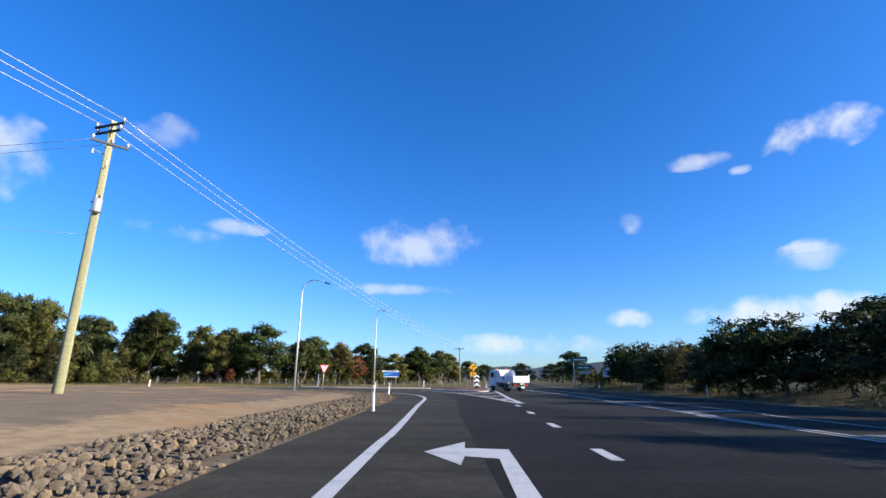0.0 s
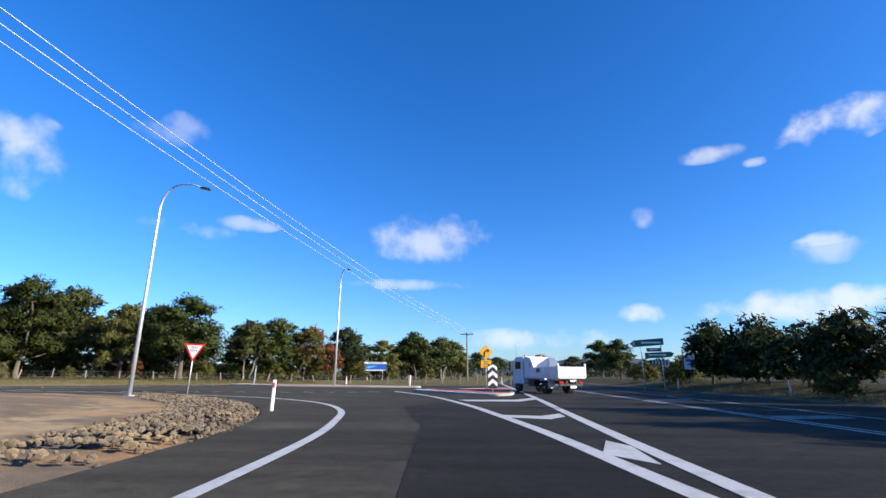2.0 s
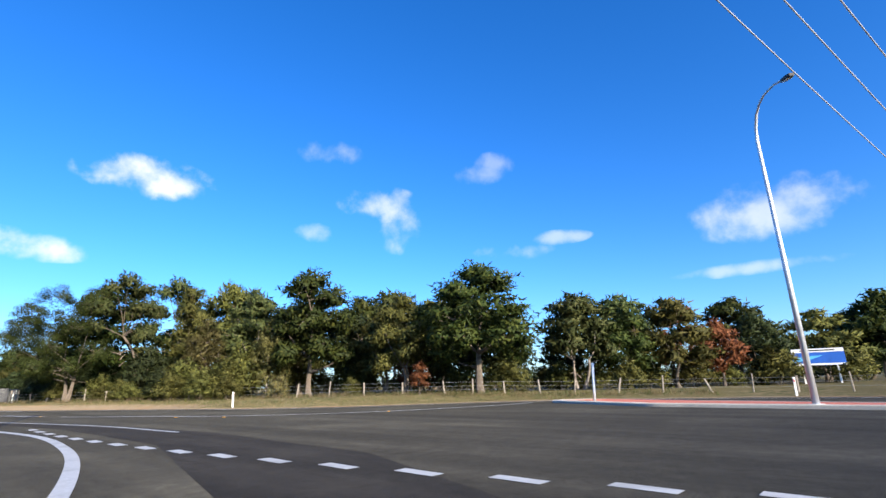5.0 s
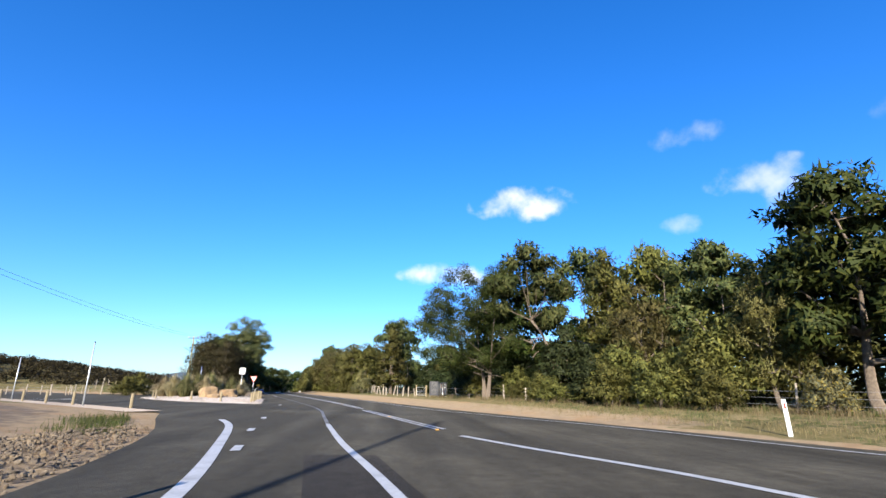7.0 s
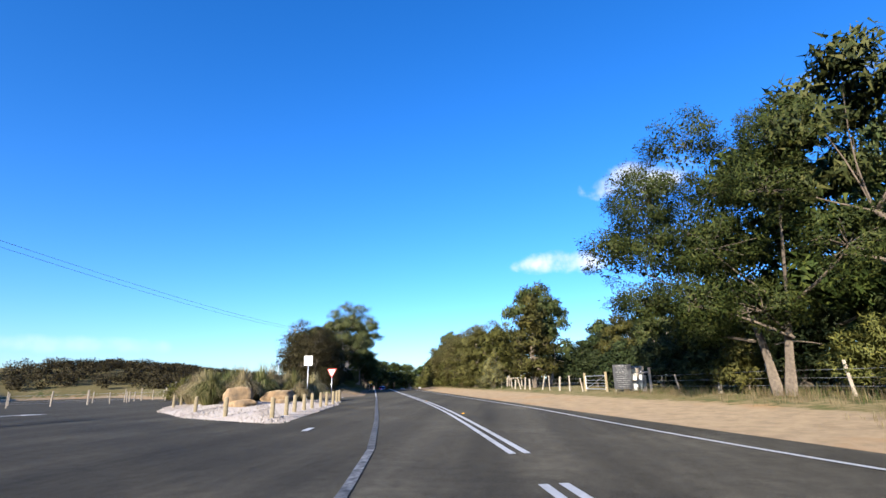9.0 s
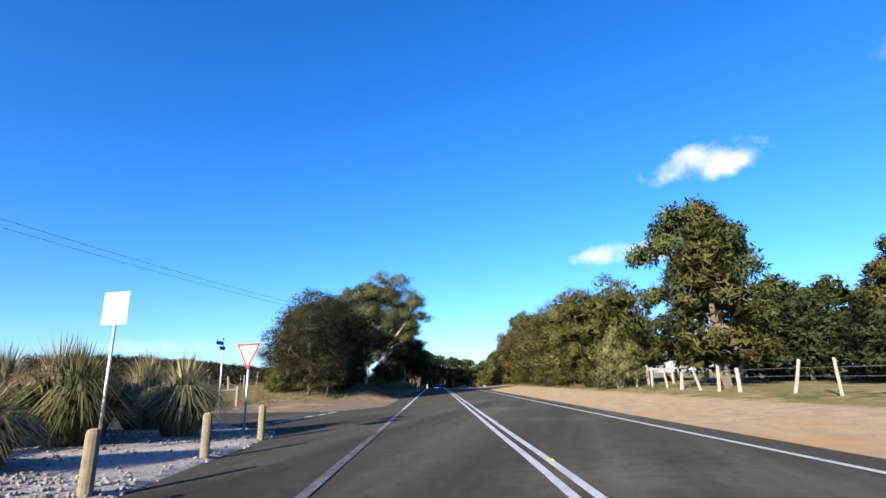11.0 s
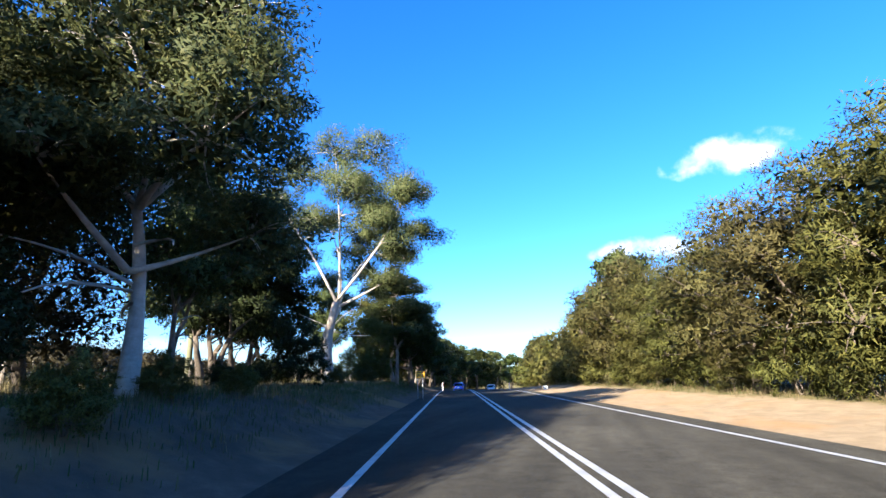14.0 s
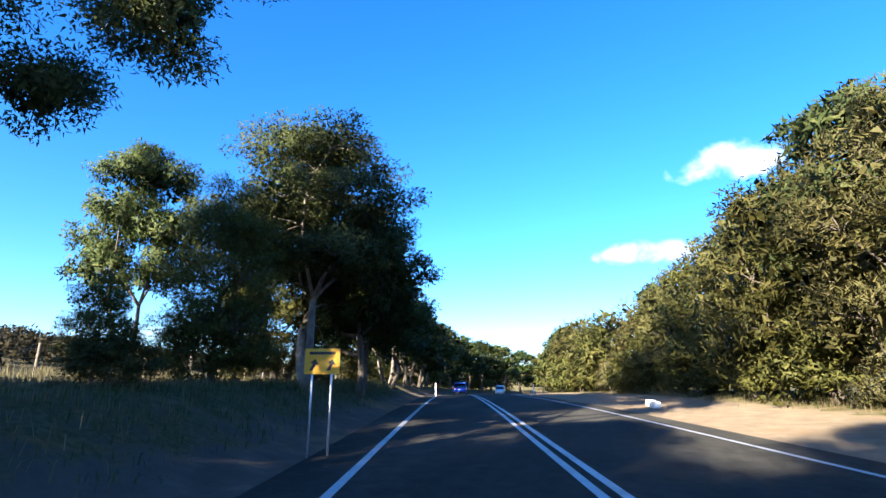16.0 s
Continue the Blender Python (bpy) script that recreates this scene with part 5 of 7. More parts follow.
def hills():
    for name, cx, cy, length, turn, h, label in (("hill", 330, 1500, 1500, 4, 62, "wooded ridge on the horizon, tinted blue-green by painted haze"), ("hill", 900, 1300, 900, -24, 88, "wooded ridge on the horizon, tinted blue-green by painted haze"), ("hill", -1700, -560, 1100, 104, 58, "low hill at the end of the road"), ("hill", -1500, -900, 900, 120, 50, "low hill beyond the heath")):
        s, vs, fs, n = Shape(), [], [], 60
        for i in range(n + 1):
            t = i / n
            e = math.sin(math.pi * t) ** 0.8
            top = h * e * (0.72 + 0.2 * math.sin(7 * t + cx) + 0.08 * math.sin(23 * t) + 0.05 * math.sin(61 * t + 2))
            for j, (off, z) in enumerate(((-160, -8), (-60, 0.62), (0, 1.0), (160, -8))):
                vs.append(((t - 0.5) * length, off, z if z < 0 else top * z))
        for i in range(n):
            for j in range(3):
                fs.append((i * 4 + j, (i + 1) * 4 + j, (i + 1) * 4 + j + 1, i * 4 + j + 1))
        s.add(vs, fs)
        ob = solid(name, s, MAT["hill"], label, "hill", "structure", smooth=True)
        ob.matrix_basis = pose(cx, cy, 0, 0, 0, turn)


hills()


# ---- road furniture ----
def on_ground(x, y, turn=0.0, lean=(0.0, 0.0), dz=0.0):
    return pose(x, y, max(gz(x, y), dip_at(x, y)) + dz, lean[0], lean[1], turn)


def guide_post():
    t = thing("guide_post", "white plastic guide post with a red reflector", "guide post", "guide posts along the road")
    s = Shape().prism([(-0.06, -0.02), (0.0, -0.035), (0.06, -0.02), (0.06, 0.02), (0.0, 0.01), (-0.06, 0.02)], -0.2, 1.08)
    part("post", s, MAT["white"], t, bevel=0.006)
    part("reflector", Shape().box((0, -0.036, 0.9), (0.055, 0.012, 0.17)), MAT["red"], t, "dark red reflector")
    part("band", Shape().box((0, 0.0, 1.085), (0.125, 0.065, 0.012)), MAT["sign_white"], t)
    return t


g0 = guide_post()
g0.matrix_basis = on_ground(-3.05, 22.2, 4, (1, -1))
for x, y, turn, lean in ((-5.05, 46.9, 20, (2, 1)), (-36.1, 61.4, 62, (0, 0)), (-45.6, 77.6, 60, (1, -2)), (23.2, 44.0, 0, (0, 1)), (25.0, 64.0, 5, (0, 0)), (26.2, 84.0, 5, (1, 1)), (-3.05, -4.0, 4, (0, 0)), (-13.0, 96.0, 20, (0, 1)), (-186.0, 30.2, 100, (1, 0)), (-200.0, 37.6, 100, (0, 1)), (10.2, 118.0, 0, (0, 0))):
    copy_thing(g0, on_ground(x, y, turn, lean))


def tri_sign(w, h0, text):
    """Give way sign: white triangle, point down, red rim, on a steel post."""
    t = thing("give_way_sign", "triangular give way sign with red border on steel post", "road sign")
    hh = w * 0.87
    part("post", Shape().tube([(0, 0.03, -0.3), (0, 0.03, h0 + hh * 0.9)], 0.03, 10), MAT["galv"], t, smooth=True)

    def tri(k, y, d):
        c = h0 + hh * 2 / 3
        pts = [(-w / 2 * k, c + hh / 3 * k), (0, c - hh * 2 / 3 * k), (w / 2 * k, c + hh / 3 * k)]
        return Shape().prism(pts, y, y + d, Matrix.Rotation(radians(90), 4, "X"))

    part("border", tri(1.0, 0.0, 0.012), MAT["red"], t, "red border", bevel=0.004)
    part("face", tri(0.74, 0.0125, 0.004), MAT["sign_white"], t, "white face")
    part("backing", tri(0.98, -0.006, 0.005), MAT["galv"], t)
    if text:
        for k, word in enumerate(("GIVE", "WAY")):
            lettering(word, w * 0.15, MAT["black"], t, pose(0, -0.019, h0 + hh * (0.78 - 0.17 * k), 90, 0, 0))
    return t


tri_sign(1.2, 1.95, True).matrix_basis = on_ground(-13.8, 57.2, 8, (0, 1.5))
tri_sign(0.8, 1.75, False).matrix_basis = on_ground(-92.9, 50.8, 85)


def street_lamp(height, arm, label):
    t = thing("street_lamp", label, "street lamp", "street lamps at the junction")
    part("base_plate", Shape().box((0, 0, 0.03), (0.42, 0.42, 0.06)), MAT["galv"], t, bevel=0.01)
    k = height - 1.6
    pts = [(0, 0, 0), (0, 0, k * 0.5), (0, 0, k)] + [(arm * 0.45 * (1 - math.cos(w)), 0, k + 1.5 * math.sin(w)) for w in (0.4, 0.8, 1.2, 1.57)] + [(arm * 0.75, 0, k + 1.42), (arm, 0, k + 1.15)]
    part("column", Shape().tube(pts, [0.125, 0.10, 0.075, 0.066, 0.06, 0.055, 0.05, 0.045, 0.04], 12), MAT["galv"], t, smooth=True)
    s = Shape().prism([(-0.1, -0.09), (0.35, -0.15), (0.62, -0.10), (0.62, 0.10), (0.35, 0.15), (-0.1, 0.09)], -0.07, 0.06, Matrix.Translation((arm, 0, k + 1.13)) @ Matrix.Rotation(radians(14), 4, "Y"))
    head = part("lamp_head", s, MAT["trim"], t, "dark grey lamp head", bevel=0.02)
    s = Shape().prism([(0.05, -0.09), (0.5, -0.09), (0.5, 0.09), (0.05, 0.09)], -0.085, -0.07, Matrix.Translation((arm, 0, k + 1.13)) @ Matrix.Rotation(radians(14), 4, "Y"))
    part("lens", s, MAT["sign_white"], head)
    return t


street_lamp(12.9, 2.9, "tall galvanised street lamp with a curved arm").matrix_basis = on_ground(-16.9, 56.8, -12)
street_lamp(12.9, 3.0, "tall galvanised street lamp on the traffic island").matrix_basis = pose(-11.5, 83.0, 0.1, 0, 0, -62)


# ---- traffic islands ----
def island(outline, h, label):
    t = thing("traffic_island", label, "traffic island", kind="structure")
    c = np.mean(outline, 0)
    inner = [tuple(c + (np.array(q) - c) * (1 - 0.32 / max(0.8, np.linalg.norm(np.array(q) - c) * 0.55))) for q in outline]
    n = len(outline)
    s = Shape()
    base = [(x, y, -0.05) for x, y in outline]
    top = [(*(c + (np.array(q) - c) * 0.985), h) for q in outline]
    mid = [(x, y, h * 0.75) for x, y in outline]
    inn = [(*q, h) for q in inner]
    low = [(*q, h - 0.05) for q in inner]
    s.add(base + mid + top + inn + low, [(k * n + i, k * n + (i + 1) % n, (k + 1) * n + (i + 1) % n, (k + 1) * n + i) for k in range(4) for i in range(n)])
    part("kerb", s, MAT["kerb"], t, "pale concrete kerb")
    part("infill", Shape().add([(*q, h - 0.02) for q in inner], [tuple(range(n))]), MAT["pink"], t, "red-pink paved infill")
    return t


def rounded(pts, r=1.2):
    out = []
    n = len(pts)
    for i in range(n):
        p0, p, p1 = (np.array(pts[(i + k) % n], float) for k in (-1, 0, 1))
        a, b = (p0 - p) / np.linalg.norm(p0 - p), (p1 - p) / np.linalg.norm(p1 - p)
        q0, q1 = p + a * r, p + b * r
        out += [tuple((1 - t) ** 2 * q0 + 2 * t * (1 - t) * p + t * t * q1) for t in (0, 0.25, 0.5, 0.75, 1)]
    return out


island(rounded([(-2.0, 70.6), (2.0, 64.2), (4.4, 61.4), (5.6, 63.0), (7.0, 72.0), (7.6, 80.0), (3.0, 75.5)], 0.7), 0.15, "triangular red paved traffic island with a pale kerb")
island(rounded([(-25.0, 86.9), (-18.0, 83.2), (-8.0, 81.9), (-2.0, 82.0), (-2.0, 83.6), (-9.0, 84.4), (-17.0, 86.6), (-23.0, 88.9)], 0.7), 0.16, "long red paved traffic island with a pale kerb")


def chevron_board():
    t = thing("chevron_board", "black and white chevron hazard board on the traffic island", "road sign")
    part("post", Shape().tube([(0, 0.05, 0), (0, 0.05, 1.9)], 0.03, 8), MAT["galv"], t, smooth=True)
    part("panel", Shape().box((0, 0, 1.13), (0.66, 0.02, 1.66)), MAT["black"], t, bevel=0.008)
    for k in range(3):
        z = 0.42 + k * 0.55
        pts = [(-0.33, z), (0, z + 0.28), (0.33, z), (0.33, z + 0.27), (0, z + 0.55), (-0.33, z + 0.27)]
        pts = [(x, min(y, 1.955)) for x, y in pts]
        part("chevron", Shape().prism(pts, 0.0105, 0.014, Matrix.Rotation(radians(90), 4, "X")), MAT["sign_white"], t, "white chevron")
    return t


chevron_board().matrix_basis = pose(4.35, 64.2, 0.13, 0, 0, 6)


def curve_sign():
    t = thing("curve_warning_sign", "yellow diamond curve warning sign with a 55 speed plate", "road sign")
    part("post", Shape().tube([(0, 0.04, 0), (0, 0.04, 3.4)], 0.03, 8), MAT["galv"], t, smooth=True)
    R = Matrix.Rotation(radians(90), 4, "X")
    part("diamond", Shape().prism([(0, 2.42), (0.56, 2.98), (0, 3.54), (-0.56, 2.98)], 0.0, 0.012, R), MAT["yellow"], t, "yellow diamond plate", bevel=0.004)
    s = Shape()
    s.prism([(-0.20, 2.62), (-0.08, 2.62), (-0.08, 2.86), (-0.04, 2.96), (0.06, 3.02), (0.10, 3.02), (0.10, 3.14), (0.0, 3.12), (-0.12, 3.04), (-0.19, 2.92)], 0.013, 0.016, R)
    s.prism([(0.10, 2.94), (0.32, 3.08), (0.10, 3.22)], 0.013, 0.016, R)
    part("arrow", s, MAT["black"], t, "black curved arrow")
    plate = part("speed_plate", Shape().box((0, -0.006, 2.05), (0.82, 0.012, 0.58)), MAT["yellow"], t, "yellow 55 plate", bevel=0.004)
    lettering("55", 0.40, MAT["black"], plate, pose(0, -0.015, 2.12, 90, 0, 0))
    part("bar", Shape().box((0, -0.0135, 1.84), (0.5, 0.003, 0.06)), MAT["black"], plate)
    return t


curve_sign().matrix_basis = pose(4.1, 67.4, 0.13, 0, 0, 3)


def keep_post(x, y, h, turn):
    t = thing("bollard_post", "slim white post on the traffic island", "post", "white posts on the islands")
    part("post", Shape().lathe([(0.075, 0), (0.075, h * 0.5), (0.072, h - 0.1), (0.05, h)], 12), MAT["white"], t, smooth=True)
    part("cap", Shape().box((0, 0, h - 0.06), (0.16, 0.05, 0.1)), MAT["sign_white"], t)
    t.matrix_basis = pose(x, y, 0.1, -1, 2, turn)


keep_post(-21.6, 86.0, 2.1, 0)
keep_post(-3.2, 82.7, 1.2, 0)


def billboard():
    t = thing("billboard", "blue and white information board on white posts", "sign")
    for x in (-1.3, 1.3):
        part("post", Shape().box((x, 0.05, 0.9), (0.14, 0.1, 2.6)), MAT["white"], t)
    part("panel", Shape().box((0, 0, 2.62), (3.9, 0.06, 1.5)), MAT["blue"], t, "blue panel", bevel=0.01)
    R = Matrix.Rotation(radians(90), 4, "X")
    part("header", Shape().box((0, -0.033, 3.2), (3.88, 0.005, 0.32)), MAT["sign_white"], t, "white strip")
    part("footer", Shape().box((0, -0.033, 1.97), (3.88, 0.005, 0.16)), MAT["sign_white"], t, "white strip")
    part("sweep", Shape().prism([(-1.9, 2.2), (-0.7, 2.35), (0.4, 2.75), (-0.4, 2.72), (-1.3, 2.62), (-1.9, 2.5)], 0.031, 0.035, R), MAT["blue_pale"], t, "pale blue swoosh")
    part("writing", Shape().box((0, -0.037, 3.2), (2.6, 0.003, 0.12)), MAT["trim"], t)
    return t


billboard().matrix_basis = on_ground(-12.2, 115.2, 8, dz=-0.3)


def direction_signs():
    t = thing("direction_sign", "green direction boards on posts at the roadside", "road sign")
    R = Matrix.Rotation(radians(90), 4, "X")
    for x in (-0.9, 1.0):
        part("post", Shape().tube([(x, 0.08, -0.3), (x, 0.08, 5.4)], 0.055, 8), MAT["galv"], t, smooth=True)
    a = part("board", Shape().prism([(-2.0, 4.9), (-1.6, 4.55), (1.3, 4.75), (1.3, 5.45), (-1.6, 5.25)], 0.0, 0.03, R), MAT["green"], t, "green arrow-shaped board")
    part("chevron", Shape().prism([(-1.75, 4.9), (-1.5, 4.68), (-1.42, 4.68), (-1.62, 4.9), (-1.42, 5.12), (-1.5, 5.12)], 0.031, 0.034, R), MAT["sign_white"], a)
    part("writing", Shape().box((0.1, -0.033, 5.0), (1.9, 0.003, 0.16)), MAT["sign_white"], a)
    b = part("board", Shape().box((0.3, -0.01, 4.25), (1.4, 0.03, 0.36)), MAT["rust"], t, "brown board")
    part("writing", Shape().box((0.3, -0.027, 4.25), (0.8, 0.003, 0.1)), MAT["sign_white"], b)
    c = part("board", Shape().prism([(-0.6, 3.35), (1.9, 3.5), (2.2, 3.85), (1.9, 4.05), (-0.6, 3.95)], 0.0, 0.03, R), MAT["green"], t, "green arrow-shaped board")
    part("writing", Shape().box((0.6, -0.033, 3.72), (1.6, 0.003, 0.14)), MAT["sign_white"], c)
    d = part("chevron_panel", Shape().box((0.75, 0.0, 3.0), (1.9, 0.03, 0.5)), MAT["black"], t, "black chevron panel")
    for k in range(6):
        x = -0.05 + 0.3 * k
        part("chevron", Shape().prism([(x, 2.78), (x + 0.13, 2.78), (x + 0.25, 3.0), (x + 0.13, 3.22), (x, 3.22), (x + 0.12, 3.0)], 0.016, 0.019, R), MAT["sign_white"], d)
    return t


direction_signs().matrix_basis = on_ground(22.2, 80.5, -22, dz=-0.2)


def small_board(x, y, turn, w, h, z, face, label, back=False):
    t = thing("sign_board", label, "sign")
    part("post", Shape().tube([(0, 0.04, -0.3), (0, 0.04, z + h)], 0.03, 8), MAT["galv"], t, smooth=True)
    pl = part("plate", Shape().box((0, 0, z + h / 2), (w, 0.015, h)), MAT[face], t, bevel=0.005)
    if not back:
        part("writing", Shape().box((0, -0.009, z + h * 0.6), (w * 0.7, 0.003, h * 0.12)), MAT["blue"], pl)
        part("writing", Shape().box((0, -0.009, z + h * 0.35), (w * 0.5, 0.003, h * 0.1)), MAT["blue"], pl)
    t.matrix_basis = on_ground(x, y, turn)


small_board(27.5, 83.5, -25, 1.1, 1.5, 1.9, "sign_white", "white roadside sign with blue writing at the trees")
small_board(-89.0, 50.4, 92, 0.6, 0.66, 2.6, "sign_white", "square white sign on a slim post", True)


def slim_pole(x, y, h, blade, label):
    t = thing("slim_pole", label, "pole")
    part("pole", Shape().tube([(0, 0, -0.3), (0, 0, h)], [0.045, 0.035], 8), MAT["galv"], t, smooth=True)
    part("cap", Shape().lathe([(0.05, h - 0.02), (0.05, h + 0.05), (0.02, h + 0.07)], 8), MAT["trim"], t)
    if blade:
        part("name_blade", Shape().box((0.42, 0, h - 0.22), (0.9, 0.02, 0.2)), MAT["blue"], t, "blue street name blade", bevel=0.003)
        part("name_blade", Shape().box((0.3, 0.1, h - 0.5), (0.7, 0.02, 0.18)), MAT["blue"], t, "blue street name blade", bevel=0.003)
    t.matrix_basis = on_ground(x, y, 14, (0.5, 0.6))


slim_pole(-104.6, 41.0, 3.9, True, "slim steel street name post at the access road")
slim_pole(-64.6, 47.6, 3.8, False, "slim white pole beside the access road")
slim_pole(-76.5, 36.0, 3.4, False, "slim grey pole across the access road")


def turn_sign():
    t = thing("turn_warning_sign", "yellow turning traffic sign on two steel posts", "road sign")
    for x in (-0.17, 0.17):
        part("post", Shape().tube([(x, 0.03, -0.3), (x, 0.03, 1.75)], 0.02, 8), MAT["galv"], t, smooth=True)
    pl = part("plate", Shape().box((0, 0, 1.58), (0.62, 0.012, 0.44)), MAT["yellow"], t, "yellow plate", bevel=0.004)
    R = Matrix.Rotation(radians(90), 4, "X")
    for x in (-0.14, 0.16):
        part("arrow", Shape().prism([(x - 0.08, 1.42), (x - 0.02, 1.42), (x + 0.03, 1.52), (x + 0.08, 1.52), (x + 0.02, 1.62), (x - 0.06, 1.56), (x - 0.02, 1.53)], 0.0065, 0.009, R), MAT["black"], pl)
    part("writing", Shape().box((0, -0.008, 1.72), (0.46, 0.003, 0.05)), MAT["black"], pl)
    return t


turn_sign().matrix_basis = on_ground(-150.3, 38.7, 108, dz=-0.02)


def farm_board():
    t = thing("chalkboard_sign", "tall black chalkboard covered in white writing", "sign")
    part("board", Shape().box((0, 0, 1.1), (1.35, 0.04, 1.85)), MAT["board"], t, "black board", bevel=0.01)
    rng = random.Random(4)
    for k in range(11):
        x = rng.uniform(-0.52, -0.35)
        while x < rng.uniform(0.25, 0.5):
            w = rng.uniform(0.10, 0.26)
            part("writing", Shape().box((x + w / 2, -0.0225, 1.92 - 0.155 * k + rng.uniform(-0.01, 0.01)), (w, 0.004, 0.07 if k in (0, 3) else 0.036)), MAT["paint_worn"], t, "white chalk writing")
            x += w + rng.uniform(0.03, 0.07)
    for x in (-0.6, 0.6):
        part("leg", Shape().box((x, 0.05, 0.5), (0.07, 0.07, 1.6)), MAT["timber"], t)
    return t


board = farm_board()
board.matrix_basis = on_ground(-89.4, 71.9, 72)
board.scale = (0.86, 0.86, 0.86)


def farm_stall():
    t = thing("roadside_stall", "small white timber roadside stall with a dark roof", "stall")
    part("side_wall", Shape().box((-0.5, 0, 0.85), (0.05, 0.9, 1.7)), MAT["white"], t, bevel=0.008)
    part("side_wall", Shape().box((0.5, 0, 0.85), (0.05, 0.9, 1.7)), MAT["white"], t, bevel=0.008)
    part("back_wall", Shape().box((0, 0.45, 0.85), (1.05, 0.05, 1.7)), MAT["white"], t, bevel=0.008)
    part("shelf", Shape().box((0, 0, 0.8), (0.94, 0.85, 0.04)), MAT["timber"], t)
    part("roof", Shape().box((0, -0.05, 1.78), (1.35, 1.25, 0.07), Matrix.Rotation(radians(5), 3, "X")), MAT["trim"], t, "dark roof", bevel=0.01)
    return t


stall = farm_stall()
stall.matrix_basis = on_ground(-90.2, 72.9, 74)
stall.scale = (0.85, 0.85, 0.85)


# ---- power lines ----
def utility_pole(height, r, arms, label, tank=False):
    t = thing("utility_pole", label, "utility pole")
    part("pole", Shape().tube([(0, 0, -0.5), (0.02, 0, height * 0.4), (0, 0, height)], [r, r * 0.85, r * 0.66], 14), MAT["pole_wood"], t, "greenish treated wooden pole", smooth=True)
    for z, turn, half in arms:
        m = Matrix.Rotation(radians(turn), 4, "Z")
        arm = part("crossarm", Shape().box((0, 0, 0), (half * 2, 0.13, 0.15)), MAT["trim"], t, "dark steel crossarm", bevel=0.01)
        arm.matrix_basis = Matrix.Translation((0, 0, z)) @ m @ Matrix.Translation((0, -r * 0.8, 0))
        for x in (-half * 0.92, 0.0 + half * 0.1, half * 0.92):
            ins = part("insulator", Shape().lathe([(0.03, 0.0), (0.03, 0.1), (0.10, 0.12), (0.10, 0.16), (0.05, 0.18), (0.11, 0.2), (0.11, 0.24), (0.05, 0.26), (0.09, 0.29), (0.03, 0.33)], 10), MAT["porcelain"], arm, "ribbed porcelain insulator", smooth=True)
            ins.matrix_basis = Matrix.Translation((x, 0, 0.07))
    if tank:
        k = height * 0.63
        tk = part("transformer", Shape().lathe([(0.02, 0), (0.26, 0.02), (0.28, 0.06), (0.28, 0.85), (0.25, 0.92), (0.05, 0.96)], 18, (0.42, -0.3, k)), MAT["galv"], t, "grey transformer can", smooth=True)
        part("bushing", Shape().lathe([(0.03, 0.94), (0.07, 1.0), (0.04, 1.05), (0.07, 1.1), (0.03, 1.2)], 8, (0.5, -0.3, k)), MAT["trim"], tk)
        part("bushing", Shape().lathe([(0.03, 0.94), (0.07, 1.0), (0.04, 1.05), (0.07, 1.1), (0.03, 1.2)], 8, (0.32, -0.38, k)), MAT["porcelain"], tk)
        part("bracket", Shape().box((0.2, -0.15, k + 0.75), (0.5, 0.5, 0.08)).box((0.2, -0.15, k + 0.15), (0.5, 0.5, 0.08)), MAT["trim"], t)
        for z, s in ((0.86, -1), (0.80, 1)):
            st = part("stay_arm", Shape().tube([(0, 0, height * z), (0.75 * s, -0.5, height * z + 0.35)], 0.035, 6), MAT["galv"], t)
            part("fuse", Shape().lathe([(0.03, 0), (0.08, 0.06), (0.05, 0.12), (0.08, 0.18), (0.05, 0.24), (0.08, 0.3), (0.03, 0.36)], 8, (0.75 * s, -0.5, height * z + 0.05)), MAT["porcelain"], st, smooth=True)
        part("number_plate", Shape().box((0.1, -r * 0.95, height * 0.26), (0.16, 0.01, 0.22)), MAT["galv"], t)
    return t


P1, P2, P3 = Vector((-23.0, 29.9, 0.1)), Vector((4.1, 122.5, 0.3)), Vector((-143.5, 25.7, 0.8))
ROTP = math.degrees(math.atan2(P2.y - P1.y, P2.x - P1.x)) - 90
utility_pole(18.4, 0.3, ((18.0, 0, 1.3), (17.5, 0, 1.1), (16.6, 62, 1.1)), "tall treated wooden power pole with crossarms and a transformer", True).matrix_basis = pose(P1.x, P1.y, P1.z, 0, 0.0, ROTP)
utility_pole(9.0, 0.2, ((8.7, 0, 1.25),), "wooden power pole far along the main road").matrix_basis = pose(P2.x, P2.y, P2.z, 0, 0, ROTP)
utility_pole(10.8, 0.2, ((10.4, 0, 1.1),), "wooden power pole behind the roadside trees").matrix_basis = pose(P3.x, P3.y, P3.z, 0, 0, 85)


def span(a, b, sag, r, label, name="power_cable", material="cable"):
    a, b = Vector(a), Vector(b)
    pts = [a.lerp(b, k / 40) - Vector((0, 0, sag * 4 * (k / 40) * (1 - k / 40))) for k in range(41)]
    return solid(name, Shape().tube(pts, r, 5), MAT[material], label, "cable", smooth=True, group="overhead cables")


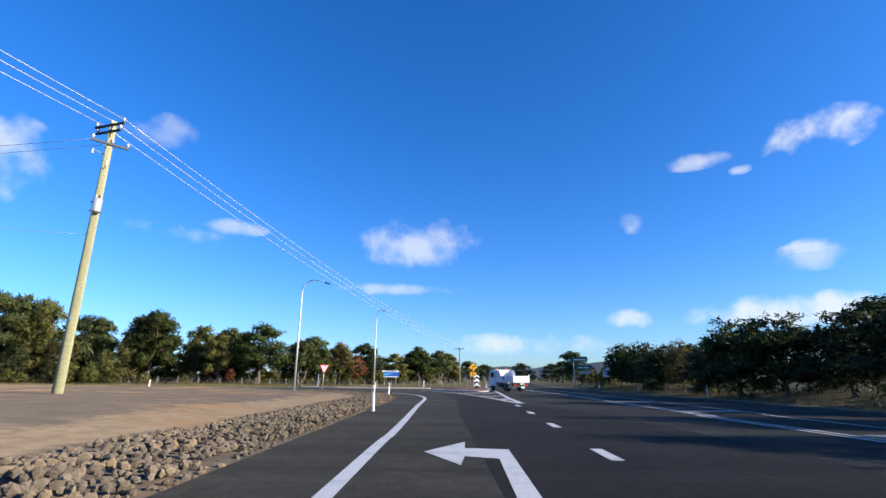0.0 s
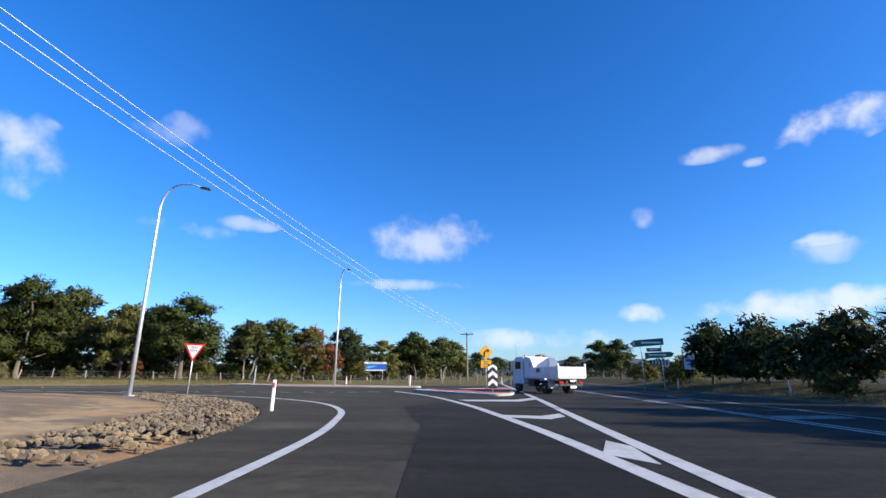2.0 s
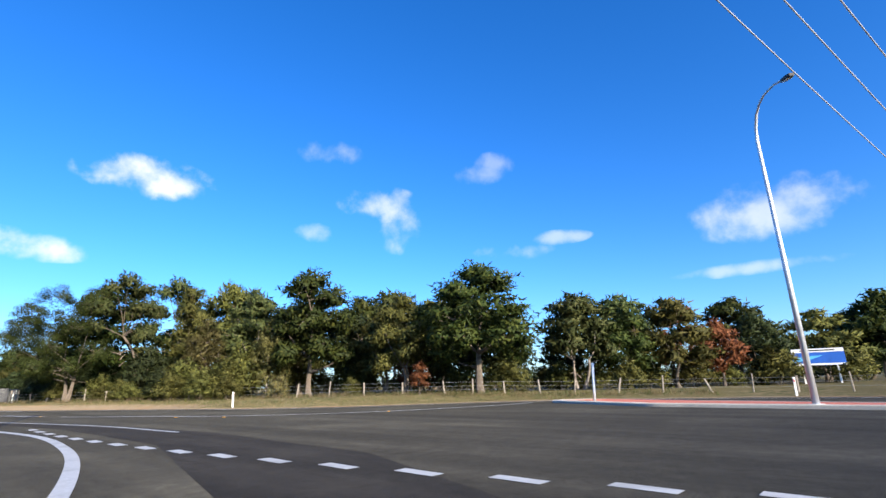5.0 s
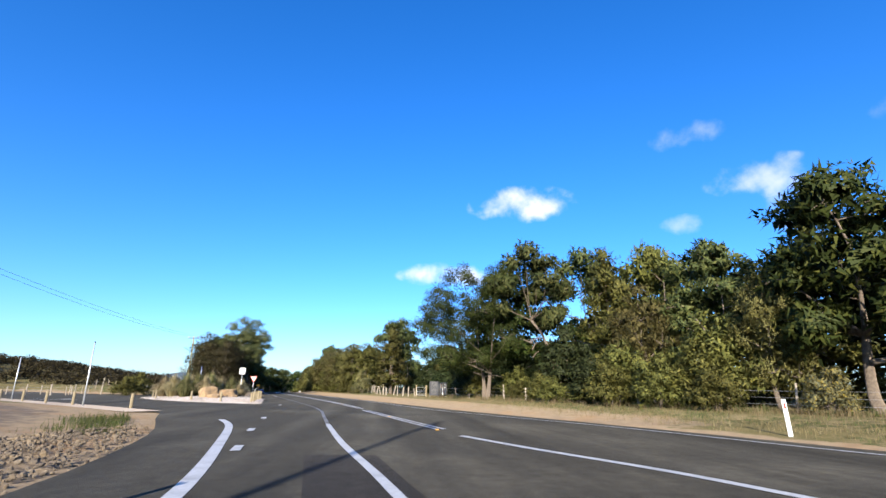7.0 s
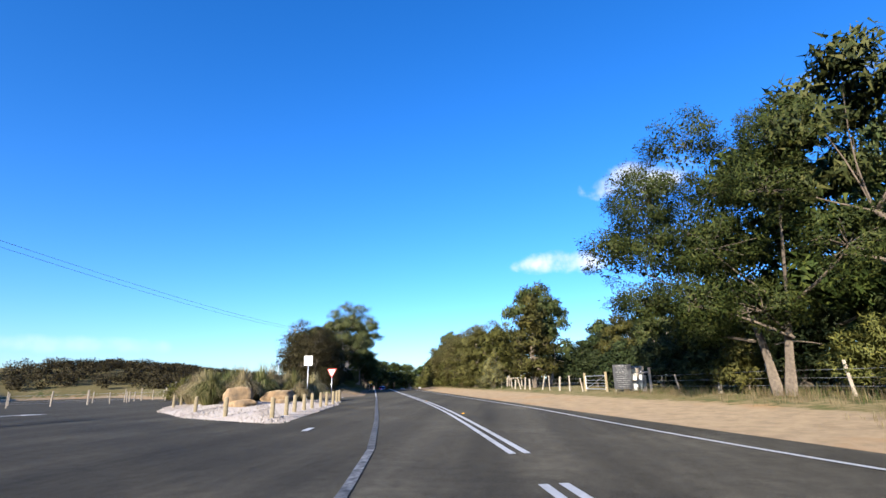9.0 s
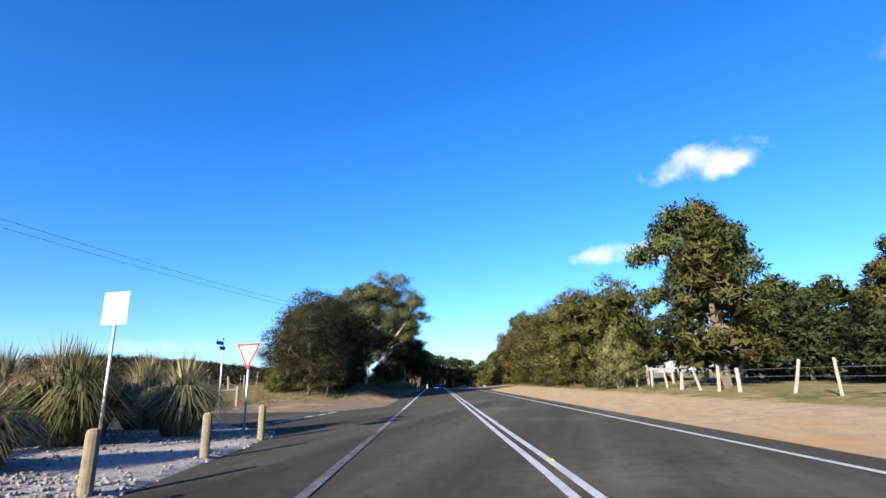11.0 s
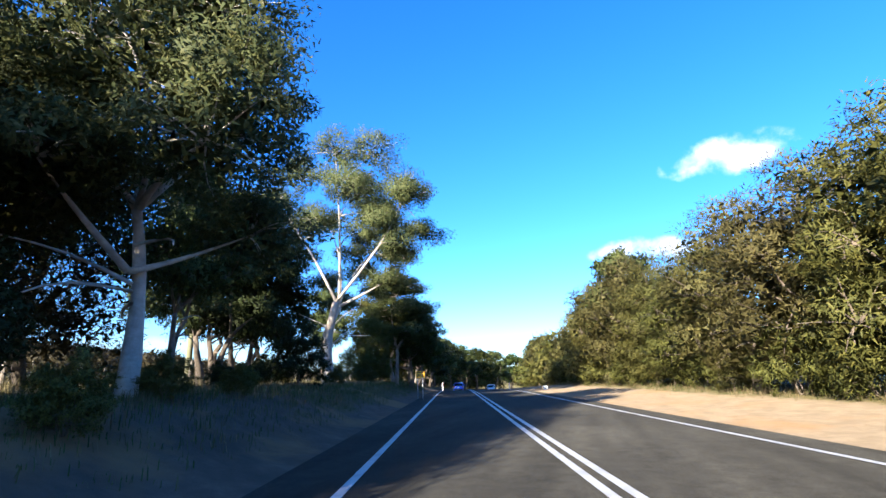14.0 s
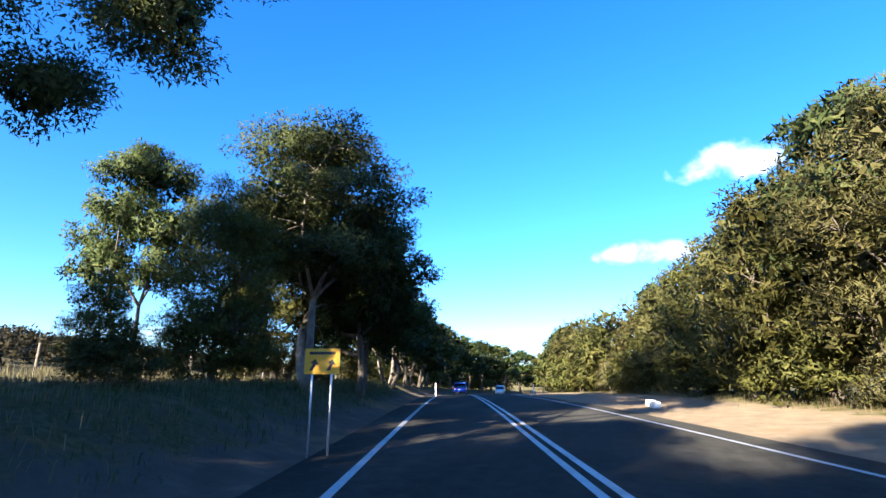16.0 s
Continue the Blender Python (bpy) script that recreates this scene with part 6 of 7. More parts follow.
side = Vector((math.cos(radians(ROTP)), math.sin(radians(ROTP)), 0))
for k in (-1.06, 0.1, 1.06):
    a = P1 + side * k + Vector((0, 0, 18.35))
    span(a, P2 + side * k * 1.1 + Vector((0, 0, 9.1)), 1.6, 0.027, "pale overhead power cable to the far pole")
    span(a, P1 + side * k - Vector((23.5, 97, -21.0)), 1.6, 0.027, "pale overhead power cable from the roadside pole")
west = Vector((0.0, 1.0, 0))
for k in (-0.9, 0.9):
    span(P1 + west * k * 0.5 + Vector((-0.6, 0, 16.9)), P3 + west * k + Vector((0, 0, 10.8)), 2.4, 0.017, "thin overhead cable to the pole by the trees", material="wire")
span(P1 + Vector((-0.2, 0, 10.2)), P1 + Vector((-60, -40, 8.5)), 1.0, 0.012, "thin dark service cable from the pole", material="wire")


# ---- fences ----
def fence(name, path, label, step=2.4, h=1.15, seed=1, wires=(0.35, 0.65, 0.95), wood="timber", rough=6.0, skip=()):
    rng = random.Random(seed)
    t = thing(name, label, "fence")
    pts = spline(path, step)
    shapes = []
    for k in range(4):
        r = 0.05 + 0.012 * k
        s = Shape().tube([(0, 0, -0.3), (0.01, 0, h * 0.5), (0, 0.005, h)], [r, r * 0.97, r * 0.9], 7)
        shapes.append(s.mesh("post", MAT[wood]))
    tops = []
    for i, q in enumerate(pts):
        x, y = float(q[0] + rng.uniform(-0.2, 0.2)), float(q[1] + rng.uniform(-0.1, 0.1))
        if any(a < i < b for a, b in skip):
            continue
        ob = new("post", rng.choice(shapes))
        ob.parent = t
        ob.matrix_basis = pose(x, y, gz(x, y), rng.gauss(0, rough), rng.gauss(0, rough), rng.uniform(0, 360)) @ Matrix.Diagonal((1, 1, rng.uniform(0.82, 1.15), 1))
        tops.append(Vector((x, y, gz(x, y))))
    for z in wires:
        s = Shape()
        for a, b in zip(tops, tops[1:]):
            if (a - b).length < step * 2.5:
                s.tube([a + Vector((0, 0, z)), b + Vector((0, 0, z))], 0.008, 4, False)
        part("wire", s, MAT["wire"], t)
    return t


fence("post_and_wire_fence", [(10, 101.5), (-5, 99.5), (-18, 98.4), (-30, 95.2), (-37, 91.5), (-43.5, 88.2), (-52, 84.0), (-60, 80.9), (-68.6, 78.4), (-78, 75.4), (-87.6, 72.9)], "leaning weathered timber post and wire fence", 2.5, 1.2, 3)
fence("post_and_wire_fence", [(-94.5, 70.0), un(86, -91.2), un(110, -91.6), un(140, -91.8), un(190, -92.5)], "weathered timber post and wire fence along the verge", 2.1, 1.15, 5)
fence("paddock_fence", [(-70, 20), (-88, 12.5), un(90, -42), un(96, -56), un(104, -61), un(125, -62.5), un(160, -63.5), un(220, -64)], "pale timber paddock fence in dry grass", 2.6, 1.25, 8, rough=3.0)
fence("paddock_fence", [(-84, 20), (-98, 28), un(96, -50), un(120, -52), un(150, -54)], "weathered timber paddock fence before the heath", 2.6, 1.25, 9, rough=3.0)


def field_gate(a, b, label, h=1.1, steel=True):
    t = thing("field_gate", label, "gate")
    a, b = Vector(a), Vector(b)
    d = (b - a)
    L = d.length
    for k in (0, L):
        part("gate_post", Shape().tube([(k, 0, -0.3), (k, 0, h + 0.25)], 0.085, 9), MAT["timber_new" if steel else "timber"], t)
    if steel:
        f = Shape().tube([(0.15, 0, 0.2), (0.15, 0, h), (L - 0.15, 0, h), (L - 0.15, 0, 0.2), (0.15, 0, 0.2)], 0.025, 7)
        fr = part("gate_frame", f, MAT["galv"], t)
        for z in (0.4, 0.6, 0.8):
            part("rail", Shape().tube([(0.15, 0, z), (L - 0.15, 0, z)], 0.014, 6), MAT["galv"], fr)
        part("brace", Shape().tube([(0.15, 0, 0.2), (L - 0.15, 0, h)], 0.014, 6), MAT["galv"], fr)
    else:
        part("rail", Shape().tube([(0, 0, h * 0.92), (L, 0, h)], 0.06, 8), MAT["timber"], t)
        part("gate_post", Shape().tube([(L * 0.45, 0, -0.3), (L * 0.45, 0, h + 0.35)], 0.075, 8), MAT["timber"], t)
    t.matrix_basis = pose(a.x, a.y, gz(a.x, a.y), 0, 0, math.degrees(math.atan2(d.y, d.x)))


field_gate((-94.0, 70.2, 0), (-90.8, 71.1, 0), "steel field gate between timber posts")
field_gate((-88.4, 72.6, 0), (-87.2, 73.0, 0), "short new timber rail at the farm gate", 1.2, False)
field_gate((*un(99.0, -92.6), 0), (*un(97.0, -95.6), 0), "timber rail gate in the verge fence", 1.15, False)
field_gate((-107.0, 36.6, 0), (-109.4, 38.6, 0), "timber rail barrier beside the paddock", 1.15, False)


# ---- planted island and access road ----
def bollard():
    t = thing("timber_bollard", "short round pine bollard with a chamfered top", "bollard", "bollards by the access road")
    part("post", Shape().lathe([(0.085, -0.2), (0.085, 0.78), (0.07, 0.84), (0.02, 0.85)], 12), MAT["timber_new"], t, smooth=False)
    return t


b0 = bollard()
b0.matrix_basis = on_ground(-73.7, 55.2, 0)
for x, y in ((-75.3, 52.4), (-78.5, 49.0), (-84.6, 43.6), (-87.4, 42.2), (-75.4, 55.0), (-77.4, 54.5), (-79.0, 54.3), (-80.8, 54.0), (-82.6, 53.8), (-84.4, 53.5), (-86.4, 53.2), (-89.5, 52.4), (-92.5, 51.6), (-61.9, 51.5), (-66.5, 46.0), (-69.6, 42.6), (-73.0, 39.0), (-77.0, 34.8), (-81.5, 30.2), (-86.0, 25.6), (-90.5, 21.2), (-91.4, 42.0)):
    copy_thing(b0, on_ground(x, y, (x * 37) % 360))

PLANTED = rounded([(-71.9, 56.3), (-76.0, 50.1), (-82.0, 44.5), (-88.2, 40.6), (-94.5, 41.6), (-97.5, 46.5), (-94.0, 51.2), (-86.0, 53.6)], 1.4)


def gravel_bed():
    c = np.mean(PLANTED, 0)
    s, n = Shape(), len(PLANTED)
    rings = [[(*(c + (np.array(q) - c) * k), z) for q in PLANTED] for k, z in ((1.0, 0.0), (0.98, 0.05), (0.8, 0.14), (0.5, 0.28), (0.2, 0.34))]
    s.add([p for r in rings for p in r], [(k * n + i, k * n + (i + 1) % n, (k + 1) * n + (i + 1) % n, (k + 1) * n + i) for k in range(4) for i in range(n)] + [tuple(4 * n + i for i in range(n))])
    return solid("gravel_bed", s, MAT["white_gravel"], "white gravel bed of the planted island", "garden bed", "structure", smooth=True)


gravel_bed()


def rough_stone(r, seed, flat_k=0.75, rings=2):
    """An irregular stone: a cut-up sphere, pushed in and out, with flattened sides."""
    rng = random.Random(seed)
    bm = bmesh.new()
    bmesh.ops.create_icosphere(bm, subdivisions=rings, radius=1.0)
    planes = [(Vector((rng.gauss(0, 1), rng.gauss(0, 1), rng.gauss(0, 0.8))).normalized(), rng.uniform(0.55, 0.85)) for _ in range(9)]
    for v in bm.verts:
        for nrm, d in planes:
            k = v.co.dot(nrm) - d
            if k > 0:
                v.co -= nrm * k * 0.95
        v.co *= 1 + rng.uniform(-0.035, 0.035)
        v.co = Vector((v.co.x * r, v.co.y * r * 0.85, v.co.z * r * flat_k))
    me = bpy.data.meshes.new("stone")
    bm.to_mesh(me)
    bm.free()
    return me


def boulder_block(r, k, seed):
    """A blocky boulder: a cube cut up, rounded at its edges and pushed about."""
    rng = random.Random(seed)
    bm = bmesh.new()
    bmesh.ops.create_cube(bm, size=2.0)
    bmesh.ops.subdivide_edges(bm, edges=bm.edges[:], cuts=5, use_grid_fill=True)
    ph = [rng.uniform(0, 6.28) for _ in range(6)]
    for v in bm.verts:
        c = v.co.copy()
        c = c * (1 - 0.42 * max(0.0, (c.length - 1.0) / 1.6)) * 0.92
        c *= 1 + 0.06 * math.sin(3.1 * c.x + ph[0]) * math.sin(2.7 * c.y + ph[1]) + 0.05 * math.sin(5.3 * c.z + ph[2]) + 0.05 * math.sin(9.1 * c.x + 7.3 * c.z + ph[3]) + rng.uniform(-0.035, 0.035)
        c.x *= 1 - 0.14 * c.z
        c.z += 0.12 * c.x
        v.co = Vector((c.x * r, c.y * r * 0.8, c.z * r * k))
    me_ = bpy.data.meshes.new("boulder")
    bm.to_mesh(me_)
    bm.free()
    me_.polygons.foreach_set("use_smooth", [True] * len(me_.polygons))
    me_.materials.append(MAT["boulder"])
    return me_


for i, (x, y, r, k) in enumerate(((-81.5, 49.5, 0.95, 0.66), (-80.2, 50.5, 0.66, 0.40), (-85.4, 50.0, 1.05, 0.45), (-83.4, 51.1, 0.55, 0.36))):
    tagged(new("boulder", boulder_block(r, k, 40 + i)), "tan sandstone boulder in the white gravel bed", "boulder", "boulders in the gravel bed").matrix_basis = pose(x, y, 0.16 + r * k * 0.8, 0, 0, 40 + 25 * i)


def loose_gravel():
    """White pebbles lying on the bed and spilling over its rim."""
    rng = random.Random(77)
    me_ = rough_stone(1.0, 900, 0.7, 1)
    c = np.mean(PLANTED, 0)
    s = Shape()
    for _ in range(4200):
        f = min(1.035, rng.uniform(0.12, 1.05) ** 0.5)
        k = rng.randrange(len(PLANTED))
        rim = np.array(PLANTED[k]) * (1 - (t := rng.random())) + np.array(PLANTED[(k + 1) % len(PLANTED)]) * t
        q = c + (rim - c) * f
        z = float(np.interp(f, (0.2, 0.5, 0.8, 0.98, 1.0, 1.1), (0.34, 0.28, 0.14, 0.05, 0.0, 0.0))) + 0.012
        r = rng.uniform(0.025, 0.06)
        m = pose(float(q[0]), float(q[1]), z, rng.uniform(-40, 40), rng.uniform(-40, 40), rng.uniform(0, 360)) @ Matrix.Scale(r, 4)
        s.add([m @ v.co for v in me_.vertices], [tuple(f.vertices) for f in me_.polygons])
    return solid("loose_gravel", s, MAT["white_gravel"], "loose white pebbles on the planted island", "gravel", "stuff")


loose_gravel()


def blades(name, places, per, length, spread, width, material, parent, rng, stiff=1.0):
    """Arching blades of grass round each place: two faces a blade."""
    vs, fs = [], []
    for x, y, z, k in places:
        for _ in range(per):
            w = rng.uniform(0, 6.283)
            d = np.array((math.cos(w), math.sin(w)))
            side_ = np.array((-d[1], d[0])) * width * k * rng.uniform(0.6, 1.2)
            base = np.array((x, y)) + rng.normal(size=2) * spread * 0.35 * k
            L = length * k * rng.uniform(0.55, 1.1)
            o = rng.uniform(0.1, 0.75) / stiff
            p1, p2 = base + d * L * o * 0.4, base + d * L * o
            z1, z2 = z + L * 0.62, z + L * (1.0 - 0.45 * o)
            n = len(vs)
            vs += [(*(base - side_), z - 0.03), (*(base + side_), z - 0.03), (*(p1 + side_ * 0.8), z1), (*(p1 - side_ * 0.8), z1), (*p2, z2)]
            fs += [(n, n + 1, n + 2, n + 3), (n + 3, n + 2, n + 4)]
    me = bpy.data.meshes.new(name)
    me.from_pydata(vs, [], fs)
    me.materials.append(material)
    ob = new(name, me)
    ob.parent = parent
    return ob


def tussock(x, y, r, seed, z=0.15, straw=0):
    """A clump of long blades that rise from one root and arch outwards."""
    t = thing("tussock_grass", "straw-coloured arching tussock grass in the gravel bed" if straw else "large green arching tussock grass with pale tips", "plant", "tussocks in the gravel bed")
    rng = np.random.default_rng(seed)
    s = Shape()
    for _ in range(950):
        w, f, tall = rng.uniform(0, 6.283), rng.uniform(0.02, 1.0) ** 0.6 * 1.25, rng.uniform(0.7, 1.2) * r * 1.6
        d, o = np.array((math.cos(w), math.sin(w))), np.array((-math.sin(w), math.cos(w))) * 0.017
        b0_, p1, p2 = d * f * 0.28 * r, d * f * r * 0.62, d * f * r * 1.12
        z1, z2 = tall * (0.80 - 0.22 * f), tall * (1.05 - 0.62 * f ** 1.6)
        s.add([(*(b0_ - o), 0.0), (*(b0_ + o), 0.0), (*(p1 + o), z1), (*(p1 - o), z1), (*p2, z2)], [(0, 1, 2, 3), (3, 2, 4)])
    part("blades", s, MAT["tussock_straw" if straw else "tussock"], t)
    t.matrix_basis = pose(x, y, z, 0, 0, 0)


for i, (x, y, r, straw) in enumerate(((-83.6, 46.6, 1.2, 0), (-86.0, 44.6, 1.35, 1), (-86.2, 46.8, 1.4, 0), (-88.6, 44.8, 1.4, 0), (-84.3, 48.2, 1.25, 1), (-87.8, 47.6, 1.45, 0), (-91.0, 46.8, 1.45, 1), (-89.4, 49.3, 1.25, 0), (-93.6, 46.9, 1.3, 1), (-91.4, 44.4, 1.4, 1), (-90.2, 42.9, 1.2, 0), (-91.8, 49.8, 1.1, 1), (-86.6, 50.9, 0.8, 1), (-87.2, 43.2, 1.2, 1))):
    tussock(x, y, r, 60 + i, 0.2, straw)


line([(-58.6, 53.6), (-62.0, 50.3), (-67.6, 44.8), (-74.5, 37.6), (-82.2, 29.8), (-95.0, 17.2)], 1.7, 0.045, "pale_path", label="pale gravel path edge beside the access road")

# white-painted culvert blocks by the far verge
for u, n in ((148.2, -85.6), (149.4, -85.9)):
    x, y = un(u, n)
    solid("culvert_block", Shape().box((0, 0, 0.12), (0.6, 0.28, 0.3)), MAT["white"], "white painted concrete culvert block on the verge", "block", bevel=0.03, group="culvert blocks").matrix_basis = on_ground(x, y, 12)

# yellow raised road studs on the centre line
stud = None
for x, y in ((-33.9, 71.0), (-36.6, 69.9), (-48.0, 67.0), (-28.6, 76.8), un(37.5, -77.5), un(58.0, -79.25), un(72.0, -79.25)):
    m = pose(x, y, 0.009, 0, 0, 14)
    if stud is None:
        stud = solid("road_stud", Shape().prism([(-0.06, -0.05), (0.06, -0.05), (0.06, 0.05), (-0.06, 0.05)], 0, 0.022), MAT["yellow"], "small yellow raised road stud", "road stud", bevel=0.008, group="road studs")
        stud.matrix_basis = m
    else:
        copy_thing(stud, m)


# ---- vehicles ----
def loft(sections):
    """Skin over cross-sections with the same number of points, ends closed."""
    n = len(sections[0])
    s = Shape()
    s.add([p for q in sections for p in q], [(i * n + k, i * n + (k + 1) % n, (i + 1) * n + (k + 1) % n, (i + 1) * n + k) for i in range(len(sections) - 1) for k in range(n)] + [tuple(reversed(range(n))), tuple((len(sections) - 1) * n + k for k in range(n))])
    return s


def wheel(parent, x, y, r, w, rim="rim"):
    prof = [(r * 0.55, -w / 2), (r * 0.9, -w / 2), (r, -w / 2 + 0.03), (r, w / 2 - 0.03), (r * 0.9, w / 2), (r * 0.55, w / 2)]
    ty = part("wheel", Shape().lathe(prof, 22), MAT["tyre"], parent, "black rubber tyre", smooth=False)
    ty.matrix_basis = pose(x, y, r, 0, 90, 0)
    s = Shape().lathe([(0.04, -w / 2 - 0.005), (r * 0.56, -w / 2 + 0.02), (r * 0.56, w / 2 - 0.02), (0.04, w / 2 + 0.005)], 18)
    part("rim", s, MAT[rim], ty, "alloy rim")
    return ty


def hatchback(paint, label, name="car"):
    """A small crossover, nose towards +y, standing on z = 0."""
    t = thing(name, label, "car")

    def sec(y, zb, zt, wb, wt, c=0.08):
        return [(-wb, y, zb), (-wb - 0.02, y, (zb + zt) * 0.5), (-wt - 0.0, y, zt - c), (-wt + c, y, zt), (wt - c, y, zt), (wt, y, zt - c), (wb + 0.02, y, (zb + zt) * 0.5), (wb, y, zb)]

    body = loft([sec(-2.12, 0.42, 0.92, 0.72, 0.70), sec(-2.05, 0.32, 1.02, 0.82, 0.80), sec(-1.6, 0.26, 1.06, 0.88, 0.86), sec(-0.4, 0.24, 1.04, 0.885, 0.875), sec(0.9, 0.24, 1.02, 0.885, 0.86), sec(1.5, 0.26, 0.96, 0.87, 0.80), sec(1.95, 0.30, 0.86, 0.82, 0.72), sec(2.16, 0.40, 0.72, 0.70, 0.60)])
    part("body", body, MAT[paint], t, bevel=0.03, smooth=True)

    def cab(y, z, w):
        return [(-w, y, 1.0), (-w + 0.06 * z, y, 1.0 + z), (w - 0.06 * z, y, 1.0 + z), (w, y, 1.0)]

    part("cabin", loft([cab(-2.0, 0.02, 0.80), cab(-1.72, 0.50, 0.80), cab(-1.35, 0.60, 0.79), cab(0.0, 0.63, 0.79), cab(0.45, 0.58, 0.79), cab(1.15, 0.03, 0.80)]), MAT["glass"], t, "tinted glasshouse", smooth=False)
    roof = [[(-0.74, y, z - 0.05), (-0.68, y, z), (0.68, y, z), (0.74, y, z - 0.05)] for y, z in ((-1.95, 1.53), (-1.7, 1.60), (-0.8, 1.655), (0.0, 1.66), (0.5, 1.60))]
    part("roof", loft(roof), MAT[paint], t, smooth=True)
    for x in (-1, 1):
        part("pillar", Shape().tube([(x * 0.80, -1.92, 1.0), (x * 0.73, -1.72, 1.55)], 0.07, 6), MAT[paint], t)
        part("pillar", Shape().tube([(x * 0.81, -0.35, 1.0), (x * 0.75, -0.35, 1.6)], 0.04, 6), MAT["trim"], t)
        part("pillar", Shape().tube([(x * 0.80, 1.1, 1.0), (x * 0.74, 0.45, 1.6)], 0.04, 6), MAT[paint], t)
        part("tail_light", Shape().prism([(x * 0.42, 0.95), (x * 0.80, 1.0), (x * 0.84, 0.90), (x * 0.80, 0.80), (x * 0.55, 0.86)], 2.085, 2.11, Matrix.Rotation(radians(90), 4, "X")), MAT["tail"], t, "red tail light")
        part("headlight", Shape().box((x * 0.6, 2.03, 0.72), (0.3, 0.1, 0.12)), MAT["sign_white"], t)
        part("mirror", Shape().box((x * 0.98, 0.75, 1.08), (0.2, 0.1, 0.14)), MAT[paint], t, bevel=0.03)
        part("reflector", Shape().box((x * 0.7, -2.08, 0.5), (0.14, 0.05, 0.1)), MAT["tail"], t)
        wheel(t, x * 0.79, 1.32, 0.34, 0.22)
        wheel(t, x * 0.79, -1.32, 0.34, 0.22)
    part("bumper", Shape().box((0, -2.08, 0.42), (1.5, 0.16, 0.26)), MAT["trim"], t, "dark lower bumper", bevel=0.04)
    part("number_plate", Shape().box((0, -2.125, 0.82), (0.38, 0.012, 0.13)), MAT["sign_white"], t, "white number plate")
    part("spoiler", Shape().box((0, -1.95, 1.57), (1.3, 0.25, 0.05)), MAT[paint], t, bevel=0.015)
    return t


LANE_TURN = math.degrees(math.atan2(U[1], U[0])) - 90
hatchback("car_blue", "blue crossover car seen from behind on the road").matrix_basis = pose(*un(195, -77.1), float(dip(195)) + 0.012, 2.0, 0, LANE_TURN - 3)
van = hatchback("car_white", "white car with its nose towards the viewer far along the road")
van.matrix_basis = pose(*un(226, -81.0), float(dip(226)) + 0.012, -2.0, 0, LANE_TURN + 170)


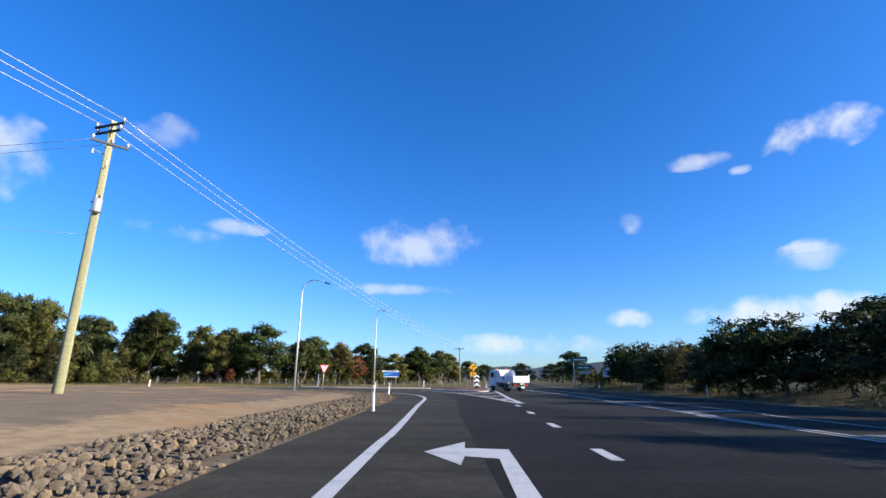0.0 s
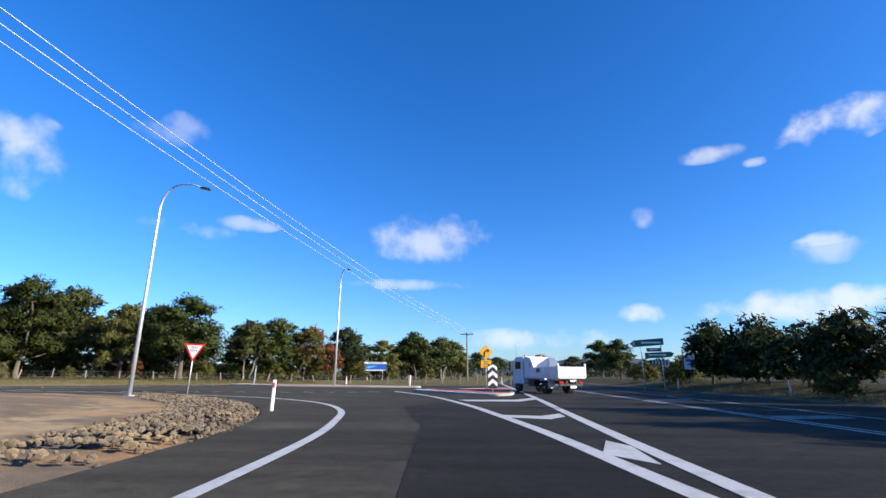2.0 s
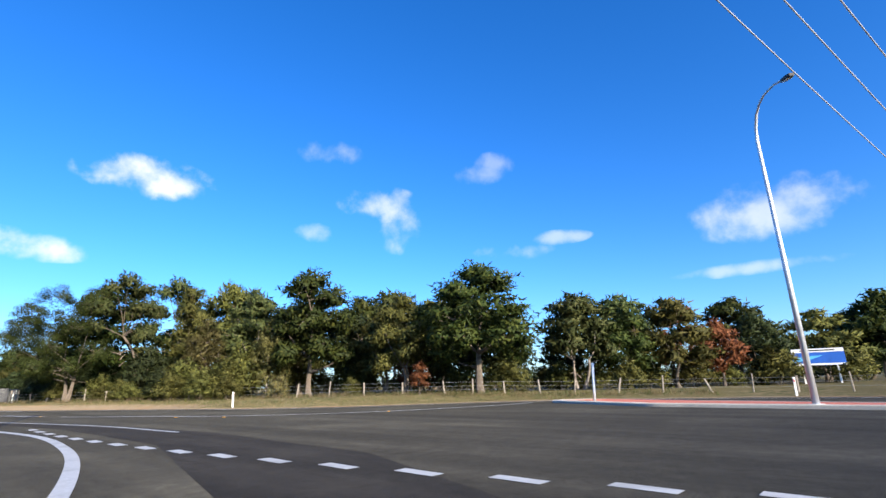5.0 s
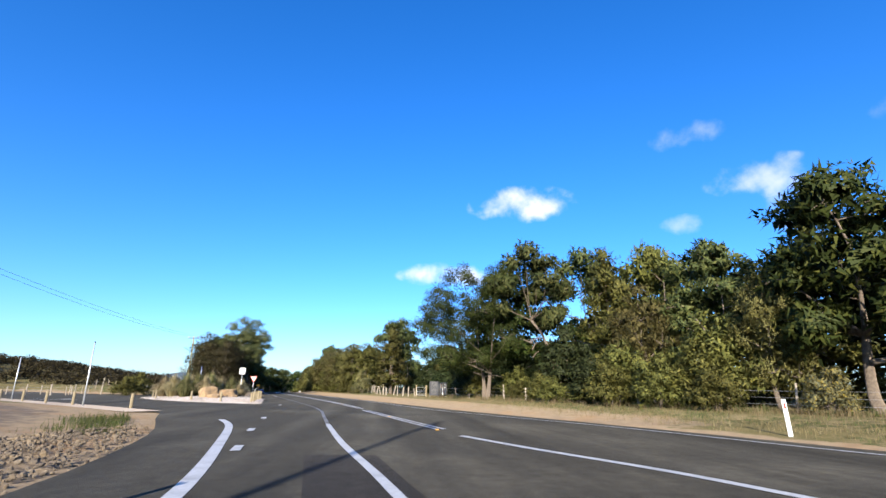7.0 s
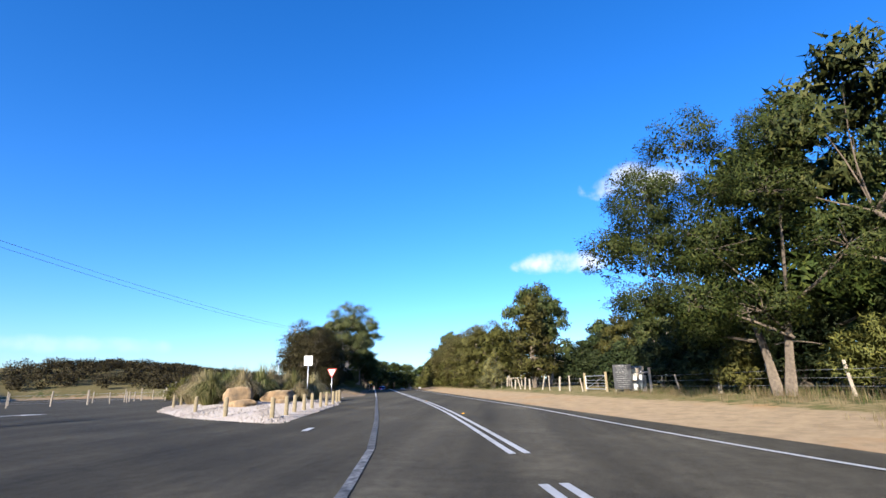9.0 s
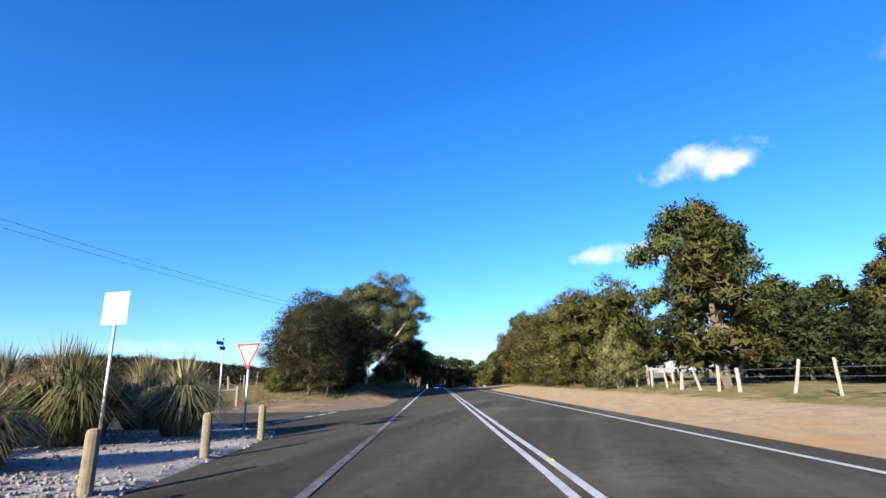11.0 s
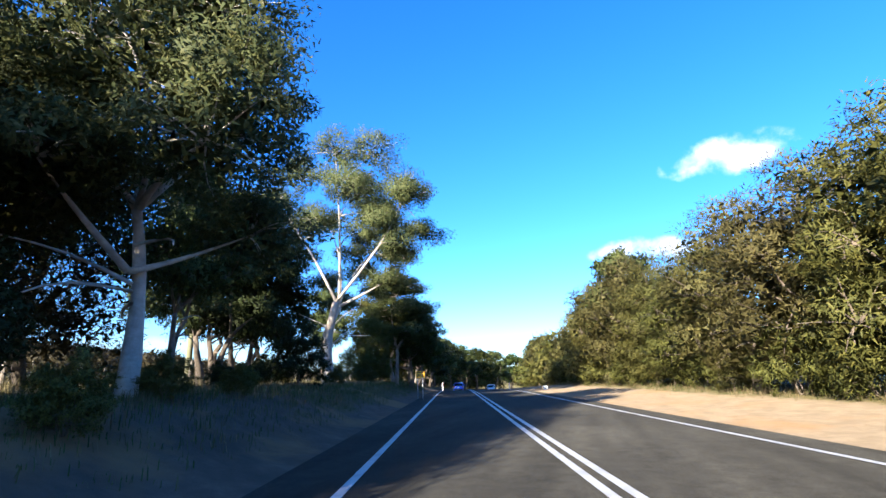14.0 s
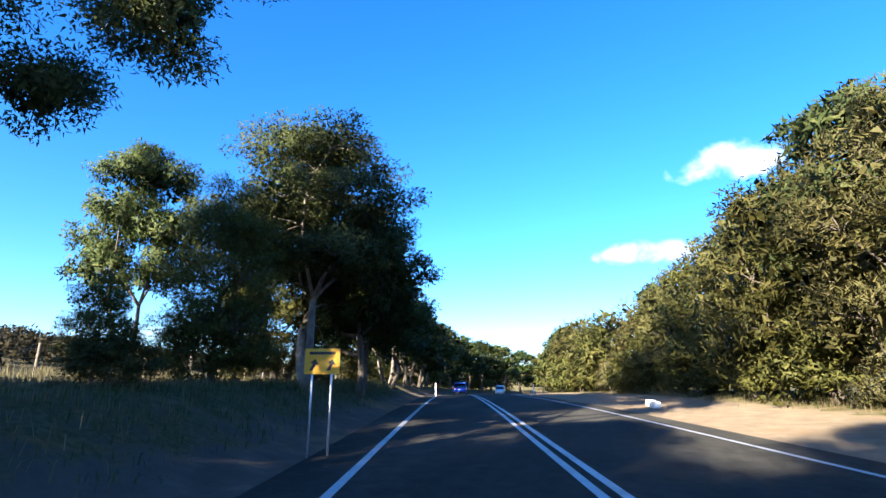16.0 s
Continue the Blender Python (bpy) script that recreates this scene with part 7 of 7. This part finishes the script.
def tipper_truck():
    """Tipper, nose towards +y."""
    t = thing("tipper_truck", "dusty white tipper truck with dropped side boards", "truck")
    part("chassis", Shape().box((-0.42, 0.2, 0.85), (0.14, 6.6, 0.24)).box((0.42, 0.2, 0.85), (0.14, 6.6, 0.24)).box((0, 1.3, 0.8), (0.9, 0.12, 0.2)).box((0, -2.2, 0.8), (0.9, 0.12, 0.2)), MAT["chassis"], t, "dirty steel chassis")
    cab = loft([[(-1.12, y, 0.65), (-1.14, y, 1.75), (-1.08, y, zt), (1.08, y, zt), (1.14, y, 1.75), (1.12, y, 0.65)] for y, zt in ((1.95, 2.75), (2.3, 2.86), (3.3, 2.84), (3.62, 2.62))] + [[(-1.10, 3.78, 0.65), (-1.12, 3.78, 1.7), (-1.02, 3.74, 1.74), (1.02, 3.74, 1.74), (1.12, 3.78, 1.7), (1.10, 3.78, 0.65)]])
    c = part("cab", cab, MAT["truck_white"], t, "white cab", bevel=0.04)
    R = Matrix.Rotation(radians(90), 4, "Z") @ Matrix.Rotation(radians(90), 4, "X")
    for x in (-1, 1):
        part("window", Shape().box((x * 1.125, 2.8, 2.15), (0.03, 0.85, 0.62)), MAT["glass"], c)
        part("step", Shape().box((x * 1.05, 2.9, 0.5), (0.25, 0.6, 0.12)), MAT["trim"], c)
        m = part("mirror", Shape().box((x * 1.42, 3.75, 2.25), (0.16, 0.1, 0.5)).box((x * 1.42, 3.75, 1.85), (0.16, 0.1, 0.24)), MAT["trim"], c, "black side mirror", bevel=0.02)
        part("arm", Shape().tube([(x * 1.1, 3.6, 2.55), (x * 1.42, 3.75, 2.55)], 0.02, 6), MAT["trim"], m)
        wheel(t, x * 0.98, 2.95, 0.46, 0.28)
        wheel(t, x * 0.95, -1.25, 0.46, 0.5)
        part("mudguard", Shape().box((x * 0.98, -1.25, 1.0), (0.55, 1.15, 0.06)).box((x * 0.98, -1.9, 0.72), (0.55, 0.04, 0.62)), MAT["galv"], t, "grey mudguard")
        part("tail_light", Shape().box((x * 0.85, -3.02, 0.85), (0.34, 0.06, 0.12)), MAT["tail"], t)
        part("tool_box", Shape().box((x * 0.85, 0.8, 0.75), (0.5, 0.9, 0.5)), MAT["trim"], t, bevel=0.02)
    part("windscreen", Shape().box((0, 3.7, 2.15), (1.9, 0.03, 0.75), Matrix.Rotation(radians(-10), 3, "X")), MAT["glass"], c)
    tray = part("tray", Shape().box((0, -0.75, 1.2), (2.4, 4.9, 0.14)), MAT["truck_white"], t, "steel tray floor", bevel=0.02)
    part("headboard", Shape().box((0, 1.66, 2.0), (2.4, 0.08, 1.7)), MAT["truck_white"], tray, "tall headboard", bevel=0.02)
    part("headboard", Shape().prism([(1.62, 1.2), (1.62, 2.85), (0.7, 2.72), (0.2, 1.95), (0.2, 1.2)], -1.2, -1.16, R), MAT["truck_white"], tray, "sloping front side panel", bevel=0.01)
    part("headboard", Shape().prism([(1.62, 1.2), (1.62, 2.85), (0.7, 2.72), (0.2, 1.95), (0.2, 1.2)], 1.16, 1.2, R), MAT["truck_white"], tray, "sloping front side panel", bevel=0.01)
    for x in (-1.19, 1.19):
        sb = part("side_board", Shape().box((x, -1.45, 1.62), (0.06, 3.4, 0.7)), MAT["truck_white"], tray, "scratched white side board", bevel=0.012)
        for y in (-3.0, -1.9, -0.8, 0.15):
            part("rib", Shape().box((x * 1.03, y, 1.62), (0.05, 0.09, 0.7)), MAT["truck_white"], sb)
        part("stain", Shape().box((x * 1.028, -0.55, 1.72), (0.004, 0.7, 0.3)), MAT["rust"], sb, "rust-stained patch")
    part("tailgate", Shape().box((0, -3.18, 1.62), (2.4, 0.06, 0.7)), MAT["truck_white"], tray, "tailgate", bevel=0.012)
    for x in (-1.18, 1.18):
        part("corner_post", Shape().box((x, -3.18, 1.72), (0.1, 0.1, 1.0)), MAT["truck_white"], tray)
    part("bumper", Shape().box((0, -3.0, 0.68), (2.0, 0.12, 0.14)), MAT["chassis"], t)
    part("number_plate", Shape().box((0.1, -3.07, 0.95), (0.4, 0.012, 0.14)), MAT["sign_white"], t)
    part("traffic_cone", Shape().lathe([(0.17, 0), (0.17, 0.03), (0.11, 0.04), (0.03, 0.5), (0.02, 0.51)], 12, (-1.16, 0.75, 1.98)), MAT["orange"], tray, "orange cone hung on the panel")
    part("beacon", Shape().lathe([(0.08, 0), (0.08, 0.12), (0.05, 0.17)], 10, (-0.8, 2.2, 2.86)), MAT["orange"], c, "amber beacon")
    part("beacon", Shape().lathe([(0.08, 0), (0.08, 0.12), (0.05, 0.17)], 10, (0.8, 2.2, 2.86)), MAT["orange"], c, "amber beacon")
    part("aerial", Shape().tube([(-1.0, 3.3, 2.8), (-1.02, 3.3, 3.9)], 0.008, 4), MAT["trim"], c)
    return t


truck = tipper_truck()
truck.matrix_basis = pose(9.1, 68.4, 0.012, 0, 0, 22)


# ---- grass on the verges ----
def verge_grass(name, zone, n, length, material, label, seed):
    rng = np.random.default_rng(seed)
    pts = []
    for _ in range(n):
        x, y = zone(rng)
        pts.append((x, y))
    d, ins = sdist(np.array(pts), ROAD)
    hz = heights(pts)
    places = [(x, y, z, rng.uniform(0.5, 1.3)) for (x, y), z, k, i in zip(pts, hz, d, ins) if not i and k > 0.9]
    ob = blades(name, places, 5, length, 0.35, 0.0065, MAT[material], None, rng, 1.0)
    return tagged(ob, label, "grass", kind="stuff")


def along(path, w):
    p = [np.array(q, float) for q in spline(path, 1.0)]

    def pick(rng):
        i = rng.integers(0, len(p) - 1)
        q = p[i] + (p[i + 1] - p[i]) * rng.random()
        d = p[i + 1] - p[i]
        d = np.array((-d[1], d[0])) / np.linalg.norm(d)
        q = q + d * rng.normal() * w
        return float(q[0]), float(q[1])

    return pick


verge_grass("dry_grass", along([(-18, 98.0), (-37, 90.5), (-43.5, 86.8), (-60, 79.8), (-78, 74.6), (-88, 72.4)], 1.0), 1900, 0.45, "grass_dry", "tufts of dry straw-coloured grass along the fence", 1)
verge_grass("green_grass", along([(-18, 98.6), (-37, 91.5), (-43.5, 88.0), (-60, 81.0), (-78, 75.6), (-88, 73.4)], 1.1), 1800, 0.42, "grass_green", "tufts of green grass along the fence", 2)
verge_grass("dry_grass", along([un(104, -90.8), un(120, -90.4), un(165, -90.6)], 0.8), 1500, 0.30, "grass_dry", "tufts of dry grass at the foot of the roadside trees", 3)
verge_grass("green_grass", along([un(92, -91.2), un(120, -90.8), un(165, -91.0)], 0.8), 1000, 0.40, "grass_green", "tufts of green grass at the foot of the roadside trees", 4)
verge_grass("dry_grass", along([un(96, -66.5), un(110, -68.0), un(130, -69.4), un(160, -70.6)], 1.3), 3000, 0.20, "grass_dry", "tufts of dry grass on the shaded bank", 5)
verge_grass("green_grass", along([un(100, -69.5), un(115, -70.6), un(140, -71.8), un(165, -72.6)], 1.1), 2200, 0.13, "grass_green", "short green grass on the shaded bank", 6)
verge_grass("green_grass", along([un(101, -72.2), un(115, -72.6), un(135, -72.8), un(160, -73.0)], 0.9), 2400, 0.16, "grass_green", "short green grass on the roadside bank", 14)
verge_grass("dry_grass", along([un(98, -71.0), un(115, -71.6), un(135, -71.8), un(160, -72.4)], 1.0), 2200, 0.22, "grass_dry", "dry grass on top of the roadside bank", 15)
verge_grass("dry_grass", along([un(95, -60), un(110, -62.5), un(150, -64)], 2.4), 2000, 0.55, "grass_dry", "tall dry paddock grass along the fence", 7)
verge_grass("dry_grass", along([(23, 20), (24, 50), (27, 90)], 1.0), 1300, 0.5, "grass_dry", "dry grass under the dark roadside trees", 8)
verge_grass("green_grass", along([(-46.0, 57.4), (-49.5, 56.6), (-53.0, 54.6)], 0.7), 500, 0.3, "grass_green", "weeds growing on the rubble mound", 9)
verge_grass("dry_grass", along([(-98, 30), (-106, 38), un(97, -56)], 2.0), 1500, 0.5, "grass_dry", "dry grass beside the access road", 11)

verge_grass("dry_grass", along([(-24, 93.5), (-34, 86.5), (-44, 80.6), (-58, 77.2), (-70, 74.6)], 1.3), 1900, 0.20, "grass_dry", "short dry grass on the verge", 12)
verge_grass("green_grass", along([(-24, 95.0), (-34, 88.0), (-44, 82.2), (-58, 78.4), (-70, 75.6)], 1.2), 900, 0.18, "grass_green", "short green weeds on the verge", 13)

# low shrubs along the fences and the bank
for kind, x, y, top in (("shrub", *un(112, -70.6), 1.9), ("shrub", *un(118.5, -70.2), 2.0), ("shrub", *un(127, -71.2), 1.9), ("shrub", *un(136, -71.2), 2.3), ("shrub", *un(134, -69.4), 2.6), ("shrub", *un(146, -72.2), 1.9), ("shrub", -64.5, 79.0, 1.9), ("shrub", -72.5, 77.0, 2.0), ("shrub", -84.0, 74.6, 1.6), ("shrub", *un(104, -90.6), 1.7), ("shrub", *un(113, -90.4), 2.0), ("shrub", *un(100.5, -66.0), 2.6), ("shrub", *un(92.5, -58.0), 3.0), ("shrub", -101.0, 33.0, 2.2), ("shrub", -112.0, 30.0, 3.0)):
    plant(kind, x, y, top, 1.3)


# ---- rubble beside the slip lane ----
def rubble():
    rng = random.Random(21)
    stones = []
    for k in range(8):
        me = rough_stone(1.0, 100 + k, 0.72, 1)
        me.materials.append(MAT["rock"])
        stones.append(me)
    edge = [np.array(q, float) for q in spline([(-3.45, -14)] + SLIP_EDGE[1:13], 0.5)]
    bed = thing("rubble_bank", "bank of broken grey-brown stone beside the slip lane", "rubble", kind="structure")
    spots = []
    for i in range(len(edge) - 1):
        q = edge[i]
        d = edge[i + 1] - q
        d = d / np.linalg.norm(d)
        left = np.array((-d[1], d[0]))
        x, y = q
        width = 3.2
        if x < -11:
            width = max(0.0, 3.2 - (-11 - x) * 0.42)
        if x < -36.5:
            width = 3.0 if x > -46 else max(0.0, 3.0 - (-46 - x) * 1.0)
        for _ in range(int(width * 19.0)):
            o = 0.03 + (width - 0.03) * rng.random() ** 0.9
            p = q + left * o + d * rng.uniform(0, 0.5)
            r = rng.uniform(0.05, 0.125) * (1.0 if o > 0.3 else 0.7)
            if x < -36.5:
                r *= 0.6
            spots.append((float(p[0]), float(p[1]), o / max(width, 0.1), r))
    hz = heights([s[:2] for s in spots])
    verts, faces = [], []
    near = 0
    order = sorted(range(len(spots)), key=lambda i: abs(spots[i][1] - 14.0) + abs(spots[i][0] + 4.0) * 1.5)
    chosen = set(order[:290])
    for i, ((x, y, o, r), z) in enumerate(zip(spots, hz)):
        mound = 0.12 * math.sin(math.pi * min(1.0, o * 1.15))
        m = pose(x, y, z + mound + r * rng.uniform(0.1, 0.45), rng.uniform(-30, 30), rng.uniform(-30, 30), rng.uniform(0, 360)) @ Matrix.Diagonal((r * rng.uniform(0.75, 1.4), r * rng.uniform(0.6, 1.1), r * rng.uniform(0.6, 1.1), 1))
        me = rng.choice(stones)
        if i in chosen:
            ob = new("stone", me)
            ob.parent = bed
            ob.matrix_basis = m
        else:
            n = len(verts)
            verts += [tuple(m @ v.co) for v in me.vertices]
            faces += [tuple(j + n for j in f.vertices) for f in me.polygons]
    s = Shape()
    s.v, s.f = verts, faces
    ob = part("stones", s, MAT["rock"], bed, "loose broken stones")
    ob["kind"] = "stuff"
    return bed


rubble()
